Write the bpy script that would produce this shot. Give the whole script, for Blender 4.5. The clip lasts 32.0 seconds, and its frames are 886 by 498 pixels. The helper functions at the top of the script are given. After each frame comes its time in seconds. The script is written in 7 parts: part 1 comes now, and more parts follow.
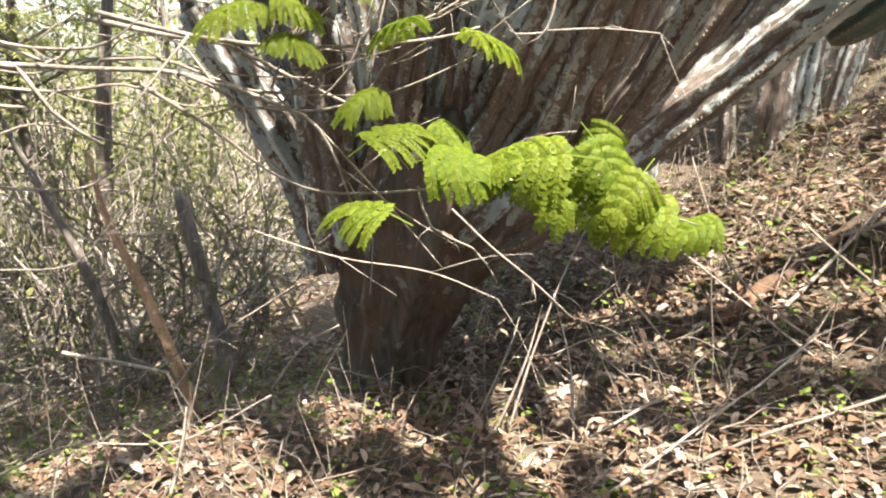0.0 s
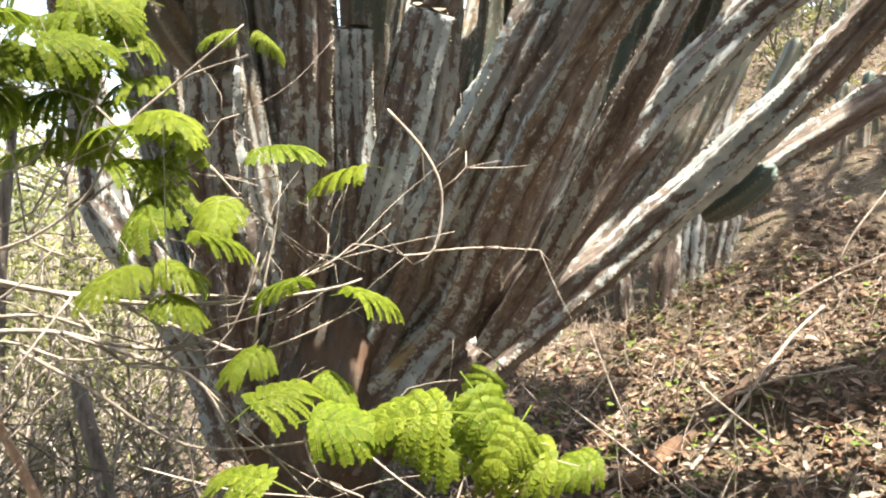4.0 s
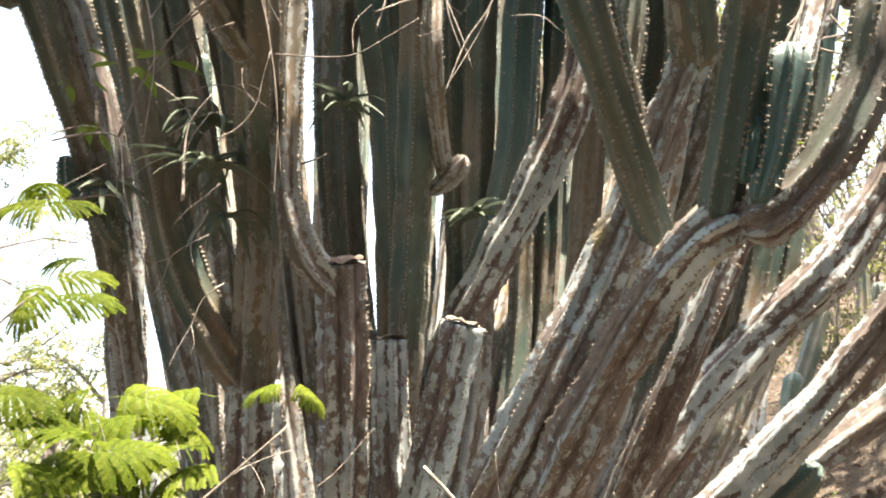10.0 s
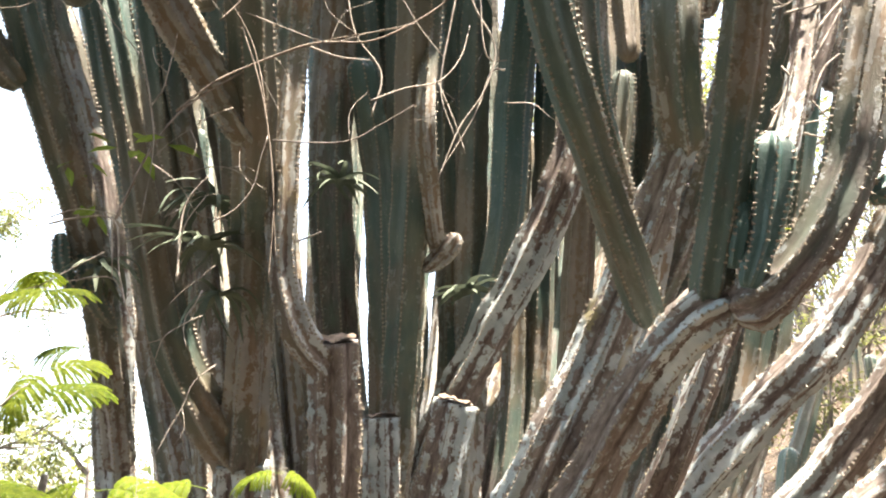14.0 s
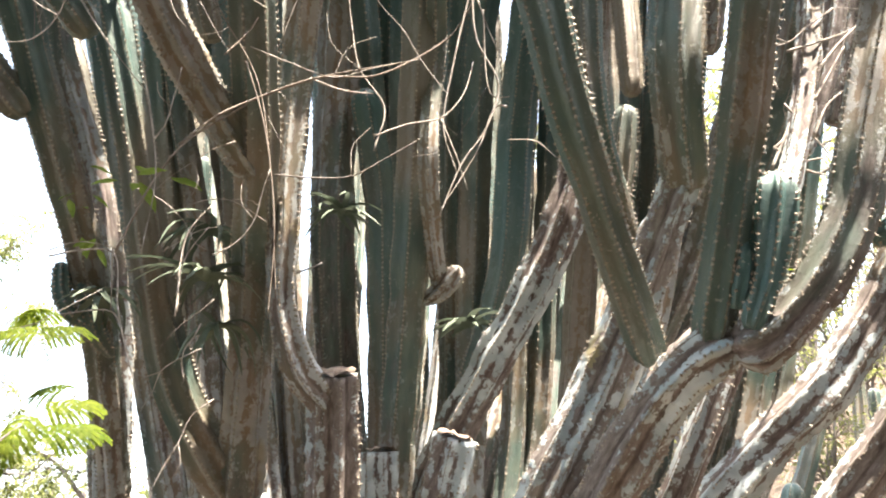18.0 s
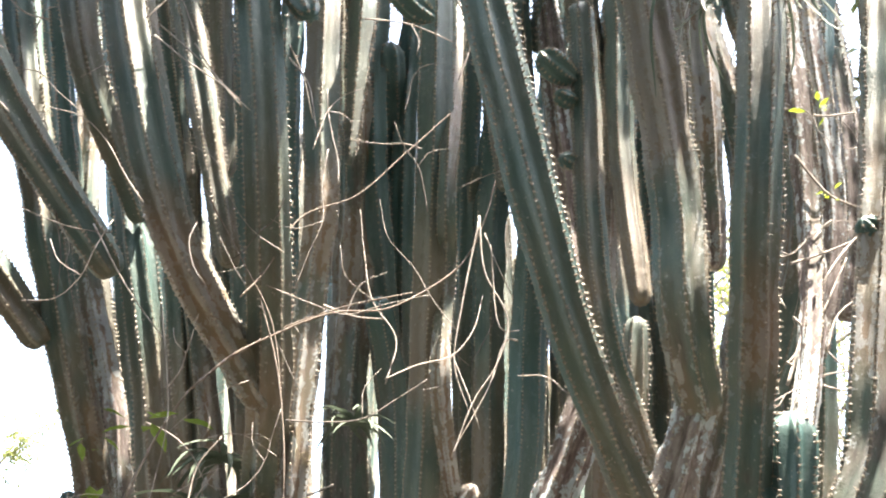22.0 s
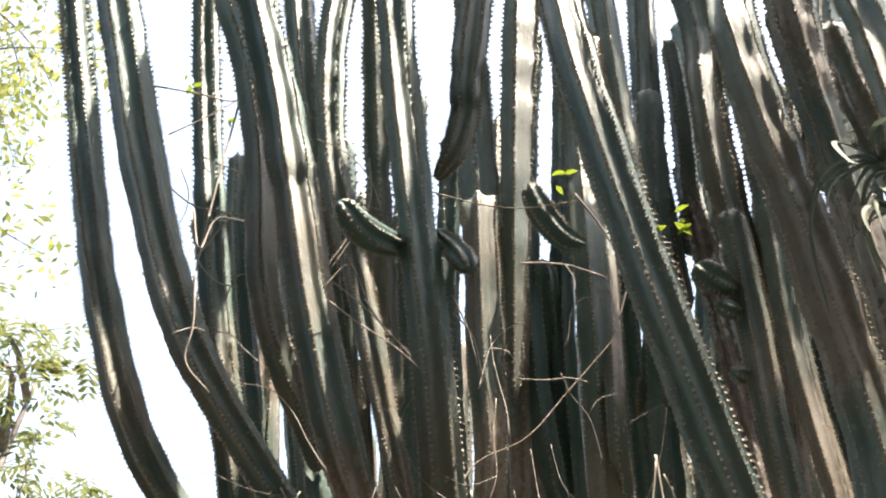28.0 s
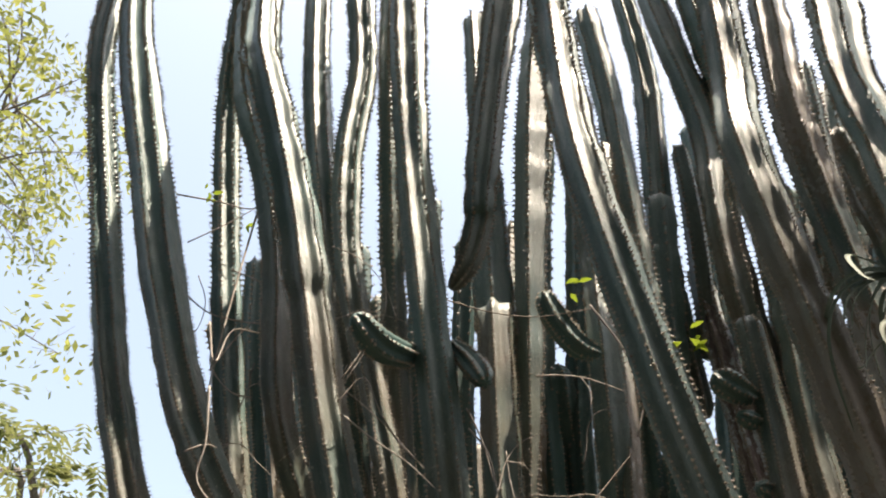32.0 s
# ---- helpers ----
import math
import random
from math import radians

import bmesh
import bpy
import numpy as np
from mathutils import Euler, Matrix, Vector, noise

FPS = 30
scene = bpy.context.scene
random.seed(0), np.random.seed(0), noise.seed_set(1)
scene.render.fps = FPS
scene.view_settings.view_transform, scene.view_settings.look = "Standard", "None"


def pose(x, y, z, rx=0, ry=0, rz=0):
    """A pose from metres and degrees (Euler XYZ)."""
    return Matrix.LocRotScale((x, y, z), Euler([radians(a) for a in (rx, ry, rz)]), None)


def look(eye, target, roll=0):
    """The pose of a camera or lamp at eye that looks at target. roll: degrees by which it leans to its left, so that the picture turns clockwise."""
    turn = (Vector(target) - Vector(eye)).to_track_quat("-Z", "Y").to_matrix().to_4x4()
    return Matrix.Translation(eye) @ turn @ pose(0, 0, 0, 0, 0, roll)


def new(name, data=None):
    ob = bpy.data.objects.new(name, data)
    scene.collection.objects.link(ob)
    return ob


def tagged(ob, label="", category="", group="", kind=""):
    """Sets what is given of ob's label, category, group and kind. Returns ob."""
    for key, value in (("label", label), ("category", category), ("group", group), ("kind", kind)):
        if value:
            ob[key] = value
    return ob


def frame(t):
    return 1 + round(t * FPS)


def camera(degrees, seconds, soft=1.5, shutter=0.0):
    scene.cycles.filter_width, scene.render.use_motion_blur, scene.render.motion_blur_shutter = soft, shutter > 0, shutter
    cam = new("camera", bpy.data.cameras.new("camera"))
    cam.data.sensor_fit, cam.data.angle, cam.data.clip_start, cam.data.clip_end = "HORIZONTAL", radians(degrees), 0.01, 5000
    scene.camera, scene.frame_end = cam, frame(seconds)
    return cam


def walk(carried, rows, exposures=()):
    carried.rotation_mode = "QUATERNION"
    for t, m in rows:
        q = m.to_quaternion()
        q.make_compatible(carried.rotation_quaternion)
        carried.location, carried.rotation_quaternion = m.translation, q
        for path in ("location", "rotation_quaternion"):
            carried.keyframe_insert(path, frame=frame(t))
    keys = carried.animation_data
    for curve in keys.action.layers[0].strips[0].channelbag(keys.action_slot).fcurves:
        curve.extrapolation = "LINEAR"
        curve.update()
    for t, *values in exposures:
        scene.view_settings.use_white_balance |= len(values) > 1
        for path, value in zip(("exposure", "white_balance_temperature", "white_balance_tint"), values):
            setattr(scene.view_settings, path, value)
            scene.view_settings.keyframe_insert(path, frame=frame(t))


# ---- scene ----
cam = camera(58.4, 32.0, 2.0)
METRES, EYE, TILT, LEAN, TURN = 1.0, 1.45, -13.0, 0.0, 0.0
EXPOSURES = [(0.0, 2.22, 6700, 10), (8.0, 2.46, 7000, 13), (18.0, 2.95, 6700, 14), (24.0, 3.2, 6450, 13), (26.0, 2.8, 6500, 13), (28.5, 2.0, 6950, 14), (32.0, 1.5, 7030, 14)]
ROWS = [
    (0.0, 0.0, 0.0, 0.0, 0.0, 0.0, -0.0),
    (0.5, 0.0156, 0.0, 0.0101, -1.06, 0.22, 0.9),
    (1.0, 0.0272, -0.0049, 0.025, -1.91, 0.47, 1.45),
    (1.5, 0.0378, -0.0107, 0.0402, -2.78, 0.75, 1.39),
    (2.0, 0.0449, -0.0186, 0.0618, -4.01, 1.91, 1.88),
    (2.5, 0.0489, -0.0285, 0.0701, -4.99, 3.92, 2.31),
    (3.0, 0.045, -0.0364, 0.0897, -5.45, 6.34, 2.1),
    (3.5, 0.0409, -0.0417, 0.1111, -5.65, 8.2, 2.33),
    (5.5, 0.0449, -0.0831, 0.1886, -6.01, 15.59, 3.34),
    (6.0, 0.0436, -0.1017, 0.1978, -5.64, 17.22, 3.55),
    (6.5, 0.0437, -0.1035, 0.2143, -4.9, 18.96, 3.29),
    (7.0, 0.0409, -0.1082, 0.2425, -4.15, 20.76, 3.03),
    (7.5, 0.0442, -0.1205, 0.2584, -4.01, 22.54, 3.22),
    (8.0, 0.0423, -0.1344, 0.2688, -3.91, 23.55, 3.39),
    (8.5, 0.0413, -0.1418, 0.2891, -3.05, 24.93, 3.36),
    (9.0, 0.0434, -0.1442, 0.3003, -2.81, 25.97, 3.32),
    (9.5, 0.0396, -0.1509, 0.3083, -2.89, 26.77, 3.11),
    (10.0, 0.0401, -0.1607, 0.3151, -3.14, 27.7, 3.08),
    (10.5, 0.0445, -0.1728, 0.321, -3.46, 28.8, 3.02),
    (11.0, 0.0448, -0.1813, 0.3244, -3.76, 29.6, 2.81),
    (11.5, 0.0425, -0.1884, 0.3307, -4.35, 30.44, 2.45),
    (12.0, 0.0435, -0.1923, 0.335, -4.89, 30.84, 2.58),
    (12.5, 0.046, -0.1926, 0.3367, -4.96, 30.43, 2.51),
    (13.0, 0.0444, -0.1944, 0.3404, -5.09, 30.64, 2.35),
    (13.5, 0.0387, -0.191, 0.3425, -4.53, 31.29, 3.07),
    (14.0, 0.036, -0.1918, 0.3419, -3.75, 32.44, 3.21),
    (14.5, 0.0371, -0.1956, 0.3443, -4.1, 32.66, 2.76),
    (16.5, 0.039, -0.2055, 0.3535, -4.61, 33.67, 2.4),
    (17.0, 0.0365, -0.2008, 0.3569, -4.21, 33.28, 2.23),
    (17.5, 0.0309, -0.1956, 0.3628, -3.81, 33.43, 1.9),
    (18.0, 0.0397, -0.2, 0.3712, -3.97, 34.17, 2.58),
    (18.5, 0.0444, -0.2111, 0.3961, -4.22, 35.98, 3.16),
    (19.0, 0.057, -0.2181, 0.4232, -4.66, 37.24, 3.84),
    (19.5, 0.0655, -0.2292, 0.4414, -5.18, 38.22, 4.09),
    (20.0, 0.0632, -0.2482, 0.4557, -5.03, 39.94, 4.19),
    (20.5, 0.0605, -0.2746, 0.4675, -3.54, 41.56, 3.82),
    (21.0, 0.0584, -0.299, 0.4801, -3.2, 43.44, 3.2),
    (21.5, 0.0589, -0.3173, 0.4941, -2.81, 44.68, 2.83),
    (22.0, 0.0487, -0.3318, 0.5091, -2.55, 45.7, 2.59),
    (22.5, 0.0461, -0.3547, 0.517, -1.95, 46.61, 2.21),
    (23.0, 0.0711, -0.3749, 0.5249, -0.98, 47.74, 1.73),
    (23.5, 0.0693, -0.3882, 0.5363, -0.55, 48.58, 1.4),
    (24.0, 0.0604, -0.3941, 0.5406, -0.29, 49.7, 1.06),
    (24.5, 0.0561, -0.4038, 0.5491, 0.34, 51.17, 0.88),
    (25.0, 0.0615, -0.418, 0.5638, 0.96, 52.41, 1.11),
    (25.5, 0.0558, -0.4398, 0.5667, 2.95, 53.58, 0.29),
    (26.0, 0.0419, -0.4522, 0.565, 3.51, 54.75, -0.54),
    (26.5, 0.0346, -0.4644, 0.5761, 4.31, 55.76, -0.89),
    (28.5, 0.0249, -0.5103, 0.5927, 8.2, 59.27, -3.62),
    (29.0, 0.0261, -0.522, 0.5967, 7.76, 60.0, -3.4),
    (29.5, 0.0321, -0.5274, 0.5957, 8.31, 60.92, -3.65),
    (30.0, 0.0335, -0.5338, 0.5968, 8.24, 61.89, -3.71),
    (30.5, 0.0271, -0.5285, 0.6077, 8.42, 62.49, -3.81),
    (31.0, 0.0268, -0.5319, 0.6115, 8.72, 63.04, -3.94),
    (31.5, 0.028, -0.5418, 0.6122, 8.47, 63.91, -4.02),
    (32.0, 0.0334, -0.5554, 0.6101, 8.48, 65.12, -4.1),
]
walk(cam, [(t, pose(0, 0, EYE, TILT, LEAN, TURN) @ pose(METRES * x, METRES * y, METRES * z, 90 + pitch, roll, yaw)) for t, x, y, z, yaw, pitch, roll in ROWS], EXPOSURES)

# ---- light ----
SUN_TO = Vector((0.26, -0.26, 0.93)).normalized()
world = bpy.data.worlds.new("sky")
scene.world = world
world.use_nodes = True
wn = world.node_tree
sky = wn.nodes.new("ShaderNodeTexSky")
sky.sky_type, sky.sun_disc = "NISHITA", False
sky.sun_elevation = math.asin(SUN_TO.z)
sky.sun_rotation = math.atan2(SUN_TO.x, SUN_TO.y)
sky.air_density, sky.dust_density, sky.ozone_density = 1.0, 2.5, 1.0
haze = wn.nodes.new("ShaderNodeHueSaturation")
haze.inputs["Hue"].default_value = 0.485
haze.inputs["Saturation"].default_value = 0.7
wn.links.new(sky.outputs[0], haze.inputs["Color"])
wn.links.new(haze.outputs[0], wn.nodes["Background"].inputs[0])
wn.nodes["Background"].inputs[1].default_value = 0.15
sun_lamp = bpy.data.lights.new("sun", "SUN")
sun_lamp.energy, sun_lamp.angle, sun_lamp.color = 5.0, radians(0.53), (1.0, 0.90, 0.76)
new("sun", sun_lamp).matrix_world = look(SUN_TO * 40, (0, 0, 0))


# ---- materials ----
class Nodes:
    """A small builder for node materials."""

    def __init__(self, name):
        self.mat = bpy.data.materials.new(name)
        self.mat.use_nodes = True
        self.t = self.mat.node_tree
        self.bsdf = self.t.nodes["Principled BSDF"]

    def add(self, kind, **inputs):
        n = self.t.nodes.new(kind)
        for k, v in inputs.items():
            self.put(n.inputs[k.replace("_", " ")], v)
        return n

    def put(self, socket, v):
        if hasattr(v, "is_linked"):
            self.t.links.new(v, socket)
        else:
            socket.default_value = v

    def attr(self, name, out="Fac"):
        n = self.t.nodes.new("ShaderNodeAttribute")
        n.attribute_name = name
        return n.outputs[out]

    def noise(self, vec, scale, detail=4.0, rough=0.6, out="Fac"):
        n = self.add("ShaderNodeTexNoise", Scale=scale, Detail=detail, Roughness=rough)
        if vec is not None:
            self.t.links.new(vec, n.inputs["Vector"])
        return n.outputs[out]

    def stretch(self, vec, sx, sy, sz):
        n = self.t.nodes.new("ShaderNodeMapping")
        self.t.links.new(vec, n.inputs["Vector"])
        n.inputs["Scale"].default_value = (sx, sy, sz)
        return n.outputs[0]

    def ramp(self, fac, *stops):
        n = self.t.nodes.new("ShaderNodeValToRGB")
        self.t.links.new(fac, n.inputs[0])
        e = n.color_ramp.elements
        while len(e) < len(stops):
            e.new(0.5)
        for el, (p, c) in zip(e, stops):
            el.position = p
            el.color = (*c, 1) if not isinstance(c, (int, float)) else (c, c, c, 1)
        return n.outputs[0]

    def mix(self, fac, a, b, blend="MIX"):
        n = self.t.nodes.new("ShaderNodeMix")
        n.data_type, n.blend_type = "RGBA", blend
        for s, v in ((n.inputs[0], fac), (n.inputs[6], a), (n.inputs[7], b)):
            if isinstance(v, tuple):
                v = (*v, 1)
            self.put(s, v)
        return n.outputs[2]

    def math(self, op, a, b=0.0):
        n = self.t.nodes.new("ShaderNodeMath")
        n.operation = op
        self.put(n.inputs[0], a)
        self.put(n.inputs[1], b)
        return n.outputs[0]

    def bump(self, height, strength, distance):
        n = self.add("ShaderNodeBump", Strength=strength, Distance=distance, Height=height)
        self.t.links.new(n.outputs[0], self.bsdf.inputs["Normal"])

    def set(self, **kw):
        for k, v in kw.items():
            self.put(self.bsdf.inputs[k.replace("_", " ")], (*v, 1) if isinstance(v, tuple) and len(v) == 3 else v)
        return self.mat


def coords(n, kind="Object"):
    return n.t.nodes.new("ShaderNodeTexCoord").outputs[kind]


def skin_material():
    n = Nodes("cactus skin")
    v = n.attr("skin", "Vector")
    age, crest = n.attr("age"), n.attr("crest")
    streak = n.noise(n.stretch(v, 1, 1, 0.25), 62, 5, 0.68)
    fibre = n.noise(n.stretch(v, 1, 1, 0.06), 90, 3, 0.6)
    blotch = n.noise(n.stretch(v, 1, 1, 0.5), 9, 4, 0.6)
    region = n.noise(n.stretch(v, 1, 1, 0.6), 2.6, 3, 0.55)
    fine = n.noise(v, 170, 3, 0.7)
    # corky grey bark of the old arms
    bark = n.ramp(streak, (0.28, (0.042, 0.033, 0.030)), (0.42, (0.110, 0.088, 0.080)), (0.58, (0.190, 0.160, 0.148)), (0.75, (0.32, 0.285, 0.265)))
    bark = n.mix(n.ramp(blotch, (0.50, 0.0), (0.72, 0.4)), bark, (0.145, 0.104, 0.086))
    # bark is lighter towards the rib crests
    bark = n.mix(n.ramp(crest, (0.50, 0.0), (0.92, 0.6)), bark, n.ramp(fine, (0.35, (0.13, 0.108, 0.092)), (0.65, (0.34, 0.305, 0.27))))
    # bark turns paler where age falls below zero
    paler_bark = n.ramp(n.math("MULTIPLY", age, -3.0), (0.05, 0.0), (0.8, 0.75))
    bark = n.mix(paler_bark, bark, n.ramp(streak, (0.20, (0.10, 0.084, 0.075)), (0.45, (0.21, 0.183, 0.165)), (0.75, (0.35, 0.32, 0.295))))
    # bark turns darker brown in the grooves between the ribs
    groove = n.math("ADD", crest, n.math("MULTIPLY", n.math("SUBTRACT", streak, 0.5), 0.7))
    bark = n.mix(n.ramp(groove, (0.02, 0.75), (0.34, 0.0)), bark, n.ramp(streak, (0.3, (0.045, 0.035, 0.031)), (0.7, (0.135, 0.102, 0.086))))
    # waxy blue-green skin that browns in patches
    green = n.ramp(blotch, (0.25, (0.038, 0.078, 0.069)), (0.5, (0.068, 0.111, 0.096)), (0.75, (0.124, 0.158, 0.127)))
    green = n.mix(n.ramp(fibre, (0.50, 0.0), (0.75, 0.25)), green, (0.190, 0.188, 0.155))
    brown = n.math("MULTIPLY", n.ramp(region, (0.41, 0.0), (0.57, 0.85)), n.ramp(age, (0.6, 1.0), (0.94, 0.12)))
    green = n.mix(brown, green, (0.200, 0.136, 0.086))
    green = n.mix(n.ramp(crest, (0.82, 0.0), (0.97, 0.5)), green, (0.190, 0.150, 0.100))
    green = n.mix(n.ramp(age, (0.78, 0.0), (0.93, 0.72)), green, (0.058, 0.134, 0.128))
    edge = n.math("ADD", age, n.math("MULTIPLY", n.math("SUBTRACT", blotch, 0.5), 0.9))
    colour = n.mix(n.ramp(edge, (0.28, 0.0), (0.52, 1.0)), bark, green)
    # pale blue-grey lichen crusts
    lich = n.noise(n.stretch(v, 1, 1, 0.7), 38, 6, 0.72)
    bias = n.math("ADD", lich, n.math("MULTIPLY", n.math("SUBTRACT", region, 0.5), 1.0))
    bias = n.math("ADD", bias, n.ramp(crest, (0.10, 0.0), (0.55, 0.13), (0.93, 0.16), (0.99, 0.04)))
    lichmask = n.math("MULTIPLY", n.ramp(bias, (0.62, 0.0), (0.66, 1.0)), n.ramp(age, (0.0, 0.95), (0.35, 0.6), (0.7, 0.06)))
    lichc = n.mix(n.ramp(n.noise(v, 11, 2), (0.45, 0.0), (0.62, 1.0)), (0.36, 0.43, 0.455), (0.55, 0.62, 0.63))
    lichc = n.mix(n.ramp(n.noise(v, 4, 2), (0.66, 0.0), (0.72, 0.7)), lichc, (0.34, 0.25, 0.06))
    colour = n.mix(lichmask, colour, lichc)
    specks = n.ramp(n.noise(v, 75, 2, 0.5), (0.68, 0.0), (0.72, 0.45))
    colour = n.mix(specks, colour, (0.36, 0.36, 0.32))
    h = n.math("ADD", n.math("MULTIPLY", streak, 0.6), n.math("MULTIPLY", fine, 0.4))
    h = n.math("ADD", h, n.math("MULTIPLY", lichmask, 0.25))
    n.bump(h, 0.6, 0.008)
    rough = n.ramp(age, (0.2, 0.85), (0.6, 0.46))
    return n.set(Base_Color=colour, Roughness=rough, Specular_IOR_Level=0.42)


def bark_material(name, dark, light, scale=30, red=None):
    n = Nodes(name)
    v = coords(n)
    streak = n.noise(n.stretch(v, 1, 1, 0.2), scale, 5, 0.65)
    blot = n.noise(v, scale * 0.2, 3)
    c = n.ramp(streak, (0.3, dark), (0.7, light))
    if red:
        c = n.mix(n.ramp(blot, (0.45, 0.0), (0.65, 0.8)), c, red)
    lich = n.ramp(n.noise(v, scale * 0.6, 3), (0.62, 0.0), (0.67, 0.7))
    c = n.mix(lich, c, tuple(min(1, x * 1.5 + 0.05) for x in light))
    n.bump(streak, 0.6, 0.01)
    return n.set(Base_Color=c, Roughness=0.85)


def leaf_material(name, dark, light, thin=0.35, middle=None):
    n = Nodes(name)
    rnd = n.t.nodes.new("ShaderNodeObjectInfo").outputs["Random"]
    isl = n.t.nodes.new("ShaderNodeNewGeometry").outputs["Random Per Island"]
    k = n.math("ADD", n.math("MULTIPLY", rnd, 0.35), n.math("MULTIPLY", isl, 0.65))
    c = n.ramp(k, (0.05, dark), (0.5, middle), (0.85, light)) if middle else n.ramp(k, (0.05, dark), (0.95, light))
    vein = n.noise(coords(n), 220, 3)
    c = n.mix(n.ramp(vein, (0.4, 0.0), (0.7, 0.35)), c, tuple(x * 0.6 for x in dark))
    n.set(Base_Color=c, Roughness=0.65, Specular_IOR_Level=0.25)
    tr = n.add("ShaderNodeBsdfTranslucent")
    n.put(tr.inputs["Color"], c)
    m = n.t.nodes.new("ShaderNodeMixShader")
    m.inputs[0].default_value = thin
    n.t.links.new(n.bsdf.outputs[0], m.inputs[1])
    n.t.links.new(tr.outputs[0], m.inputs[2])
    n.t.links.new(m.outputs[0], n.t.nodes["Material Output"].inputs["Surface"])
    return n.mat


def ground_material():
    n = Nodes("leaf mould soil")
    v = coords(n)
    big, mid, small = n.noise(v, 0.8, 4), n.noise(v, 6, 5, 0.7), n.noise(v, 60, 4, 0.7)
    c = n.ramp(mid, (0.25, (0.028, 0.022, 0.016)), (0.5, (0.085, 0.065, 0.048)), (0.75, (0.190, 0.150, 0.110)))
    c = n.mix(n.ramp(small, (0.4, 0.0), (0.75, 0.7)), c, (0.18, 0.145, 0.11))
    c = n.mix(n.ramp(big, (0.5, 0.0), (0.72, 0.55)), c, (0.080, 0.082, 0.036))
    n.bump(n.math("ADD", small, n.math("MULTIPLY", mid, 1.5)), 0.9, 0.03)
    return n.set(Base_Color=c, Roughness=0.95)


def plain(name, a, b, scale=40.0, rough=0.7):
    n = Nodes(name)
    k = n.noise(coords(n), scale, 4)
    n.bump(k, 0.25, 0.004)
    return n.set(Base_Color=n.ramp(k, (0.3, a), (0.7, b)), Roughness=rough)


SKIN = skin_material()
SPINE = plain("spine", (0.11, 0.090, 0.070), (0.40, 0.355, 0.285), 90, 0.6)
TRUNK = bark_material("old trunk bark", (0.032, 0.028, 0.025), (0.150, 0.132, 0.112), 26, (0.135, 0.080, 0.052))
CUTWOOD = plain("weathered cut wood", (0.15, 0.11, 0.085), (0.33, 0.27, 0.215), 60, 0.9)
TWIG = bark_material("dry grey twig", (0.19, 0.165, 0.140), (0.44, 0.40, 0.36), 60)
GROUNDTWIG = bark_material("fallen twig", (0.115, 0.092, 0.075), (0.31, 0.27, 0.235), 60)
LOGBARK = bark_material("rotting log bark", (0.022, 0.016, 0.012), (0.120, 0.080, 0.055), 24, (0.16, 0.085, 0.045))
VINE = bark_material("brown vine", (0.120, 0.092, 0.070), (0.30, 0.255, 0.215), 60)
DARKTWIG = bark_material("dark scrub stem", (0.065, 0.056, 0.050), (0.230, 0.205, 0.185), 30)
ORANGEWOOD = bark_material("orange bare stem", (0.24, 0.14, 0.085), (0.50, 0.34, 0.22), 30)
FRESH = leaf_material("fresh feathery leaf", (0.100, 0.170, 0.012), (0.270, 0.335, 0.038), 0.5)
SCRUBLEAF = leaf_material("scrub leaf", (0.090, 0.115, 0.040), (0.320, 0.335, 0.135), 0.45)
# leaves of the out-of-view scrub and trees that are added for shade
DARKLEAF = leaf_material("unseen shade scrub leaf", (0.028, 0.042, 0.016), (0.085, 0.105, 0.040), 0.15)
YELLOWLEAF = leaf_material("yellowing tree leaf", (0.150, 0.185, 0.045), (0.350, 0.370, 0.110), 0.5)
AIRLEAF = leaf_material("grey-green bromeliad leaf", (0.070, 0.100, 0.072), (0.170, 0.205, 0.150), 0.15)
LITTER = leaf_material("dry fallen leaf", (0.075, 0.050, 0.036), (0.50, 0.435, 0.37), 0.12, (0.215, 0.135, 0.090))
STRAW = leaf_material("dry straw", (0.24, 0.20, 0.135), (0.47, 0.42, 0.32), 0.2)
SPROUT = leaf_material("seedling leaf", (0.075, 0.130, 0.022), (0.215, 0.300, 0.060), 0.4)
SOIL = ground_material()

rng = np.random.default_rng(7)
rnd = random.Random(11)


# ---- mesh helpers ----
def link(name, verts, faces, mat, parent=None, smooth=False, label=""):
    me = bpy.data.meshes.new(name)
    me.from_pydata([tuple(map(float, v)) for v in verts] if not isinstance(verts, np.ndarray) else verts.tolist(), [], faces if isinstance(faces, list) else faces.tolist())
    if smooth:
        me.polygons.foreach_set("use_smooth", [True] * len(me.polygons))
    me.materials.append(mat)
    me.update()
    ob = new(name, me)
    if parent:
        ob.parent = parent
    if label:
        tagged(ob, label)
    return ob


def thing(name, where=(0, 0, 0)):
    ob = new(name)
    ob.location = where
    ob.empty_display_size = 0.1
    return ob


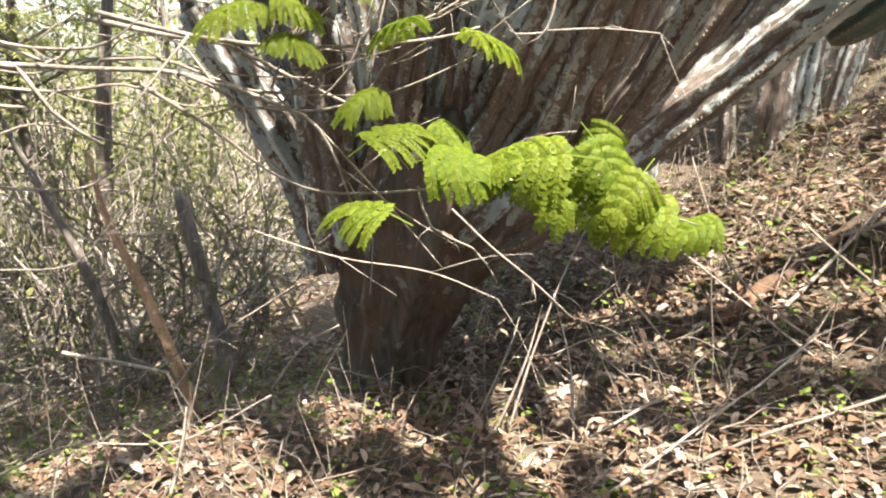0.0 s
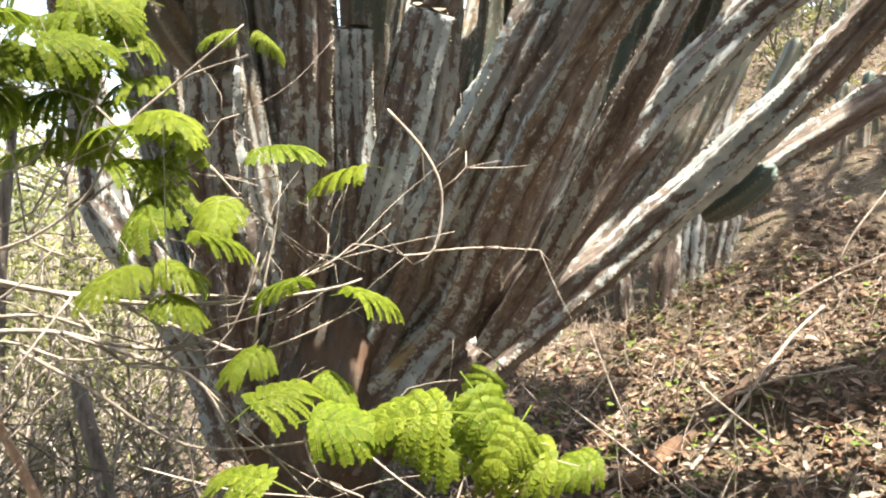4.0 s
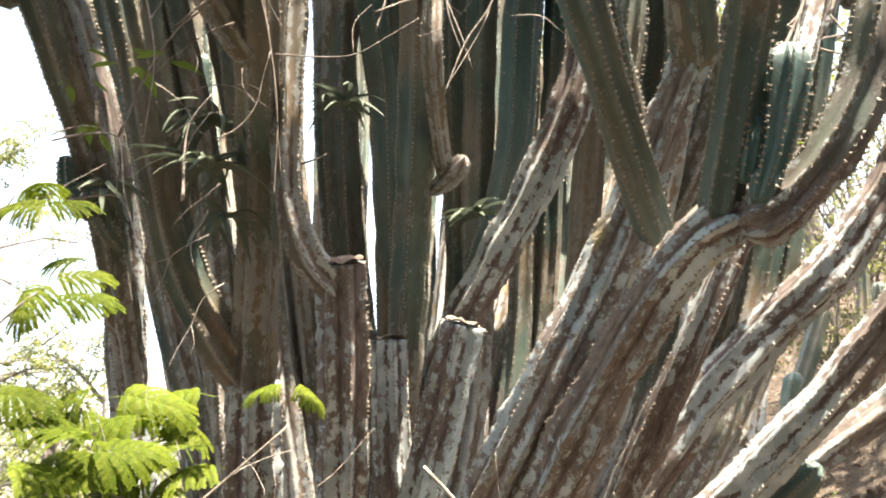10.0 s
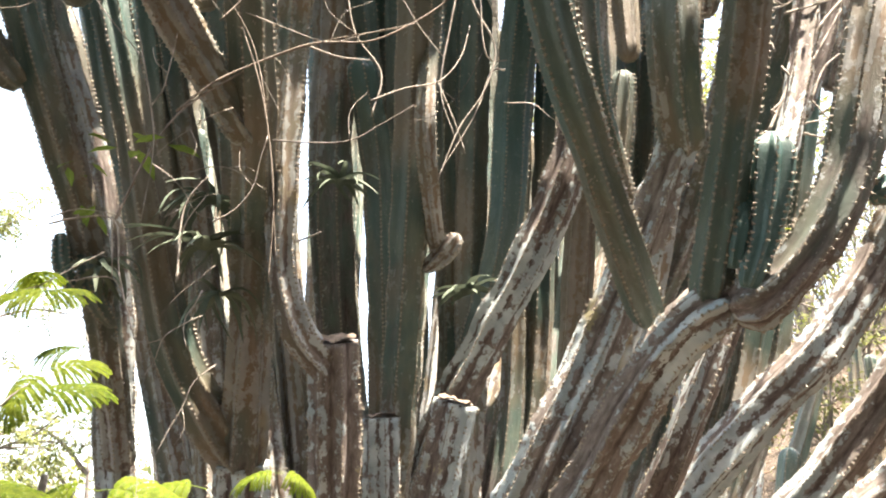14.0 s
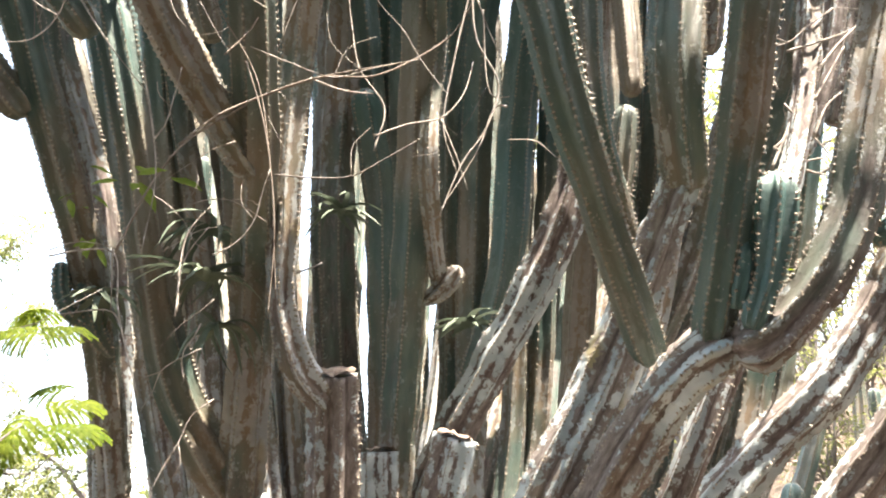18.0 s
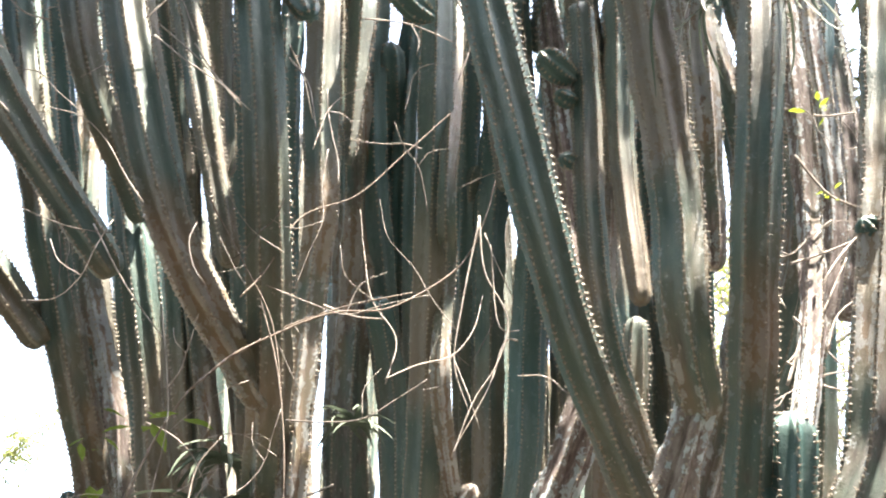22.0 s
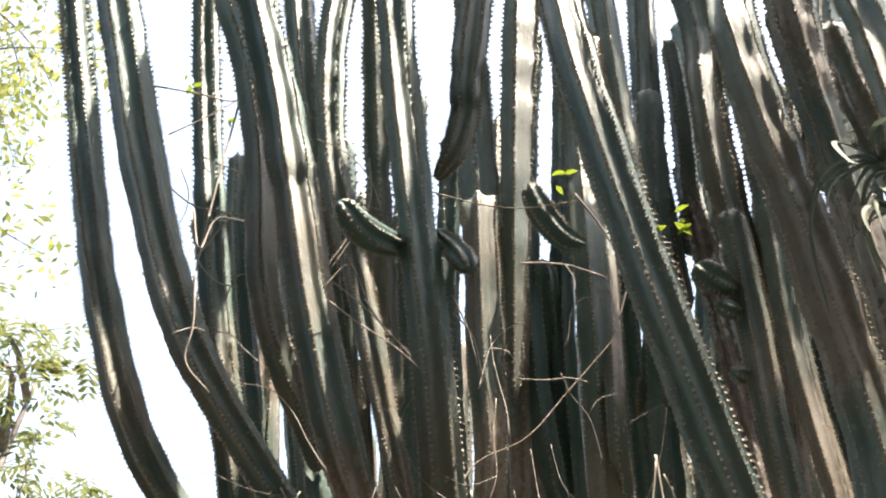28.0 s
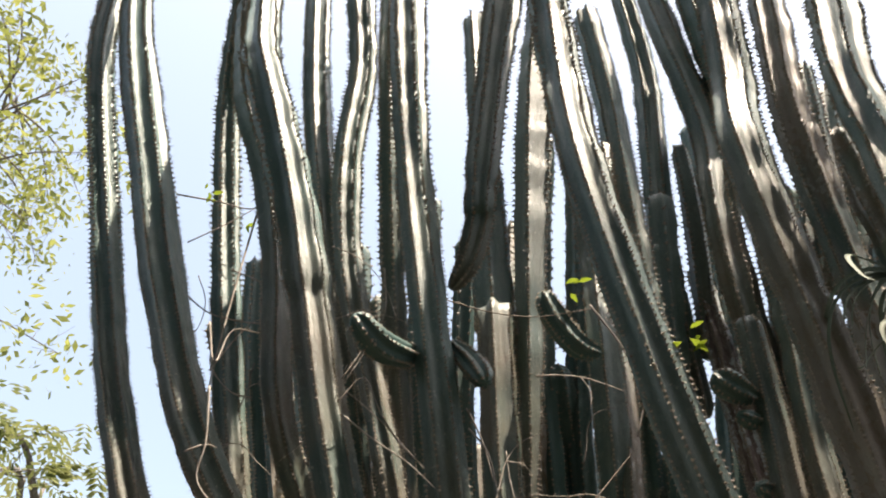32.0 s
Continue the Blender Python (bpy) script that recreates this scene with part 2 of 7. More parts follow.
def spline(points, step):
    """Even samples (x, y, z, r) along a centripetal curve through the points."""
    p = np.array(points, float)
    if len(p) == 2:
        p = np.array([p[0], (p[0] * 2 + p[1]) / 3, (p[0] + p[1] * 2) / 3, p[1]])
    a = np.vstack([2 * p[0] - p[1], p, 2 * p[-1] - p[-2]])
    out = []
    for i in range(1, len(a) - 2):
        p0, p1, p2, p3 = a[i - 1], a[i], a[i + 1], a[i + 2]
        t0 = 0.0
        t1 = t0 + max(1e-4, np.linalg.norm(p1[:3] - p0[:3])) ** 0.5
        t2 = t1 + max(1e-4, np.linalg.norm(p2[:3] - p1[:3])) ** 0.5
        t3 = t2 + max(1e-4, np.linalg.norm(p3[:3] - p2[:3])) ** 0.5
        for t in np.linspace(t1, t2, 14, endpoint=False):
            a1 = (t1 - t) / (t1 - t0) * p0 + (t - t0) / (t1 - t0) * p1
            a2 = (t2 - t) / (t2 - t1) * p1 + (t - t1) / (t2 - t1) * p2
            a3 = (t3 - t) / (t3 - t2) * p2 + (t - t2) / (t3 - t2) * p3
            b1 = (t2 - t) / (t2 - t0) * a1 + (t - t0) / (t2 - t0) * a2
            b2 = (t3 - t) / (t3 - t1) * a2 + (t - t1) / (t3 - t1) * a3
            out.append((t2 - t) / (t2 - t1) * b1 + (t - t1) / (t2 - t1) * b2)
    out.append(p[-1])
    out = np.array(out)
    s = np.concatenate([[0], np.cumsum(np.linalg.norm(np.diff(out[:, :3], axis=0), axis=1))])
    n = max(3, int(s[-1] / step) + 1)
    u = np.linspace(0, s[-1], n)
    return np.stack([np.interp(u, s, out[:, k]) for k in range(4)], 1), u


def carry(path):
    """Two side axes that travel along a path without twisting."""
    t = np.gradient(path, axis=0)
    t /= np.linalg.norm(t, axis=1)[:, None] + 1e-9
    ref = np.array([1.0, 0.2, 0.0]) if abs(t[0][0]) < 0.8 else np.array([0, 1.0, 0.2])
    n = ref - t[0] * ref.dot(t[0])
    n /= np.linalg.norm(n)
    ns = []
    for k in range(len(path)):
        n = n - t[k] * n.dot(t[k])
        n /= np.linalg.norm(n)
        ns.append(n)
    ns = np.array(ns)
    return t, ns, np.cross(t, ns)


def tube(points, sides=6, step=0.03, closed=True):
    """Vertices and faces of a round tapering tube."""
    p, _ = spline(points, step)
    t, n, b = carry(p[:, :3])
    th = np.arange(sides) * 2 * math.pi / sides
    ring = np.cos(th)[None, :, None] * n[:, None] + np.sin(th)[None, :, None] * b[:, None]
    v = (p[:, None, :3] + ring * p[:, 3][:, None, None]).reshape(-1, 3)
    m = len(p)
    f = [(i * sides + j, i * sides + (j + 1) % sides, (i + 1) * sides + (j + 1) % sides, (i + 1) * sides + j) for i in range(m - 1) for j in range(sides)]
    if closed:
        f += [tuple(range(sides))[::-1], tuple(range((m - 1) * sides, m * sides))]
    return v, f


def merge(pieces):
    vs, fs, o = [], [], 0
    for v, f in pieces:
        vs.append(np.asarray(v, float).reshape(-1, 3))
        fs += [tuple(i + o for i in q) for q in f]
        o += len(vs[-1])
    return np.vstack(vs), fs


# ---- the great cactus ----
RIB_STEPS = np.array([0.0, 0.075, 0.25, 0.41, 0.5, 0.59, 0.75, 0.925])


def star(ribs, groove):
    """Angles, radii and crest values round a ribbed section with broad, nearly flat faces and blunt crests."""
    half = math.pi / ribs
    away = np.minimum(RIB_STEPS, 1 - RIB_STEPS) * 2
    gx, gy = groove * math.cos(half), groove * math.sin(half)
    flat = np.maximum(away, 0.15) * half
    rad = gy / (np.sin(flat) * (1 - gx) + np.cos(flat) * gy)
    rad = rad / rad[0]
    rad[0] = 1.015
    rad[4] = rad[4] * 1.03
    th = ((np.arange(ribs)[:, None] + RIB_STEPS[None]) * 2 * half).ravel()
    return th, np.tile(rad, ribs), np.tile(1 - away, ribs)


def ribbed(points, ribs, g0, g1, tip, seed, cactus, name="stem", depth=0.30, pitch=0.017):
    """One ribbed stem along a curve: g0 to g1 is how green the skin is from base to end."""
    r = np.random.default_rng(seed)
    pts = [tuple(p) for p in points]
    if tip == "out":
        a, b = np.array(pts[-2]), np.array(pts[-1])
        d = (b - a)[:3]
        d = d / np.linalg.norm(d)
        d = d * 0.85 + np.array([0, 0, 0.15])
        more = 0.45 + 0.5 * r.random()
        pts.append((*(b[:3] + d * more), b[3]))
        pts.append((*(b[:3] + d * more * 2), b[3] * 0.97))
        tip = "round"
    p, s = spline(pts, 0.012 if len(pts) < 6 and pts[0][3] < 0.035 else 0.019)
    length = s[-1]
    if tip == "round":
        e = np.linspace(0, 1, 9)[1:-1]
        near = length - p[-1, 3] * 1.15 * (1 - e) ** 2
        u = np.sort(np.concatenate([s[s < near[0] - 0.006], near, [length]]))
        p, s = np.stack([np.interp(u, s, p[:, c]) for c in range(4)], 1), u
    k = len(RIB_STEPS)
    m = ribs * k
    rad = p[:, 3].copy()
    for _ in range(5):
        rad += p[:, 3] * 0.018 * np.sin(s * r.uniform(4, 26) + r.uniform(0, 6))
    if tip == "round":
        e = np.clip((length - s) / (p[-1, 3] * 1.15), 0, 1)
        rad *= np.sqrt(np.clip(1 - (1 - e) ** 2, 0.0009, 1))
    if 0.09 < g0 < 0.75 and length > 0.5:
        ring_at = r.uniform(0.10, 0.16)
        rad *= 1 + 0.045 * np.sin(s * 2 * math.pi / 0.044 + 1.2 * np.sin(s * 40)) * np.exp(-((s - ring_at) / 0.085) ** 2)
    for _ in range(int(length / 0.9)):
        rad *= 1 - r.uniform(0.02, 0.07) * np.exp(-((s - r.uniform(0.3, max(0.31, length - 0.2))) / 0.035) ** 2)
    foot = np.clip(s / 0.07, 0, 1)
    rad *= (0.62 if g0 > 0.2 else 0.9) + (0.38 if g0 > 0.2 else 0.1) * np.sqrt(1 - (1 - foot) ** 2)
    age = g0 + (g1 - g0) * np.clip(s / min(2.2 if g0 > 0.42 else 3.0, length), 0, 1)
    th, flat, crest = star(ribs, 1 - depth * (1.05 if g0 <= 0.1 else 1.0) * r.uniform(0.85, 1.12))
    twist = r.uniform(0, 6) + 0.15 * np.sin(s * r.uniform(0.6, 1.5) + r.uniform(0, 6))
    t, n, b = carry(p[:, :3])
    ang = th[None] + twist[:, None]
    lobe = np.repeat(r.uniform(0.94, 1.05, ribs), k)
    old = 1 - np.clip(age * 1.8, 0, 1)
    rough = 1 + (0.02 + 0.05 * old)[:, None] * np.sin(s[:, None] * r.uniform(14, 30) + np.repeat(r.uniform(0, 6, ribs), k)[None]) * r.uniform(0.4, 1)
    ragged = 1 + (0.010 + 0.028 * old)[:, None] * r.normal(0, 1, (len(s), m)) * (0.2 + 0.8 * (crest[None] > 0.8))
    rr = rad[:, None] * flat[None] * lobe[None] * rough * ragged
    ring = np.cos(ang)[..., None] * n[:, None] + np.sin(ang)[..., None] * b[:, None]
    v3 = p[:, None, :3] + ring * rr[..., None]
    v = v3.reshape(-1, 3)
    q = len(p)
    i, j = np.meshgrid(np.arange(q - 1), np.arange(m), indexing="ij")
    j2 = (j + 1) % m
    f = np.stack([i * m + j, i * m + j2, (i + 1) * m + j2, (i + 1) * m + j], -1).reshape(-1, 4).tolist()
    f.append(tuple(range((q - 1) * m, q * m)))
    f.append(tuple(range(m))[::-1])
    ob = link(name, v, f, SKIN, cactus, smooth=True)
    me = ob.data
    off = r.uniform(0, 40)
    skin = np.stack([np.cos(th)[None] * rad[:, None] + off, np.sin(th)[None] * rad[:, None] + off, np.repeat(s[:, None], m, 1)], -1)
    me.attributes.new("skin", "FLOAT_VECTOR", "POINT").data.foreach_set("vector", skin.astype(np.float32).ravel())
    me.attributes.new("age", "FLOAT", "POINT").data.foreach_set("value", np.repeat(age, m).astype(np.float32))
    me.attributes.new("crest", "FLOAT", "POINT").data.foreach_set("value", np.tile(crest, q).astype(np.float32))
    if tip == "cut":
        c, rc = p[-1, :3], rr[-1].mean()
        disc, fs = [c + t[-1] * 0.012], []
        for a in range(18):
            w = a * math.pi / 9
            disc.append(c + (n[-1] * math.cos(w) + b[-1] * math.sin(w)) * rc * r.uniform(0.85, 1.0) + t[-1] * r.uniform(0.002, 0.022))
        for a in range(18):
            fs.append((0, 1 + a, 1 + (a + 1) % 18))
        link("cut_face", disc, fs, CUTWOOD, ob, label="ragged weathered cut end")
    spination(ob, v3, ring, t, s, age, ribs, k, pitch, r)
    return ob


def spination(ob, v3, ring, t, s, age, ribs, k, pitch, r):
    """Felted cushions in rows along the crests, each with a tuft of short spines."""
    where, outw, along, ages = [], [], [], []
    for a in range(ribs):
        pos = np.arange(0.03 + r.uniform(0, pitch), s[-1] - 0.006, pitch)
        pos = pos + r.normal(0, pitch * 0.12, len(pos))
        pos = pos[r.random(len(pos)) > 0.06]
        for dst, src in ((where, v3[:, a * k]), (outw, ring[:, a * k]), (along, t)):
            dst.append(np.stack([np.interp(pos, s, src[:, c]) for c in range(3)], 1))
        ages.append(np.interp(pos, s, age))
    w, o, l, g = np.vstack(where), np.vstack(outw), np.vstack(along), np.concatenate(ages)
    if not len(w):
        return
    keep = (w[:, 2] < 4.6) | (np.arange(len(w)) % 2 == 0)
    w, o, l, g = w[keep], o[keep], l[keep], g[keep]
    side = np.cross(l, o)
    big = (np.where(g > 0.3, 1.0, 0.9) * (1 + 0.35 * np.clip((w[:, 2] - 3.2) / 1.2, 0, 1) + 0.75 * np.clip((w[:, 2] - 4.4) / 0.8, 0, 1)))[:, None]
    x = 0.0056 * big
    pad = np.stack([w + l * x - o * 0.002, w + side * x - o * 0.003, w - l * x - o * 0.002, w - side * x - o * 0.003, w + o * 0.0055 * big], 1)
    cnt = len(w)
    base = (np.arange(cnt) * 5)[:, None, None]
    faces = (base + np.array([(0, 1, 4), (1, 2, 4), (2, 3, 4), (3, 0, 4)])[None]).reshape(-1, 3).tolist()
    verts = [pad.reshape(-1, 3)]
    start = cnt * 5
    for c in range(3):
        d = o * r.uniform(0.5, 1.0, (cnt, 1)) + side * r.uniform(-0.9, 0.9, (cnt, 1)) + l * r.uniform(-0.7, 0.7, (cnt, 1))
        d *= r.uniform(0.007, 0.015, (cnt, 1)) * big / np.linalg.norm(d, axis=1)[:, None]
        tri = np.stack([w + side * 0.0016 * big, w - side * 0.0016 * big, w + l * 0.0017 * big, w + d], 1)
        base = (start + np.arange(cnt) * 4)[:, None, None]
        faces += (base + np.array([(0, 1, 3), (1, 2, 3), (2, 0, 3)])[None]).reshape(-1, 3).tolist()
        verts.append(tri.reshape(-1, 3))
        start += cnt * 4
    tagged(link("spination", np.vstack(verts), faces, SPINE, ob, label="rows of short pale spines"), kind="stuff")


cactus = tagged(thing("tree_cactus", (-0.15, 3.15, 0.1)), "giant branching columnar cactus with a woody trunk and crowded ribbed stems", "cactus")
stem_no = [100]


def stem(points, ribs, g0, g1, tip):
    stem_no[0] += 1
    base = np.array([-0.15, 3.15, 0.1, 0.0])
    return ribbed([tuple(np.array(p) - base) for p in points], ribs, g0, g1, tip, stem_no[0], cactus, pitch=0.034 if g0 == 0.12 else 0.017)


def old_trunk():
    """The flaring fluted foot on which all stems stand."""
    r = np.random.default_rng(3)
    pts = [(-0.24, 3.2, -0.15, 0.24), (-0.23, 3.2, 0.08, 0.195), (-0.20, 3.19, 0.35, 0.20), (-0.13, 3.16, 0.60, 0.28), (-0.05, 3.12, 0.85, 0.34), (0.0, 3.08, 1.10, 0.30), (0.02, 3.05, 1.30, 0.16)]
    p, s = spline(pts, 0.02)
    m = 72
    th = np.arange(m) * 2 * math.pi / m
    prof = 1 + 0.085 * np.cos(9 * th + 0.6) + 0.05 * np.cos(5 * th + 2) + 0.04 * np.cos(17 * th)
    wob = sum(0.02 * np.sin(s[:, None] * r.uniform(5, 30) + th[None] * r.integers(1, 9) + r.uniform(0, 6)) for _ in range(8))
    rr = p[:, 3][:, None] * (prof[None] + wob)
    v = np.stack([p[:, 0][:, None] + rr * np.cos(th), p[:, 1][:, None] + rr * np.sin(th) * 0.8, np.repeat(p[:, 2][:, None], m, 1)], -1).reshape(-1, 3) - np.array([-0.15, 3.15, 0.1])
    q = len(p)
    f = [(i * m + j, i * m + (j + 1) % m, (i + 1) * m + (j + 1) % m, (i + 1) * m + j) for i in range(q - 1) for j in range(m)]
    f.append(tuple(range((q - 1) * m, q * m)))
    return link("trunk", v, f, TRUNK, cactus, smooth=True, label="dark fluted woody trunk with lichen and red-brown bark")


old_trunk()
stem([(-0.394, 3.102, 0.784, 0.136), (-0.420, 3.006, 1.114, 0.125), (-0.431, 2.893, 1.436, 0.114), (-0.427, 2.761, 1.752, 0.102), (-0.407, 2.611, 2.060, 0.090)], 7, 0, 0.1, "in")
stem([(-0.411, 2.639, 2.047, 0.086), (-0.585, 2.443, 2.352, 0.073), (-0.656, 2.275, 2.706, 0.064), (-0.710, 2.126, 3.076, 0.058), (-0.787, 2.019, 3.450, 0.057), (-0.885, 2.001, 3.838, 0.060)], 7, 0.62, 0.9, "out")
stem([(-0.409, 2.613, 2.036, 0.082), (-0.348, 2.284, 2.597, 0.072), (-0.292, 1.798, 2.978, 0.066), (-0.299, 1.461, 3.459, 0.064), (-0.361, 1.302, 4.077, 0.066), (-0.435, 1.220, 4.744, 0.072), (-0.485, 1.116, 5.379, 0.082), (-0.522, 1.043, 6.029, 0.095)], 7, 0.45, 0.9, "out")
stem([(-0.305, 1.890, 2.856, 0.049), (-0.519, 1.587, 3.197, 0.062), (-0.661, 1.436, 3.666, 0.072), (-0.778, 1.329, 4.172, 0.080), (-0.897, 1.211, 4.666, 0.086), (-1.033, 1.082, 5.138, 0.089), (-1.180, 0.992, 5.618, 0.090), (-1.319, 1.047, 6.176, 0.089)], 7, 0.5, 0.95, "out")
stem([(-0.762, 1.945, 3.508, 0.038), (-0.909, 1.576, 3.910, 0.053), (-1.020, 1.479, 4.546, 0.064), (-1.154, 1.381, 5.134, 0.071), (-1.322, 1.233, 5.648, 0.073), (-1.493, 1.211, 6.312, 0.072)], 5, 0.7, 0.95, "out")
stem([(-0.710, 1.686, 3.158, 0.044), (-1.088, 1.457, 3.697, 0.063), (-1.359, 1.307, 4.339, 0.076), (-1.597, 1.191, 5.002, 0.084), (-1.840, 1.094, 5.656, 0.087), (-2.086, 1.030, 6.325, 0.084)], 7, 0.7, 0.95, "out")
stem([(-1.018, 2.062, 3.134, 0.057), (-1.339, 1.796, 3.530, 0.061), (-1.614, 1.664, 4.097, 0.065), (-1.855, 1.572, 4.722, 0.069), (-2.071, 1.469, 5.341, 0.072), (-2.268, 1.342, 5.931, 0.075), (-2.454, 1.215, 6.517, 0.078), (-2.631, 1.152, 7.169, 0.080)], 7, 0.7, 0.95, "out")
stem([(-0.427, 3.150, 0.654, 0.127), (-0.513, 3.140, 0.936, 0.109), (-0.625, 3.088, 1.179, 0.096), (-0.753, 3.025, 1.411, 0.087), (-0.883, 2.980, 1.663, 0.084)], 7, 0, 0.1, "in")
stem([(-0.867, 3.002, 1.623, 0.079), (-0.900, 2.895, 2.144, 0.070), (-0.912, 2.762, 2.674, 0.063), (-1.003, 2.626, 3.182, 0.059), (-1.156, 2.511, 3.674, 0.057), (-1.230, 2.450, 4.196, 0.057)], 6, 0.1, 0.6, "out")
stem([(-0.871, 2.869, 2.076, 0.058), (-0.881, 2.391, 2.713, 0.060), (-0.987, 2.049, 3.223, 0.062), (-1.154, 1.854, 3.849, 0.064), (-1.336, 1.732, 4.601, 0.066), (-1.495, 1.592, 5.383, 0.067), (-1.608, 1.401, 6.120, 0.069), (-1.686, 1.254, 6.878, 0.071)], 7, 0.4, 0.95, "out")
stem([(-1.088, 2.598, 3.211, 0.052), (-1.205, 2.474, 3.790, 0.055), (-1.310, 2.278, 4.334, 0.056), (-1.407, 2.106, 4.879, 0.056), (-1.505, 2.049, 5.464, 0.055)], 7, 0.8, 0.95, "round")
stem([(-0.313, 3.083, 0.767, 0.112), (-0.194, 2.923, 1.198, 0.097), (-0.124, 2.683, 1.562, 0.087), (-0.092, 2.434, 1.930, 0.080), (-0.086, 2.251, 2.371, 0.078)], 7, 0.05, -0.15, "cut")
stem([(-0.078, 2.320, 2.227, 0.034), (-0.127, 2.250, 2.305, 0.047), (-0.184, 2.200, 2.374, 0.050), (-0.235, 2.140, 2.544, 0.044), (-0.236, 2.060, 2.761, 0.050), (-0.202, 1.960, 3.282, 0.053), (-0.178, 1.870, 3.489, 0.058), (-0.185, 1.820, 3.813, 0.067), (-0.187, 1.724, 4.502, 0.076), (-0.190, 1.810, 4.459, 0.088), (-0.229, 1.598, 6.100, 0.071)], 6, 0.3, 0.95, "out")
stem([(-0.030, 3.199, 1.000, 0.060), (0.048, 3.006, 1.262, 0.065), (0.064, 2.869, 1.560, 0.067), (0.053, 2.777, 1.879, 0.066), (0.050, 2.718, 2.202, 0.062)], 7, 0, 0.05, "cut")
stem([(-0.019, 3.200, 1.000, 0.060), (0.042, 3.024, 1.306, 0.071), (0.120, 2.822, 1.593, 0.076), (0.208, 2.644, 1.889, 0.075), (0.296, 2.542, 2.222, 0.068)], 7, 0, 0.05, "cut")
stem([(-0.041, 3.204, 1.003, 0.063), (0.054, 2.980, 1.686, 0.066), (0.127, 2.719, 2.400, 0.068), (0.166, 2.364, 3.007, 0.069), (0.190, 2.027, 3.580, 0.068), (0.218, 1.843, 4.249, 0.067), (0.247, 1.821, 5.044, 0.064), (0.223, 1.706, 5.745, 0.060)], 6, 0.25, 0.85, "out")
stem([(0.263, 2.551, 2.715, 0.032), (0.202, 2.155, 3.031, 0.033), (0.223, 2.130, 3.320, 0.034), (0.234, 2.076, 3.444, 0.035), (0.229, 1.918, 3.571, 0.035), (0.282, 1.903, 4.167, 0.036)], 5, 0.4, 0.9, "out")
stem([(0.210, 2.560, 2.696, 0.026), (0.248, 2.520, 2.714, 0.035), (0.296, 2.470, 2.751, 0.035), (0.327, 2.450, 2.787, 0.025)], 6, 0.3, 0.5, "round")
stem([(0.028, 3.199, 0.999, 0.060), (0.078, 3.188, 1.448, 0.069), (0.146, 3.064, 1.831, 0.074), (0.263, 2.880, 2.165, 0.078), (0.429, 2.684, 2.472, 0.078), (0.613, 2.517, 2.784, 0.076), (0.755, 2.414, 3.137, 0.071), (0.766, 2.404, 3.574, 0.063)], 7, -0.25, 0.2, "out")
stem([(0.150, 3.200, 1.000, 0.058), (0.104, 3.113, 1.689, 0.062), (0.332, 2.938, 2.266, 0.066), (0.529, 2.799, 2.861, 0.071), (0.604, 2.690, 3.497, 0.076), (0.683, 2.478, 4.087, 0.081)], 7, 0.5, 0.9, "round")
stem([(-0.099, 3.200, 1.003, 0.071), (-0.057, 3.532, 1.691, 0.081), (-0.117, 3.153, 2.517, 0.087), (-0.140, 2.885, 3.203, 0.089), (-0.125, 2.795, 3.741, 0.089), (-0.120, 2.640, 4.267, 0.085), (-0.146, 2.296, 4.932, 0.078), (-0.108, 2.201, 5.765, 0.067)], 7, 0.1, 0.55, "round")
stem([(-0.041, 3.199, 0.999, 0.056), (0.050, 3.371, 1.627, 0.056), (0.058, 3.107, 2.267, 0.058), (0.056, 2.900, 2.836, 0.060), (0.044, 2.848, 3.292, 0.067), (-0.017, 2.656, 3.633, 0.061)], 6, 0.3, 0.9, "round")
stem([(-0.051, 3.001, 0.806, 0.135), (0.231, 2.914, 1.323, 0.113), (0.314, 2.523, 1.586, 0.094), (0.449, 2.182, 1.907, 0.079), (0.688, 1.990, 2.365, 0.067), (0.879, 1.790, 2.808, 0.058)], 7, -0.12, -0.4, "cut")
stem([(0.886, 1.800, 2.783, 0.064), (0.805, 1.582, 2.983, 0.069), (0.835, 1.547, 3.251, 0.073), (0.826, 1.442, 3.715, 0.077), (0.789, 1.290, 4.285, 0.080), (0.795, 1.211, 4.815, 0.083), (0.880, 1.239, 5.257, 0.087), (0.945, 1.146, 5.816, 0.089)], 7, 0.5, 0.9, "out")
stem([(0.035, 3.000, 0.849, 0.148), (0.390, 2.903, 1.232, 0.125), (0.450, 2.569, 1.475, 0.105), (0.510, 2.214, 1.735, 0.088), (0.655, 1.890, 2.065, 0.075), (0.745, 1.700, 2.225, 0.068), (0.815, 1.610, 2.285, 0.070), (0.872, 1.570, 2.300, 0.064)], 7, -0.12, -0.2, "round")
stem([(0.845, 1.580, 2.275, 0.060), (0.885, 1.545, 2.283, 0.070), (0.930, 1.508, 2.312, 0.058), (1.009, 1.460, 2.405, 0.056), (1.085, 1.425, 2.540, 0.058), (1.158, 1.375, 2.790, 0.059), (1.375, 1.300, 3.456, 0.067)], 7, 0.3, 0.95, "out")
stem([(0.799, 1.602, 2.300, 0.051), (0.838, 1.406, 2.666, 0.050), (0.854, 1.231, 2.966, 0.052), (0.918, 1.118, 3.339, 0.056), (1.008, 1.056, 3.787, 0.061), (1.076, 1.014, 4.251, 0.068), (1.114, 0.971, 4.689, 0.078), (1.220, 0.949, 5.147, 0.089)], 7, 0.5, 0.9, "out")
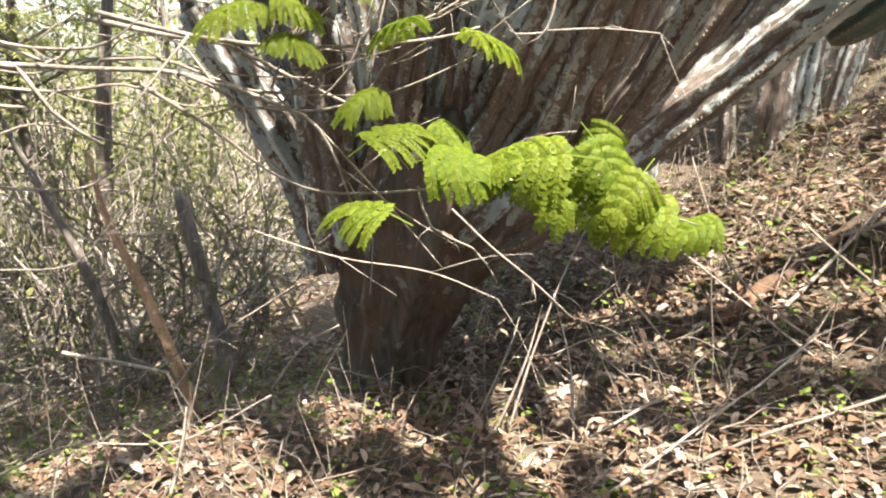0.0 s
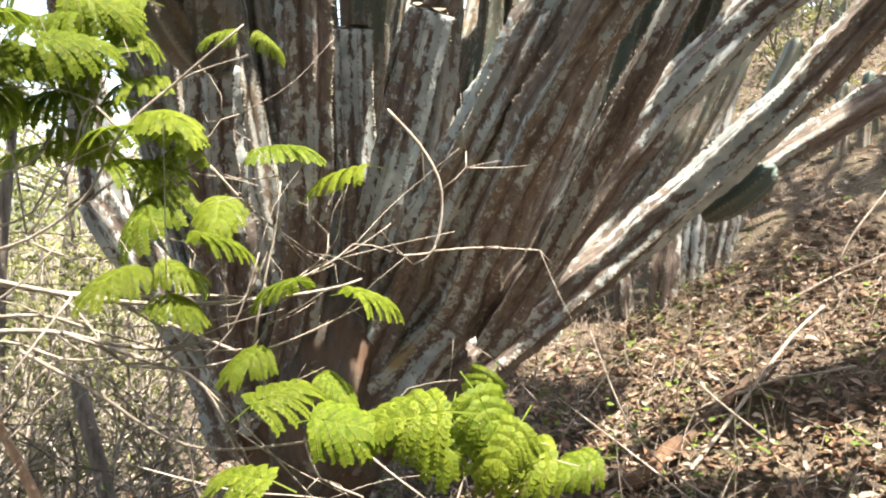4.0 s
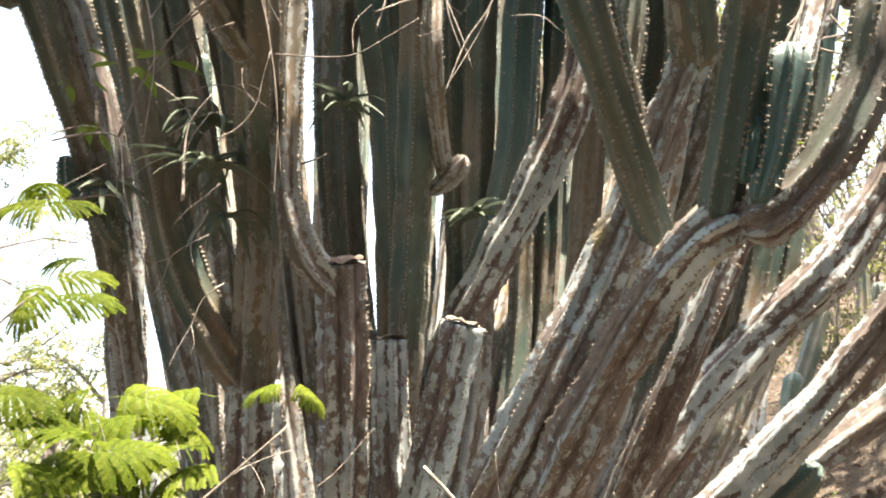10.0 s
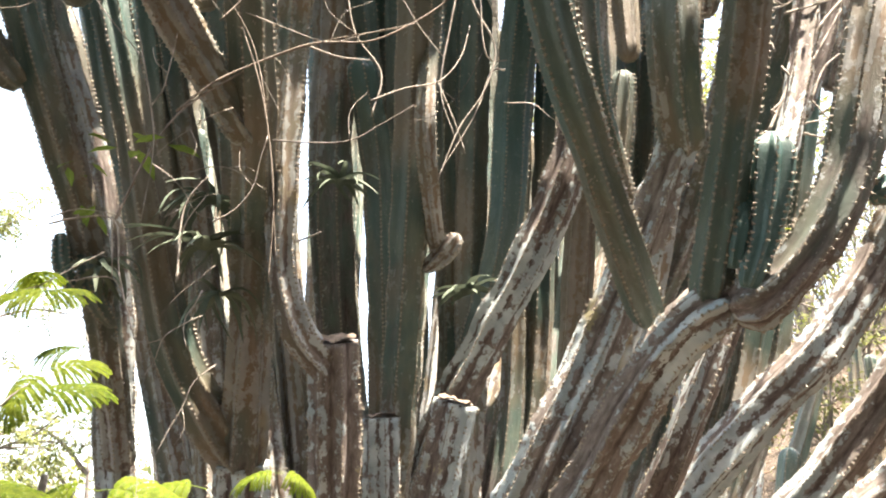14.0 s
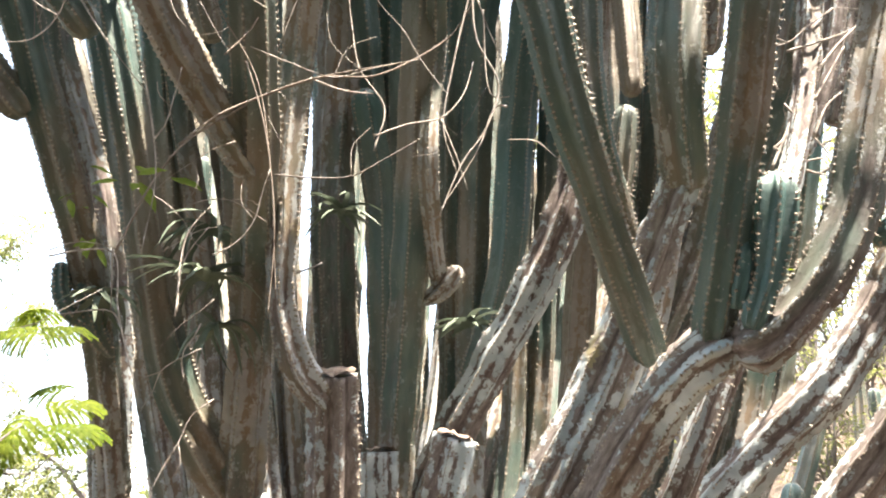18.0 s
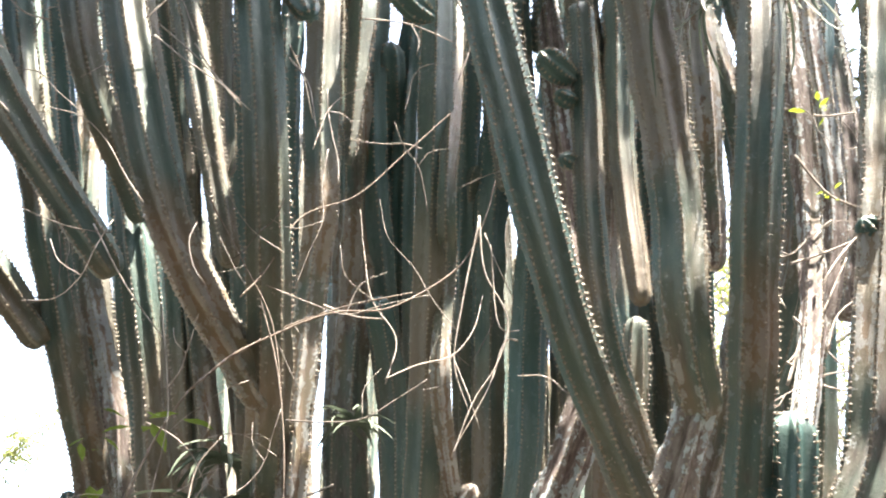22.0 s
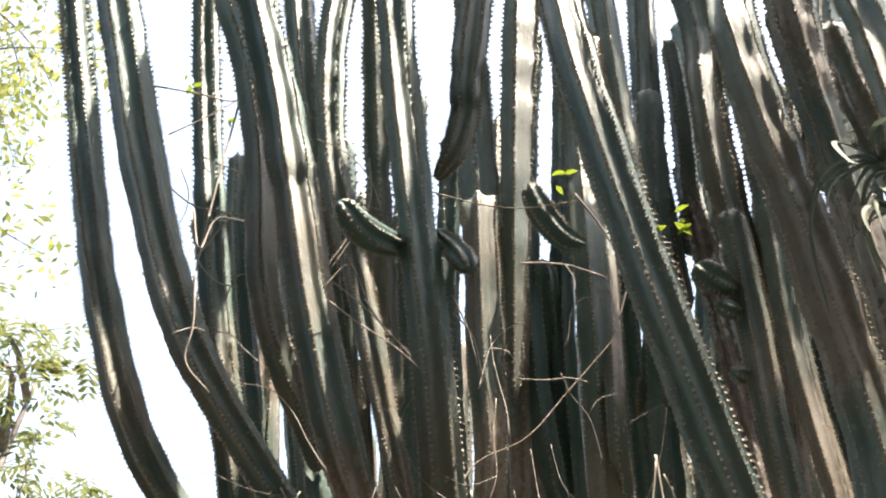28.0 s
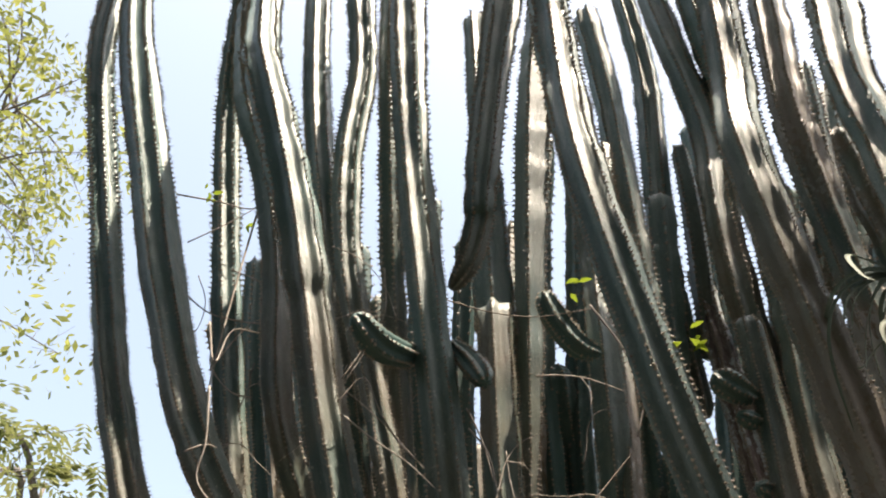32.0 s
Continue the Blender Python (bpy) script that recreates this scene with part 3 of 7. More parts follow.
stem([(0.850, 1.500, 2.298, 0.030), (0.889, 1.480, 2.397, 0.040), (0.912, 1.460, 2.498, 0.053), (0.930, 1.440, 2.601, 0.052), (0.933, 1.430, 2.645, 0.038)], 8, 0.9, 1, "round")
stem([(0.833, 1.520, 2.350, 0.025), (0.846, 1.500, 2.417, 0.033), (0.858, 1.480, 2.499, 0.028)], 7, 0.9, 1, "round")
stem([(0.741, 1.827, 2.308, 0.049), (0.536, 1.492, 2.629, 0.051), (0.445, 1.351, 2.819, 0.053), (0.350, 1.189, 3.169, 0.057), (0.245, 1.015, 3.704, 0.062), (0.174, 0.920, 4.317, 0.067), (0.163, 0.930, 4.906, 0.074), (0.159, 0.860, 5.506, 0.081)], 7, 0.8, 0.9, "out")
stem([(0.519, 2.884, 1.088, 0.075), (0.667, 2.558, 1.436, 0.061), (0.796, 2.223, 1.825, 0.050), (0.963, 2.006, 2.228, 0.043), (1.169, 1.943, 2.651, 0.040), (1.383, 1.996, 3.113, 0.040), (1.554, 2.065, 3.614, 0.045), (1.627, 2.009, 4.108, 0.053)], 5, 0.1, 0.25, "out")
stem([(0.654, 2.750, 1.305, 0.062), (0.820, 2.612, 1.588, 0.069), (1.019, 2.503, 1.877, 0.072), (1.243, 2.381, 2.123, 0.073), (1.468, 2.248, 2.345, 0.071), (1.657, 2.150, 2.622, 0.065)], 6, 0.0, -0.25, "out")
stem([(0.148, 3.099, 0.739, 0.103), (0.545, 3.025, 1.006, 0.092), (0.906, 2.927, 1.304, 0.083), (1.226, 2.753, 1.613, 0.077), (1.511, 2.523, 1.933, 0.072), (1.773, 2.323, 2.285, 0.070)], 6, -0.1, -0.25, "out")
stem([(1.394, 2.900, 1.596, 0.055), (1.566, 2.872, 1.704, 0.062), (1.736, 2.838, 1.810, 0.068), (1.906, 2.797, 1.916, 0.071), (2.074, 2.750, 2.021, 0.072)], 6, -0.4, 0.1, "out")
stem([(1.323, 2.800, 1.536, 0.032), (1.354, 2.760, 1.561, 0.048), (1.422, 2.720, 1.616, 0.058), (1.481, 2.680, 1.675, 0.053), (1.523, 2.660, 1.718, 0.035)], 7, 0.8, 0.9, "round")
stem([(0.872, 2.258, 2.775, 0.038), (0.737, 2.070, 3.141, 0.047), (0.728, 2.000, 3.577, 0.052), (0.770, 1.965, 4.051, 0.054), (0.791, 1.883, 4.529, 0.052)], 7, 0.6, 0.85, "round")
stem([(0.832, 2.300, 2.838, 0.044), (0.863, 2.250, 3.045, 0.046), (0.897, 2.200, 3.290, 0.041)], 7, 0.7, 0.85, "round")
stem([(0.958, 2.294, 3.394, 0.044), (0.990, 2.276, 4.105, 0.057), (1.053, 2.131, 4.819, 0.069), (1.117, 2.018, 5.521, 0.078), (1.152, 1.934, 6.218, 0.084), (1.128, 1.716, 6.930, 0.089)], 7, 0.7, 0.9, "out")
stem([(0.875, 2.500, 3.516, 0.051), (0.934, 2.379, 4.197, 0.067), (0.899, 2.161, 4.927, 0.078), (0.923, 2.043, 5.529, 0.085), (0.997, 2.005, 6.089, 0.089), (0.945, 1.811, 6.955, 0.089)], 7, 0.5, 0.85, "out")
stem([(0.549, 2.477, 4.044, 0.054), (0.491, 2.205, 4.863, 0.066), (0.491, 2.025, 5.700, 0.075), (0.500, 1.874, 6.546, 0.081), (0.467, 1.690, 7.396, 0.084)], 7, 0.8, 0.9, "round")
stem([(0.665, 2.539, 4.587, 0.062), (0.646, 2.289, 5.371, 0.071), (0.720, 2.148, 6.187, 0.077), (0.798, 2.034, 7.017, 0.079), (0.789, 1.868, 7.843, 0.078)], 7, 0.8, 0.9, "out")
stem([(0.751, 2.449, 4.856, 0.045), (0.793, 2.341, 5.195, 0.054), (0.827, 2.251, 5.539, 0.057), (0.853, 2.178, 5.889, 0.054), (0.870, 2.124, 6.245, 0.046)], 5, 0.8, 0.9, "round")
stem([(1.084, 1.947, 3.328, 0.050), (1.111, 1.785, 3.852, 0.061), (1.136, 1.671, 4.380, 0.070), (1.145, 1.555, 4.887, 0.077), (1.163, 1.436, 5.386, 0.082), (1.248, 1.352, 5.932, 0.085)], 7, 0.4, 0.8, "out")
stem([(1.309, 2.140, 4.903, 0.063), (1.396, 2.035, 5.242, 0.061), (1.569, 1.795, 6.434, 0.058)], 7, 0.6, 0.9, "round")
stem([(1.680, 2.500, 3.282, 0.044), (1.861, 2.422, 3.760, 0.049), (1.938, 2.342, 4.262, 0.054), (1.981, 2.261, 4.774, 0.058), (2.058, 2.178, 5.285, 0.061)], 6, 0.2, 0.5, "out")
stem([(2.095, 2.871, 3.627, 0.052), (2.182, 2.790, 3.948, 0.055), (2.254, 2.721, 4.287, 0.057), (2.312, 2.666, 4.645, 0.060), (2.355, 2.623, 5.021, 0.061)], 6, 0.2, 0.5, "out")
stem([(-0.294, 1.330, 4.224, 0.025), (-0.237, 1.296, 4.297, 0.042), (-0.186, 1.242, 4.513, 0.055), (-0.187, 1.234, 4.511, 0.057), (-0.106, 1.108, 5.427, 0.073), (-0.051, 1.053, 5.952, 0.088)], 7, 0.8, 0.9, "out")
stem([(-0.099, 1.909, 3.727, 0.020), (-0.050, 1.781, 4.500, 0.059), (0.007, 1.643, 5.274, 0.083), (0.081, 1.499, 6.046, 0.092), (0.182, 1.354, 6.816, 0.087)], 5, 0.8, 0.9, "out")
stem([(-0.483, 2.050, 3.408, 0.042), (-0.654, 1.890, 4.143, 0.054), (-0.826, 1.712, 4.868, 0.065), (-0.901, 1.582, 5.628, 0.075), (-0.898, 1.481, 6.412, 0.082), (-0.958, 1.310, 7.150, 0.089)], 7, 0.7, 0.9, "out")
stem([(-0.811, 2.389, 4.004, 0.057), (-0.962, 2.086, 4.851, 0.070), (-1.130, 1.897, 5.723, 0.079), (-1.285, 1.762, 6.610, 0.086), (-1.400, 1.625, 7.504, 0.089)], 7, 0.7, 0.9, "out")
stem([(-0.614, 2.291, 3.974, 0.053), (-0.681, 2.073, 4.727, 0.059), (-0.713, 1.807, 5.462, 0.064), (-0.740, 1.586, 6.212, 0.068), (-0.792, 1.505, 7.005, 0.072)], 7, 0.7, 0.9, "out")
stem([(-0.400, 1.356, 3.941, 0.029), (-0.437, 1.270, 3.876, 0.043), (-0.485, 1.170, 3.832, 0.047), (-0.536, 1.090, 3.871, 0.034)], 7, 0.9, 1, "round")
stem([(-0.294, 1.370, 4.003, 0.025), (-0.242, 1.349, 3.912, 0.036), (-0.200, 1.320, 3.822, 0.038), (-0.173, 1.300, 3.752, 0.026)], 7, 0.9, 1, "round")
stem([(0.194, 1.742, 4.264, 0.025), (0.120, 1.683, 4.253, 0.045), (0.049, 1.645, 4.366, 0.048), (0.008, 1.607, 4.481, 0.036)], 7, 0.9, 1, "round")
stem([(0.728, 2.020, 3.814, 0.021), (0.675, 1.980, 3.805, 0.034), (0.645, 1.950, 3.798, 0.026)], 7, 0.9, 1, "round")
stem([(0.755, 1.956, 4.176, 0.026), (0.685, 1.915, 4.182, 0.052), (0.625, 1.880, 4.210, 0.049), (0.598, 1.866, 4.235, 0.037)], 7, 0.9, 1, "round")
stem([(0.749, 1.972, 4.074, 0.021), (0.690, 1.943, 4.071, 0.036), (0.650, 1.921, 4.081, 0.027)], 7, 0.9, 1, "round")
stem([(-0.495, 3.200, 1.000, 0.056), (-0.931, 3.145, 1.820, 0.059), (-0.980, 2.858, 2.657, 0.061), (-1.089, 2.603, 3.490, 0.062), (-1.381, 2.419, 4.301, 0.061), (-1.652, 2.117, 5.076, 0.059)], 6, 0.3, 0.8, "round")
stem([(-0.323, 3.200, 1.000, 0.060), (-0.514, 3.041, 1.654, 0.066), (-0.594, 2.995, 2.387, 0.068), (-0.688, 2.912, 3.092, 0.067), (-0.810, 2.739, 3.748, 0.063), (-0.860, 2.516, 4.417, 0.054)], 6, 0.2, 0.7, "round")
stem([(-0.227, 3.201, 1.002, 0.059), (-0.322, 2.947, 1.907, 0.058), (-0.498, 2.958, 2.920, 0.059), (-0.647, 2.850, 3.731, 0.062), (-0.747, 2.554, 4.405, 0.067), (-0.862, 2.309, 5.379, 0.074)], 6, 0.2, 0.8, "round")
stem([(0.115, 3.200, 1.000, 0.059), (0.273, 3.219, 1.447, 0.053), (0.356, 3.141, 2.366, 0.053), (0.394, 3.059, 3.237, 0.057), (0.413, 2.933, 3.843, 0.066), (0.439, 2.590, 4.274, 0.079)], 6, 0.3, 0.8, "round")
stem([(-0.021, 3.200, 1.000, 0.059), (0.266, 4.065, 2.645, 0.048), (0.234, 3.806, 3.504, 0.047), (0.087, 3.056, 4.087, 0.057), (0.030, 2.447, 4.905, 0.079)], 7, 0.4, 0.9, "round")
stem([(-0.851, 2.420, 2.570, 0.018), (-0.910, 2.360, 2.588, 0.023), (-0.940, 2.330, 2.653, 0.030), (-0.950, 2.310, 2.754, 0.025)], 7, 0.8, 0.9, "round")
stem([(-0.824, 2.500, 2.497, 0.019), (-0.852, 2.420, 2.551, 0.031), (-0.876, 2.380, 2.633, 0.031), (-0.896, 2.360, 2.711, 0.025)], 7, 0.8, 0.9, "round")
stem([(1.281, 1.380, 3.062, 0.014), (1.230, 1.340, 3.063, 0.028), (1.200, 1.320, 3.075, 0.032), (1.185, 1.310, 3.088, 0.022)], 9, 0.97, 1, "round")
stem([(1.294, 1.500, 2.551, 0.033), (1.227, 1.470, 2.530, 0.040), (1.161, 1.440, 2.502, 0.037), (1.133, 1.430, 2.490, 0.025)], 8, 0.9, 1, "round")
stem([(-0.387, 3.201, 1.000, 0.059), (-0.774, 3.297, 2.027, 0.063), (-1.011, 3.128, 3.084, 0.067), (-1.178, 2.840, 4.137, 0.071), (-1.324, 2.539, 5.180, 0.076), (-1.464, 2.293, 6.241, 0.080)], 6, 0.12, 0.9, "round")
stem([(-0.368, 3.202, 0.999, 0.059), (-0.722, 3.454, 2.071, 0.063), (-0.975, 3.281, 3.188, 0.068), (-1.128, 2.962, 4.305, 0.072), (-1.239, 2.656, 5.413, 0.077), (-1.419, 2.403, 6.540, 0.082)], 6, 0.12, 0.9, "round")
stem([(-0.306, 3.200, 1.000, 0.058), (-0.575, 3.116, 1.942, 0.060), (-0.745, 2.959, 2.892, 0.063), (-0.865, 2.719, 3.833, 0.066), (-0.955, 2.433, 4.766, 0.069), (-1.004, 2.186, 5.708, 0.073)], 6, 0.12, 0.9, "round")
stem([(-0.218, 3.198, 0.999, 0.058), (-0.381, 3.062, 2.005, 0.058), (-0.501, 2.874, 3.004, 0.060), (-0.583, 2.617, 3.988, 0.063), (-0.619, 2.329, 4.968, 0.067), (-0.588, 2.100, 5.968, 0.073)], 6, 0.12, 0.9, "round")
stem([(-0.162, 3.199, 1.000, 0.057), (-0.249, 3.076, 1.941, 0.053), (-0.336, 2.919, 2.874, 0.052), (-0.401, 2.687, 3.792, 0.053), (-0.423, 2.404, 4.702, 0.056), (-0.380, 2.161, 5.617, 0.061)], 6, 0.12, 0.9, "round")
stem([(-0.085, 3.203, 1.000, 0.060), (-0.045, 3.333, 1.932, 0.067), (-0.120, 3.229, 2.867, 0.072), (-0.172, 2.993, 3.783, 0.076), (-0.161, 2.708, 4.678, 0.078), (-0.141, 2.430, 5.567, 0.078)], 6, 0.12, 0.9, "round")
stem([(-0.045, 3.197, 0.999, 0.059), (0.046, 3.199, 2.131, 0.055), (0.052, 2.977, 3.236, 0.057), (-0.045, 2.629, 4.328, 0.072), (-0.017, 2.338, 5.419, 0.076), (0.092, 2.113, 6.524, 0.081)], 6, 0.12, 0.9, "round")
stem([(-0.003, 3.196, 0.998, 0.057), (0.132, 3.215, 2.208, 0.057), (0.099, 2.964, 3.394, 0.059), (0.111, 2.640, 4.565, 0.062), (0.224, 2.350, 5.736, 0.068), (0.339, 2.117, 6.927, 0.075)], 6, 0.12, 0.9, "round")
stem([(0.080, 3.201, 1.000, 0.058), (0.297, 3.177, 1.823, 0.058), (0.351, 3.077, 2.663, 0.058), (0.360, 2.888, 3.492, 0.058), (0.388, 2.628, 4.293, 0.060), (0.437, 2.348, 5.053, 0.062)], 6, 0.12, 0.9, "round")
stem([(0.104, 3.199, 0.999, 0.059), (0.368, 3.084, 1.955, 0.064), (0.424, 2.916, 2.931, 0.067), (0.469, 2.668, 3.893, 0.071), (0.572, 2.379, 4.839, 0.074), (0.678, 2.145, 5.802, 0.076)], 6, 0.12, 0.9, "round")
stem([(0.191, 3.201, 0.998, 0.058), (0.604, 3.437, 2.117, 0.059), (0.698, 3.229, 3.306, 0.062), (0.798, 2.890, 4.484, 0.065), (0.980, 2.585, 5.641, 0.069), (1.065, 2.340, 6.834, 0.073)], 6, 0.12, 0.9, "round")
stem([(0.235, 3.201, 0.997, 0.057), (0.698, 3.458, 2.101, 0.057), (0.831, 3.254, 3.295, 0.058), (0.901, 2.911, 4.487, 0.060), (1.054, 2.603, 5.654, 0.064), (1.316, 2.359, 6.840, 0.070)], 6, 0.12, 0.9, "round")
stem([(0.255, 3.198, 0.999, 0.058), (0.706, 3.053, 1.886, 0.060), (0.862, 2.888, 2.851, 0.062), (0.934, 2.646, 3.818, 0.064), (1.061, 2.354, 4.760, 0.067), (1.309, 2.122, 5.702, 0.069)], 6, 0.12, 0.9, "round")
stem([(0.316, 3.196, 0.999, 0.056), (0.887, 3.078, 1.969, 0.053), (1.062, 2.871, 3.048, 0.052), (1.153, 2.589, 4.130, 0.052), (1.319, 2.288, 5.187, 0.056), (1.557, 2.068, 6.263, 0.061)], 6, 0.12, 0.9, "round")
stem([(0.347, 3.195, 0.998, 0.059), (0.975, 3.123, 2.030, 0.061), (1.162, 2.892, 3.181, 0.064), (1.324, 2.587, 4.333, 0.067), (1.587, 2.286, 5.457, 0.072), (1.791, 2.061, 6.619, 0.077)], 6, 0.12, 0.9, "round")
stem([(0.436, 3.201, 0.999, 0.060), (1.111, 3.359, 1.867, 0.069), (1.384, 3.238, 2.909, 0.075), (1.511, 2.962, 3.972, 0.078), (1.657, 2.642, 5.004, 0.080), (1.890, 2.383, 6.050, 0.080)], 6, 0.12, 0.9, "round")
stem([(0.478, 3.198, 0.999, 0.057), (1.235, 3.210, 1.921, 0.055), (1.532, 3.024, 3.026, 0.055), (1.694, 2.726, 4.159, 0.057), (1.902, 2.409, 5.264, 0.060), (2.195, 2.176, 6.392, 0.064)], 6, 0.12, 0.9, "round")
stem([(0.534, 3.202, 1.000, 0.059), (1.192, 3.342, 1.661, 0.063), (1.573, 3.299, 2.507, 0.065), (1.765, 3.115, 3.408, 0.066), (1.875, 2.837, 4.290, 0.066), (2.025, 2.515, 5.127, 0.065)], 6, 0.12, 0.9, "round")
stem([(0.538, 3.200, 1.000, 0.059), (1.264, 3.103, 1.713, 0.065), (1.628, 2.982, 2.622, 0.068), (1.788, 2.764, 3.578, 0.071), (1.919, 2.466, 4.511, 0.072), (2.216, 2.199, 5.435, 0.071)], 6, 0.12, 0.9, "round")
stem([(0.583, 3.196, 0.998, 0.060), (1.487, 3.186, 1.906, 0.065), (1.851, 2.978, 3.059, 0.069), (2.035, 2.664, 4.261, 0.073), (2.282, 2.343, 5.432, 0.077), (2.722, 2.114, 6.606, 0.080)], 6, 0.12, 0.9, "round")
stem([(0.576, 3.200, 1.000, 0.058), (0.768, 3.162, 1.926, 0.062), (1.311, 2.779, 2.973, 0.066), (1.561, 2.415, 4.018, 0.070), (1.427, 2.165, 5.022, 0.075), (1.372, 1.855, 6.027, 0.081)], 6, 0.12, 0.6, "round")
stem([(0.665, 3.200, 1.001, 0.058), (0.729, 3.280, 1.820, 0.063), (1.460, 2.899, 2.962, 0.068), (1.850, 2.515, 4.057, 0.072), (1.701, 2.264, 5.006, 0.076), (1.619, 1.965, 5.969, 0.080)], 6, 0.12, 0.6, "round")
stem([(0.502, 3.200, 1.000, 0.058), (0.850, 2.947, 1.916, 0.060), (1.184, 2.700, 3.038, 0.063), (1.266, 2.460, 4.142, 0.067), (1.150, 2.214, 5.166, 0.073), (1.187, 1.929, 6.210, 0.080)], 6, 0.12, 0.6, "round")


# the uphill arms turn up into unseen columns, added to shade the right stems
stem([(1.640, 2.160, 2.600, 0.066), (1.900, 1.900, 3.050, 0.074), (2.080, 1.450, 4.000, 0.080), (2.200, 1.120, 5.000, 0.085), (2.300, 0.950, 6.200, 0.085)], 7, 0.4, 0.9, "round")
stem([(1.760, 2.330, 2.270, 0.066), (2.150, 2.020, 2.600, 0.074), (2.350, 1.620, 3.400, 0.080), (2.500, 1.260, 4.600, 0.084), (2.640, 1.080, 6.100, 0.084)], 7, 0.4, 0.9, "round")
stem([(2.060, 2.750, 2.010, 0.066), (2.520, 2.500, 2.420, 0.072), (2.760, 2.150, 3.300, 0.078), (2.900, 1.850, 4.600, 0.080), (2.980, 1.650, 5.800, 0.080)], 7, 0.3, 0.9, "round")


def inner_stems():
    """Slim columns crowded behind the fitted ones on the far side of the clump."""
    r = np.random.default_rng(77)
    for i in range(44):
        u = (i % 22 + (0.25 if i < 22 else 0.75)) / 22
        x0, x1 = -0.55 + 1.15 * u, -1.15 + 2.9 * u + r.normal(0, 0.06)
        y1 = (3.5 if i < 22 else 4.05) + 0.4 * r.random() + 0.25 * abs(u - 0.4)
        top = r.uniform(3.6, 5.4) if i < 22 else r.uniform(4.6, 6.5)
        rad = r.uniform(0.042, 0.064)
        column = [(x0, 3.2 + 0.25 * r.random(), 0.95, rad * 0.9), (x0 * 0.45 + x1 * 0.55 + r.normal(0, 0.04), 3.3 * 0.4 + y1 * 0.6, 0.95 + (top - 0.95) * 0.3, rad), (x1, y1, 0.95 + (top - 0.95) * 0.62, rad * 1.05), (x1 * 1.06 + r.normal(0, 0.05), y1 - 0.12, top, rad)]
        if i not in (8, 27, 30, 33, 35):
            stem(column, 6, 0.12, 0.7, "round")


inner_stems()


# ---- the ground ----
def smooth01(x, a, b):
    t = np.clip((x - a) / (b - a), 0, 1)
    return t * t * (3 - 2 * t)


def height(x, y):
    x, y = np.asarray(x, float), np.asarray(y, float)
    dx = x + 0.2
    side = np.where(dx > 0, 7 * np.tanh(0.30 * dx / 7), 3.5 * np.tanh(0.22 * dx / 3.5))
    side = side + np.clip(dx - 1.0, 0, 3.0) ** 2 * 0.06
    dy = 9 * np.tanh((y - 3.15) / 9)
    slope = -0.14 + 0.40 * smooth01(x, -1.6, 1.6)
    bumps = 0.05 * np.sin(x * 2.3 + y * 1.1) * np.sin(y * 2.9 - x * 0.7) + 0.02 * np.sin(x * 7.1 + 1) * np.sin(y * 6.3) + 0.10 * np.exp(-((x + 0.95) ** 2 / 0.35 + (y - 2.75) ** 2 / 0.2))
    return 0.1 + side + dy * slope + bumps


def ground():
    g = np.concatenate([-np.geomspace(500, 6.2, 26), np.linspace(-6, 7, 150), np.geomspace(7.2, 500, 26)])
    h = np.concatenate([-np.geomspace(500, 3.2, 24), np.linspace(-3, 9, 140), np.geomspace(9.2, 500, 26)])
    x, y = np.meshgrid(g, h, indexing="ij")
    z = height(x, y)
    near = (np.abs(x) < 7) & (np.abs(y) < 9)
    z = z + np.where(near, rng.normal(0, 0.008, z.shape), 0)
    v = np.stack([x, y, z], -1).reshape(-1, 3)
    a, b = len(g), len(h)
    i, j = np.meshgrid(np.arange(a - 1), np.arange(b - 1), indexing="ij")
    f = np.stack([i * b + j, (i + 1) * b + j, (i + 1) * b + j + 1, i * b + j + 1], -1).reshape(-1, 4)
    tagged(link("ground", v, f, SOIL, smooth=True), "dry hillside soil under leaf litter and sparse green patches", "ground", kind="structure")


ground()


def scatter(n, x0, x1, y0, y1):
    x, y = rng.uniform(x0, x1, n), rng.uniform(y0, y1, n)
    return np.stack([x, y, height(x, y)], 1)


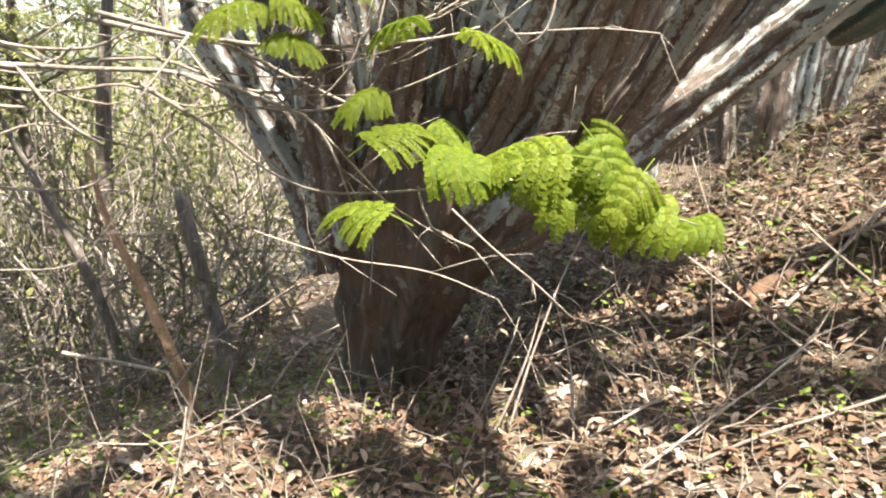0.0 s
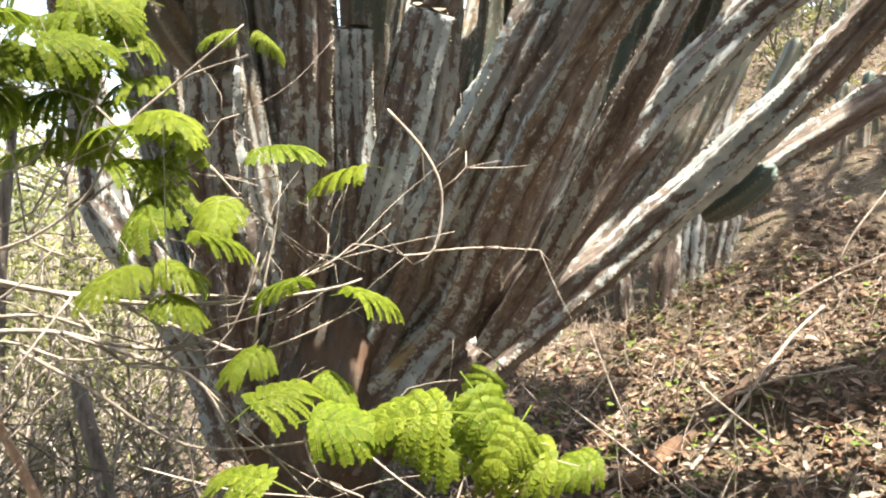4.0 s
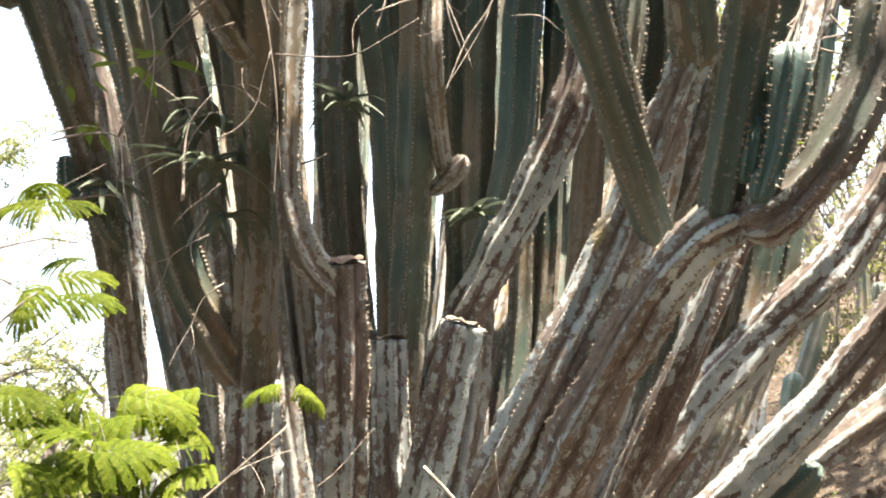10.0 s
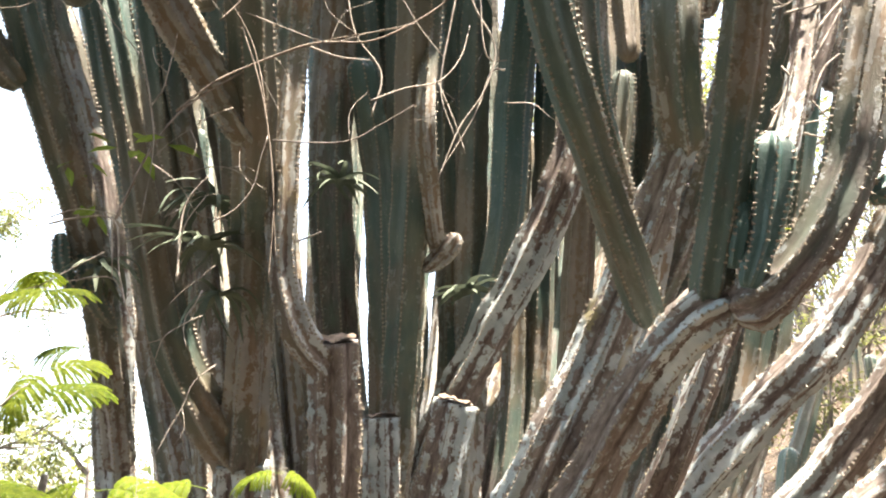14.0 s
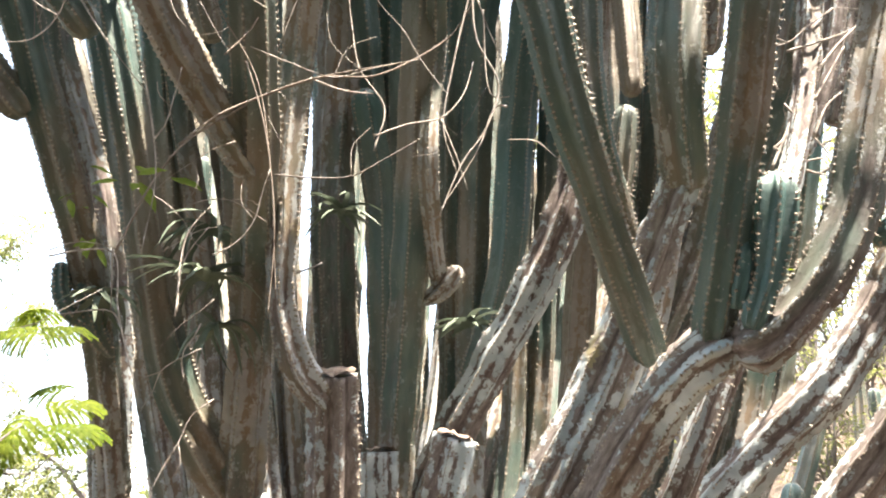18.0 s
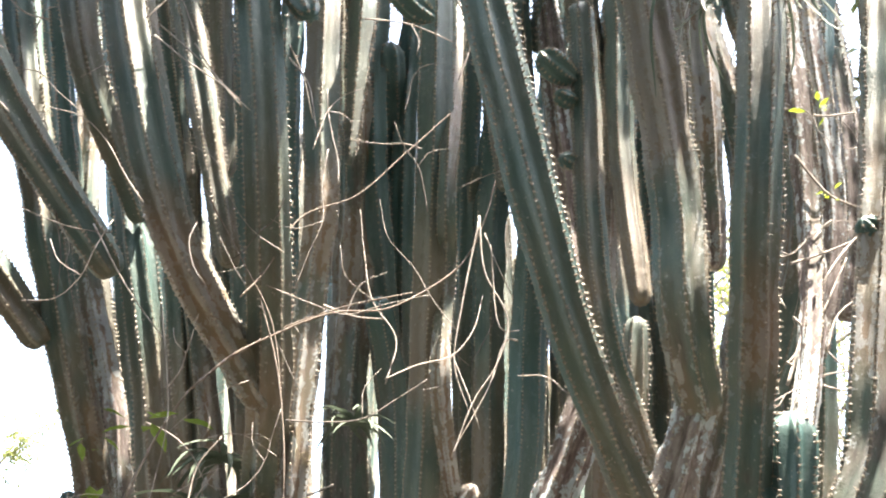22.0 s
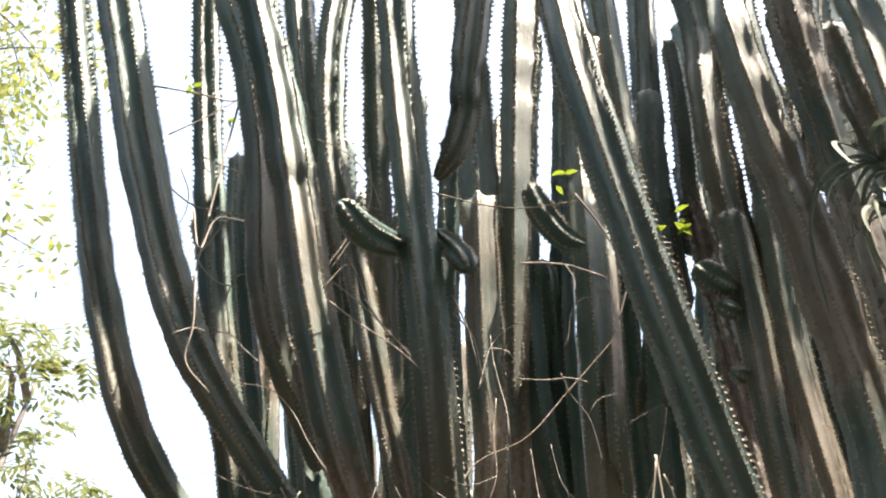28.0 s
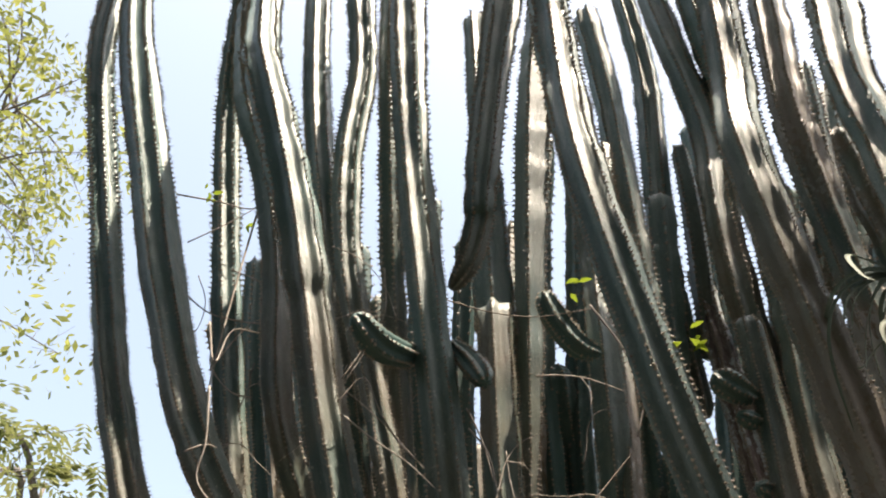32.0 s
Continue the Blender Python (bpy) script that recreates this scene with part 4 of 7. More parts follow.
def litter():
    """Curled dead leaves on the slope: small chaff and broad curled blades."""
    pts = np.vstack([scatter(15000, -1.8, 2.8, 1.7, 4.3), scatter(9000, -3, 6.5, 3, 8), scatter(5000, -4.5, 5, -3.5, 1.8)])
    v, f = [], []
    for i, p in enumerate(pts):
        a = rng.uniform(0, 6.28)
        broad = i % 4 == 0
        l = rng.uniform(0.016, 0.044) if broad else 0.010 + 0.03 * rng.random() ** 2
        w = l * rng.uniform(0.25, 0.5) if broad else rng.uniform(0.003, 0.013)
        u = np.array([math.cos(a), math.sin(a), rng.uniform(-0.4, 0.5)])
        s = np.array([-math.sin(a), math.cos(a), rng.uniform(-0.6, 0.6)])
        c = p + (0, 0, rng.uniform(0.004, 0.05))
        k = rng.uniform(-0.3, 1.0)
        up = np.array([0, 0, w * k])
        bow = np.array([0, 0, l * rng.uniform(-0.3, 0.35)])
        o = len(v)
        v += [c - u * l, c - u * l * 0.35 + s * w + up + bow, c + u * l * 0.4 + s * w * 0.85 + up + bow, c + u * l, c + u * l * 0.4 - s * w * 0.85 + up + bow, c - u * l * 0.35 - s * w + up + bow, c - u * l * 0.35 + bow * 0.8, c + u * l * 0.4 + bow * 0.8]
        f += [(o, o + 1, o + 6), (o + 1, o + 2, o + 7, o + 6), (o + 2, o + 3, o + 7), (o + 3, o + 4, o + 7), (o + 4, o + 5, o + 6, o + 7), (o + 5, o, o + 6)]
    tagged(link("leaf_litter", np.array(v), f, LITTER), "thick litter of curled pale brown dead leaves", "leaf litter", kind="stuff")


def straw():
    pts = np.vstack([scatter(1300, -1.8, 2.8, 1.8, 4.4), scatter(600, 0.5, 5.5, 3, 7), scatter(600, -4.5, 5, -3.5, 1.8)])
    v, f = [], []
    for p in pts:
        lean = rng.normal(0, 0.6, 2)
        l = rng.uniform(0.05, 0.22)
        d = np.array([lean[0], lean[1], rng.uniform(0.1, 0.9)])
        d *= l / np.linalg.norm(d)
        w = np.array([-d[1], d[0], 0]) / l * 0.0022
        bend = np.array([lean[0], lean[1], -0.5]) * l * 0.25
        o = len(v)
        v += [p - w, p + w, p + d * 0.55 + w, p + d * 0.55 - w, p + d + bend]
        f += [(o, o + 1, o + 2, o + 3), (o + 3, o + 2, o + 4)]
    tagged(link("dry_grass", np.array(v), f, STRAW), "sparse bleached dry grass and straw stalks", "dry grass", kind="stuff")


def fallen_twigs():
    pieces = []
    for p in np.vstack([scatter(850, -1.8, 2.8, 1.7, 4.4), scatter(360, 0, 6, 3, 7)]):
        a, l, r = rng.uniform(0, 6.28), rng.uniform(0.12, 0.55), rng.uniform(0.0010, 0.0028)
        pts = []
        for k in range(4):
            q = p[:2] + np.array([math.cos(a), math.sin(a)]) * l * k / 3 + rng.normal(0, 0.02, 2)
            pts.append((q[0], q[1], float(height(*q)) + 0.015 + rng.uniform(0, 0.12), r * (1 - 0.2 * k)))
        pieces.append(tube(pts, 4, 0.12))
    v, f = merge(pieces)
    tagged(link("fallen_twigs", v, f, GROUNDTWIG), "scattered pale grey fallen twigs on the ground", "twigs", kind="stuff")


def seedlings():
    v, f = [], []
    for p in np.vstack([scatter(480, -2.2, 2.6, 1.8, 4.4), scatter(360, 0.6, 5, 3.2, 6.5), scatter(160, -2.4, -0.6, 2.6, 4.2)]):
        h = rng.uniform(0.03, 0.14)
        for _ in range(rng.integers(3, 9)):
            c = p + np.array([rng.normal(0, 0.025), rng.normal(0, 0.025), h * rng.uniform(0.4, 1.1)])
            a = rng.uniform(0, 6.28)
            l = rng.uniform(0.006, 0.015)
            u = np.array([math.cos(a), math.sin(a), rng.uniform(-0.4, 0.5)]) * l
            s = np.array([-math.sin(a), math.cos(a), rng.uniform(-0.4, 0.4)]) * l * 0.5
            o = len(v)
            v += [c - u, c + s, c + u, c - s]
            f += [(o, o + 1, o + 2, o + 3)]
    tagged(link("seedlings", np.array(v), f, SPROUT), "tiny bright green seedlings sprouting through litter", "seedlings", kind="stuff")


def dead_stalks():
    """Thin standing and leaning dry stalks with a side twig or two."""
    pieces = []
    for p in np.vstack([scatter(190, -0.1, 2.7, 2.2, 4.2), scatter(60, -1.8, 0.0, 1.8, 3.0), scatter(150, 0.8, 5.0, 4.2, 6.5)]):
        l, r = rng.uniform(0.15, 0.55), rng.uniform(0.0013, 0.0032)
        d = np.array([rng.normal(0, 0.5), rng.normal(0, 0.4), 1.0])
        d *= l / np.linalg.norm(d)
        mid = p + d * 0.5 + rng.normal(0, 0.02, 3)
        end = p + d + rng.normal(0, 0.03, 3)
        pieces.append(tube([(*(p - (0, 0, 0.02)), r), (*mid, r * 0.8), (*end, r * 0.45)], 4, 0.1))
        for _ in range(rng.integers(0, 3)):
            e = mid + rng.normal(0, 0.09, 3)
            pieces.append(tube([(*mid, r * 0.6), (*e, r * 0.35)], 3, 0.1))
    v, f = merge(pieces)
    tagged(link("dead_stalks", v, f, GROUNDTWIG), "thin leaning dry stalks standing in the leaf litter", "stalks", kind="stuff")


def sprouts():
    """Rounded bright leaves in loose sprays on the slope."""
    v, f = [], []
    for p in np.vstack([scatter(80, 0.0, 2.6, 2.0, 4.0), scatter(70, -1.9, 0.1, 1.8, 3.6), scatter(70, 0.9, 4.5, 4.0, 6.0)]):
        h = rng.uniform(0.03, 0.22)
        for _ in range(rng.integers(4, 12)):
            c = p + np.array([rng.normal(0, 0.035), rng.normal(0, 0.035), h * rng.uniform(0.3, 1.1)])
            a = rng.uniform(0, 6.28)
            l = rng.uniform(0.009, 0.021)
            u = np.array([math.cos(a), math.sin(a), rng.uniform(-0.5, 0.5)]) * l
            s = np.array([-math.sin(a), math.cos(a), rng.uniform(-0.5, 0.5)]) * l * 0.62
            o = len(v)
            v += [c - u, c - u * 0.3 + s, c + u * 0.45 + s * 0.8, c + u, c + u * 0.45 - s * 0.8, c - u * 0.3 - s]
            f += [(o, o + 1, o + 2, o + 3, o + 4, o + 5)]
    tagged(link("sprouts", np.array(v), f, SPROUT), "sprays of small rounded fresh green leaves", "sprouts", kind="stuff")


def log_at(a, b, r, mat, label, lift=0.0):
    """A weathered stick or log lying on the slope from a to b."""
    pts = []
    g = np.random.default_rng(int(abs(a[0]) * 1000) + 3)
    for k in range(6):
        u = k / 5
        x, y = a[0] + (b[0] - a[0]) * u + g.normal(0, r * 0.5), a[1] + (b[1] - a[1]) * u + g.normal(0, r * 0.5)
        pts.append((x, y, float(height(x, y)) + r * 0.6 + lift * u, r * (1 - 0.35 * u) * g.uniform(0.9, 1.1)))
    v, f = tube(pts, 10, 0.04)
    v = v + g.normal(0, r * 0.05, v.shape)
    return tagged(link("fallen_branch", v, f, mat, smooth=True), label, "branch", "fallen branches")


litter()
dead_stalks()
sprouts()
log_at((-1.35, 2.03), (-0.86, 2.19), 0.030, LOGBARK, "short brown rotting log half sunk in litter")
log_at((-1.22, 1.95), (-0.68, 2.02), 0.016, GROUNDTWIG, "grey weathered branch lying across the litter")
log_at((-1.42, 2.72), (-0.96, 2.52), 0.011, TWIG, "pale bare stick lying below the scrub")
log_at((1.05, 3.0), (1.75, 3.2), 0.040, LOGBARK, "dark rotting log lying in the leaf litter")
log_at((0.25, 2.05), (1.30, 2.62), 0.006, TWIG, "long pale thin fallen branch", 0.10)
log_at((0.55, 2.2), (1.65, 2.3), 0.007, GROUNDTWIG, "long grey thin fallen branch", 0.12)
log_at((0.9, 2.75), (0.45, 2.25), 0.006, TWIG, "long pale thin fallen branch", 0.18)
log_at((1.25, 2.9), (2.1, 3.3), 0.009, TWIG, "forked pale fallen branch", 0.15)
log_at((1.45, 3.3), (2.0, 2.9), 0.007, TWIG, "crooked pale fallen branch", 0.12)
log_at((1.8, 3.7), (2.7, 3.5), 0.009, GROUNDTWIG, "crooked grey fallen branch", 0.15)
log_at((-0.6, 2.0), (0.15, 2.12), 0.006, GROUNDTWIG, "long grey thin fallen branch", 0.05)
straw()
fallen_twigs()
seedlings()


# ---- scrub behind ----
def leaf_cloud(centres, spread, count, size, r):
    v, f = [], []
    for c in centres:
        n = int(count * r.uniform(0.5, 1.4))
        for _ in range(n):
            p = np.array(c) + r.normal(0, spread, 3)
            u = r.normal(0, 1, 3)
            u *= size * r.uniform(0.5, 1.2) / np.linalg.norm(u)
            s = np.cross(u, r.normal(0, 1, 3))
            s *= 0.42 * np.linalg.norm(u) / (np.linalg.norm(s) + 1e-9)
            o = len(v)
            v += [p - u, p + s - u * 0.1, p + u, p - s - u * 0.1]
            f += [(o, o + 1, o + 2, o + 3)]
    return np.array(v), f


def pinnate_cloud(centres, size, r):
    """Drooping feather leaves: paired oval leaflets on a bent stalk."""
    v, f = [], []
    for c in centres:
        for _ in range(int(r.integers(4, 8))):
            a = r.uniform(0, 6.28)
            out = np.array([math.cos(a), math.sin(a), r.uniform(-0.1, 0.5)])
            p = np.array(c) + r.normal(0, size * 0.25, 3)
            for q in range(6):
                d = out + np.array([0, 0, -0.22 * q])
                d /= np.linalg.norm(d)
                p = p + d * size / 6
                s = np.cross(d, (0, 0, 1.0))
                s /= np.linalg.norm(s) + 1e-9
                for sign in (-1, 1):
                    e = (s * sign + d * 0.5 + np.array([0, 0, -0.3 + r.normal(0, 0.15)])) * size * 0.30 * r.uniform(0.8, 1.1)
                    w = d * size * 0.075
                    o = len(v)
                    v += [p, p + e * 0.5 + w, p + e, p + e * 0.5 - w]
                    f += [(o, o + 1, o + 2, o + 3)]
    return np.array(v), f


def bush(name, where, tall, wide, stems, leaves, size, bark, leafmat, label, seed, trunk=0.018, lean=(0, 0), category="bush"):
    """A multi-stemmed shrub or small tree: crooked stems, side twigs and small leaves."""
    r = np.random.default_rng(seed)
    base = thing(name, where)
    ends = []
    for k in range(stems):
        a = r.uniform(0, 6.28)
        out = wide * r.uniform(0.25, 1.0)
        h = tall * r.uniform(0.65, 1.0)
        rad = trunk * r.uniform(0.5, 1.1)
        pts = []
        for q in range(6):
            u = q / 5
            pts.append((math.cos(a) * out * u ** 1.3 + r.normal(0, wide * 0.05) * (q > 0) + lean[0] * u, math.sin(a) * out * u ** 1.3 + r.normal(0, wide * 0.05) * (q > 0) + lean[1] * u, h * u - 0.05, rad * (1 - 0.75 * u)))
        pieces = [tube(pts, 5, tall / 14)]
        for _ in range(7):
            q = r.integers(1, 6)
            b0 = np.array(pts[q])
            d = r.normal(0, 1, 3)
            d[2] = abs(d[2]) * 0.7 + 0.1
            d *= wide * r.uniform(0.2, 0.5) / np.linalg.norm(d)
            mid = b0[:3] + d * 0.5 + r.normal(0, 0.04 * wide, 3)
            end = b0[:3] + d
            pieces.append(tube([tuple(b0), (*mid, b0[3] * 0.5), (*end, 0.0025)], 4, tall / 10))
            ends += [end, mid]
            for _ in range(2):
                e2 = end + r.normal(0, wide * 0.12, 3)
                pieces.append(tube([(*mid, b0[3] * 0.35), (*e2, 0.0018)], 3, tall / 6))
                ends.append(e2)
        v, f = merge(pieces)
        link("branch", v, f, bark, base)
    if leaves:
        v, f = leaf_cloud(ends, wide * 0.10, leaves, size, r)
        tagged(link("foliage", v, f, leafmat, base), kind="stuff")
    return tagged(base, label, category)


def at_ground(x, y, dz=0.0):
    return (x, y, float(height(x, y)) + dz)


for i, (x, y, tall, wide, n, lv) in enumerate([(-1.7, 4.2, 1.5, 0.7, 7, 5), (-2.6, 4.9, 1.9, 0.9, 7, 7), (-1.2, 5.2, 1.6, 0.8, 6, 8), (-3.4, 6.2, 2.2, 1.1, 7, 10), (-2.0, 6.6, 2.0, 1.0, 7, 12), (-0.6, 6.3, 1.9, 0.9, 6, 10), (-4.6, 8.0, 2.6, 1.4, 8, 14), (-2.9, 8.6, 2.6, 1.3, 8, 16), (-1.0, 8.8, 2.4, 1.2, 7, 16)]):
    bush("shrub", at_ground(x, y), tall, wide, n, lv, 0.022 + 0.002 * i, DARKTWIG if i % 2 else TWIG, SCRUBLEAF, "tangled thin-stemmed scrub bush with sparse yellow-green leaves", 40 + i)
for i, (x, y, tall, wide, n, lv) in enumerate([(1.9, 5.6, 1.4, 0.8, 6, 6), (3.2, 5.4, 1.6, 0.8, 6, 9), (2.6, 7.2, 2.6, 1.2, 7, 12), (4.4, 6.6, 2.6, 1.2, 7, 14), (1.1, 6.4, 1.6, 0.8, 6, 8), (3.8, 9.0, 3.2, 1.6, 7, 16), (6.0, 8.6, 3.2, 1.6, 7, 16)]):
    bush("shrub", at_ground(x, y), tall, wide, n, lv, 0.026, DARKTWIG if i % 2 else TWIG, YELLOWLEAF if i in (3, 5, 6) else SCRUBLEAF, "dry hillside scrub bush with sparse yellow-green leaves", 60 + i)


for i, (x, y, tall, wide) in enumerate([(-1.45, 3.35, 0.75, 0.45), (-0.85, 2.95, 0.45, 0.3), (-1.75, 3.0, 0.6, 0.4), (-1.1, 3.9, 0.9, 0.45), (-2.1, 3.7, 0.8, 0.5)]):
    bush("shrub", at_ground(x, y), tall, wide, 5, 2, 0.014, DARKTWIG, SPROUT, "low twiggy shrub with a few fresh green leaves", 90 + i, 0.006)
bush("shrub", at_ground(-2.9, 6.2), 4.6, 1.1, 7, 4, 0.034, DARKTWIG, SCRUBLEAF, "tall thin-stemmed shrub with small sparse leaves", 97, 0.016)
bush("shrub", at_ground(-2.2, 5.6), 3.6, 0.8, 6, 4, 0.030, TWIG, SCRUBLEAF, "tall thin-stemmed shrub with small sparse leaves", 98, 0.014)


def pole(points, mat, label, name="bare_sapling"):
    v, f = tube(points, 8, 0.06)
    return tagged(link(name, v, f, mat, smooth=True), label, "sapling")


pole([(-1.02, 3.08, 0.0, 0.026), (-1.10, 3.10, 0.22, 0.025), (-1.25, 3.2, 0.52, 0.021), (-1.43, 3.3, 0.84, 0.015), (-1.5, 3.35, 1.1, 0.007)], ORANGEWOOD, "slender leaning stem with peeled orange-brown bark")
pole([(-1.03, 3.58, -0.05, 0.04), (-1.05, 3.6, 0.08, 0.04), (-1.15, 3.7, 0.42, 0.036), (-1.27, 3.8, 0.80, 0.03), (-1.29, 3.82, 0.86, 0.012)], DARKTWIG, "short dark broken-off sapling stem")
pole([(-2.06, 4.5, -0.5, 0.06), (-2.04, 4.5, -0.14, 0.055), (-1.95, 4.5, 0.6, 0.05), (-1.88, 4.5, 1.41, 0.04), (-1.8, 4.6, 2.2, 0.02)], DARKTWIG, "thin dark upright sapling stem in the scrub")
pole([(-2.9, 4.6, -0.5, 0.05), (-2.7, 4.5, 0.3, 0.045), (-2.75, 4.5, 1.1, 0.035), (-2.9, 4.5, 1.9, 0.015)], DARKTWIG, "thin dark upright sapling stem in the scrub")
pole([(-1.55, 3.7, -0.1, 0.03), (-1.75, 3.75, 0.5, 0.026), (-2.05, 3.8, 1.1, 0.015), (-2.2, 3.8, 1.5, 0.006)], DARKTWIG, "thin crooked bare stem in the scrub")

# ---- neighbouring cacti on the slope ----
def small_cactus(x, y, stems, label, seed, dz=-0.08, green=(0.35, 0.85)):
    """A clump of slim columns: (dx, dy, height, lean, radius) for each."""
    c = tagged(thing("column_cactus", at_ground(x, y, dz)), label, "cactus", "cacti on the slope")
    for k, (dx, dy, h, lean, r) in enumerate(stems):
        ribbed([(dx, dy, 0, r * 0.9), (dx + lean * 0.2, dy, h * 0.35, r), (dx + lean * 0.7, dy, h * 0.75, r), (dx + lean, dy, h, r * 0.95)], 6, *green, "round", seed * 20 + k, c, pitch=0.025)
    return c


small_cactus(2.35, 4.65, [(0, 0, 0.85, 0.18, 0.07), (0.2, 0.1, 0.6, 0.12, 0.055), (-0.2, 0.2, 0.5, 0.0, 0.05), (0.1, 0.3, 1.3, 0.5, 0.06)], "young dark green columnar cactus clump among dry leaves", 31)
small_cactus(1.75, 4.3, [(0, 0, 1.5, 0.15, 0.09), (-0.18, 0.1, 1.2, -0.1, 0.06), (0.2, 0.1, 1.9, 0.4, 0.07), (0.34, 0.05, 1.0, 0.2, 0.06), (0.1, 0.25, 2.3, 0.1, 0.07)], "brown-barked columnar cactus clump behind the large one", 32, green=(0.0, 0.35))
small_cactus(3.15, 4.8, [(0, 0, 0.55, 0.03, 0.045), (0.15, 0.0, 0.62, 0.05, 0.045), (0.3, 0.1, 0.45, -0.02, 0.04)], "small green columnar cactus seedling group in leaf litter", 33)
small_cactus(3.6, 5.6, [(0, 0, 0.9, 0.1, 0.05), (0.2, 0.1, 0.7, 0.05, 0.05)], "small green columnar cactus seedling group in leaf litter", 34)
small_cactus(1.15, 4.5, [(0, 0, 1.1, 0.1, 0.07), (-0.2, 0, 1.4, -0.1, 0.07), (0.2, 0.1, 1.6, 0.1, 0.06)], "brown-barked columnar cactus clump behind the large one", 35, green=(0.0, 0.35))


# ---- the feathery sapling in front ----
sapling = tagged(thing("feathery_sapling", at_ground(-0.9, 1.15)), "young grey-branched tree with bright green feathery leaves", "sapling")
SAP = np.array([-0.9, 1.15, float(height(-0.9, 1.15))])


def sapling_branch(points):
    """A knobbly branch with a few short crooked side shoots."""
    r = np.random.default_rng(int(abs(points[0][2] * 9173 + points[-1][0] * 6113)))
    pts = [(*(np.array(p[:3]) - SAP + r.normal(0, 0.004, 3) * (0 < i < len(points) - 1)), p[3]) for i, p in enumerate(points)]
    pieces = [tube(pts, 6, 0.025)]
    for _ in range(3):
        i = int(r.integers(1, len(pts)))
        a = np.array(pts[i])
        d = np.array(pts[i][:3]) - np.array(pts[i - 1][:3])
        d = d / np.linalg.norm(d) + r.normal(0, 0.75, 3)
        e = a[:3] + d * r.uniform(0.03, 0.10)
        mid = (a[:3] + e) / 2 + r.normal(0, 0.010, 3)
        pieces.append(tube([tuple(a[:3]) + (a[3] * 0.7,), (*mid, a[3] * 0.55), (*e, a[3] * 0.35)], 4, 0.03))
    v, f = merge(pieces)
    link("branch", v, f, TWIG, sapling, smooth=True)


def feather_mesh(seed):
    """One doubly feathered leaf, about one unit across: drooping fingers set with tiny paired leaflets."""
    r = np.random.default_rng(seed)
    v, f = [], []

    def ribbon(a, b, w):
        d = b - a
        s = np.cross(d, (0.1, 0.2, 1.0))
        s *= w / (np.linalg.norm(s) + 1e-9)
        o = len(v)
        v.extend([a - s, a + s, b + s, b - s])
        f.append((o, o + 1, o + 2, o + 3))

    def finger(start, yaw, length, rise):
        pts = []
        for q in range(8):
            u = q / 7
            pts.append(start + length * np.array([math.cos(yaw) * u, math.sin(yaw) * u, rise * u - 0.75 * u * u]))
        for a, b in zip(pts, pts[1:]):
            ribbon(a, b, 0.008)
        n = 15
        for q in range(n):
            u = (q + 0.4) / n * 7
            i = min(int(u), 6)
            p = pts[i] + (pts[i + 1] - pts[i]) * (u - i)
            d = pts[i + 1] - pts[i]
            d /= np.linalg.norm(d)
            s = np.cross(d, (0, 0, 1.0))
            s /= np.linalg.norm(s) + 1e-9
            l = 0.135 * (1 - 0.55 * abs(q / n - 0.35) ** 1.5) * r.uniform(0.85, 1.1)
            for sign in (-1, 1):
                e = (s * sign + d * 0.35 + np.array([0, 0, -0.28])) * l
                w = d * 0.042
                o = len(v)
                v.extend([p, p + e * 0.5 + w, p + e, p + e * 0.5 - w])
                f.append((o, o + 1, o + 2, o + 3))

    for q in range(5):
        x = -0.35 + 0.15 * q
        z = 0.22 - 0.35 * (x + 0.1) ** 2
        c = np.array([x, 0, z])
        ribbon(c, c + np.array([0.15, 0, -0.02]), 0.01)
        for sign in (-1, 1):
            finger(c, sign * (1.25 - 0.20 * q) + r.normal(0, 0.08), 0.56 * r.uniform(0.85, 1.1), 0.28)
    finger(np.array([0.38, 0, 0.12]), r.normal(0, 0.1), 0.5, 0.2)
    ribbon(np.array([-0.75, 0, 0.0]), np.array([-0.35, 0, 0.2]), 0.012)
    me = bpy.data.meshes.new("leaf")
    me.from_pydata([tuple(map(float, p)) for p in v], [], f)
    me.materials.append(FRESH)
    return me


FEATHERS = [feather_mesh(s) for s in (1, 2, 3, 4)]
leaf_no = [0]


def leaf_at(where, size, yaw=None, tilt=None):
    leaf_no[0] += 1
    r = random.Random(leaf_no[0])
    ob = new("leaf", FEATHERS[leaf_no[0] % 4])
    ob.parent = sapling
    ob.matrix_local = pose(*(Vector(where) - Vector(SAP)), r.uniform(*((25, 62) if where[2] < 1.4 else (-2, 30))) if tilt is None else tilt, r.uniform(-15, 15)) @ pose(0, 0, 0, 0, r.uniform(0, 25), (r.choice((0, 180, 270, 300)) + r.uniform(-45, 45)) if yaw is None else yaw) @ Matrix.Scale(size * 1.05, 4)


leaf_at((-0.250, 1.000, 1.505), 0.075)
leaf_at((-0.186, 1.000, 1.515), 0.055)
leaf_at((-0.186, 1.000, 1.472), 0.062)
leaf_at((-0.052, 1.000, 1.487), 0.069)
leaf_at((0.051, 1.000, 1.470), 0.073)
leaf_at((-0.092, 0.980, 1.404), 0.055)
leaf_at((-0.063, 0.950, 1.359), 0.074)
leaf_at((0.004, 1.000, 1.362), 0.053)
leaf_at((0.014, 0.930, 1.328), 0.080)
leaf_at((0.109, 0.920, 1.333), 0.099)
leaf_at((0.191, 0.950, 1.329), 0.082)
leaf_at((0.246, 0.950, 1.263), 0.090)
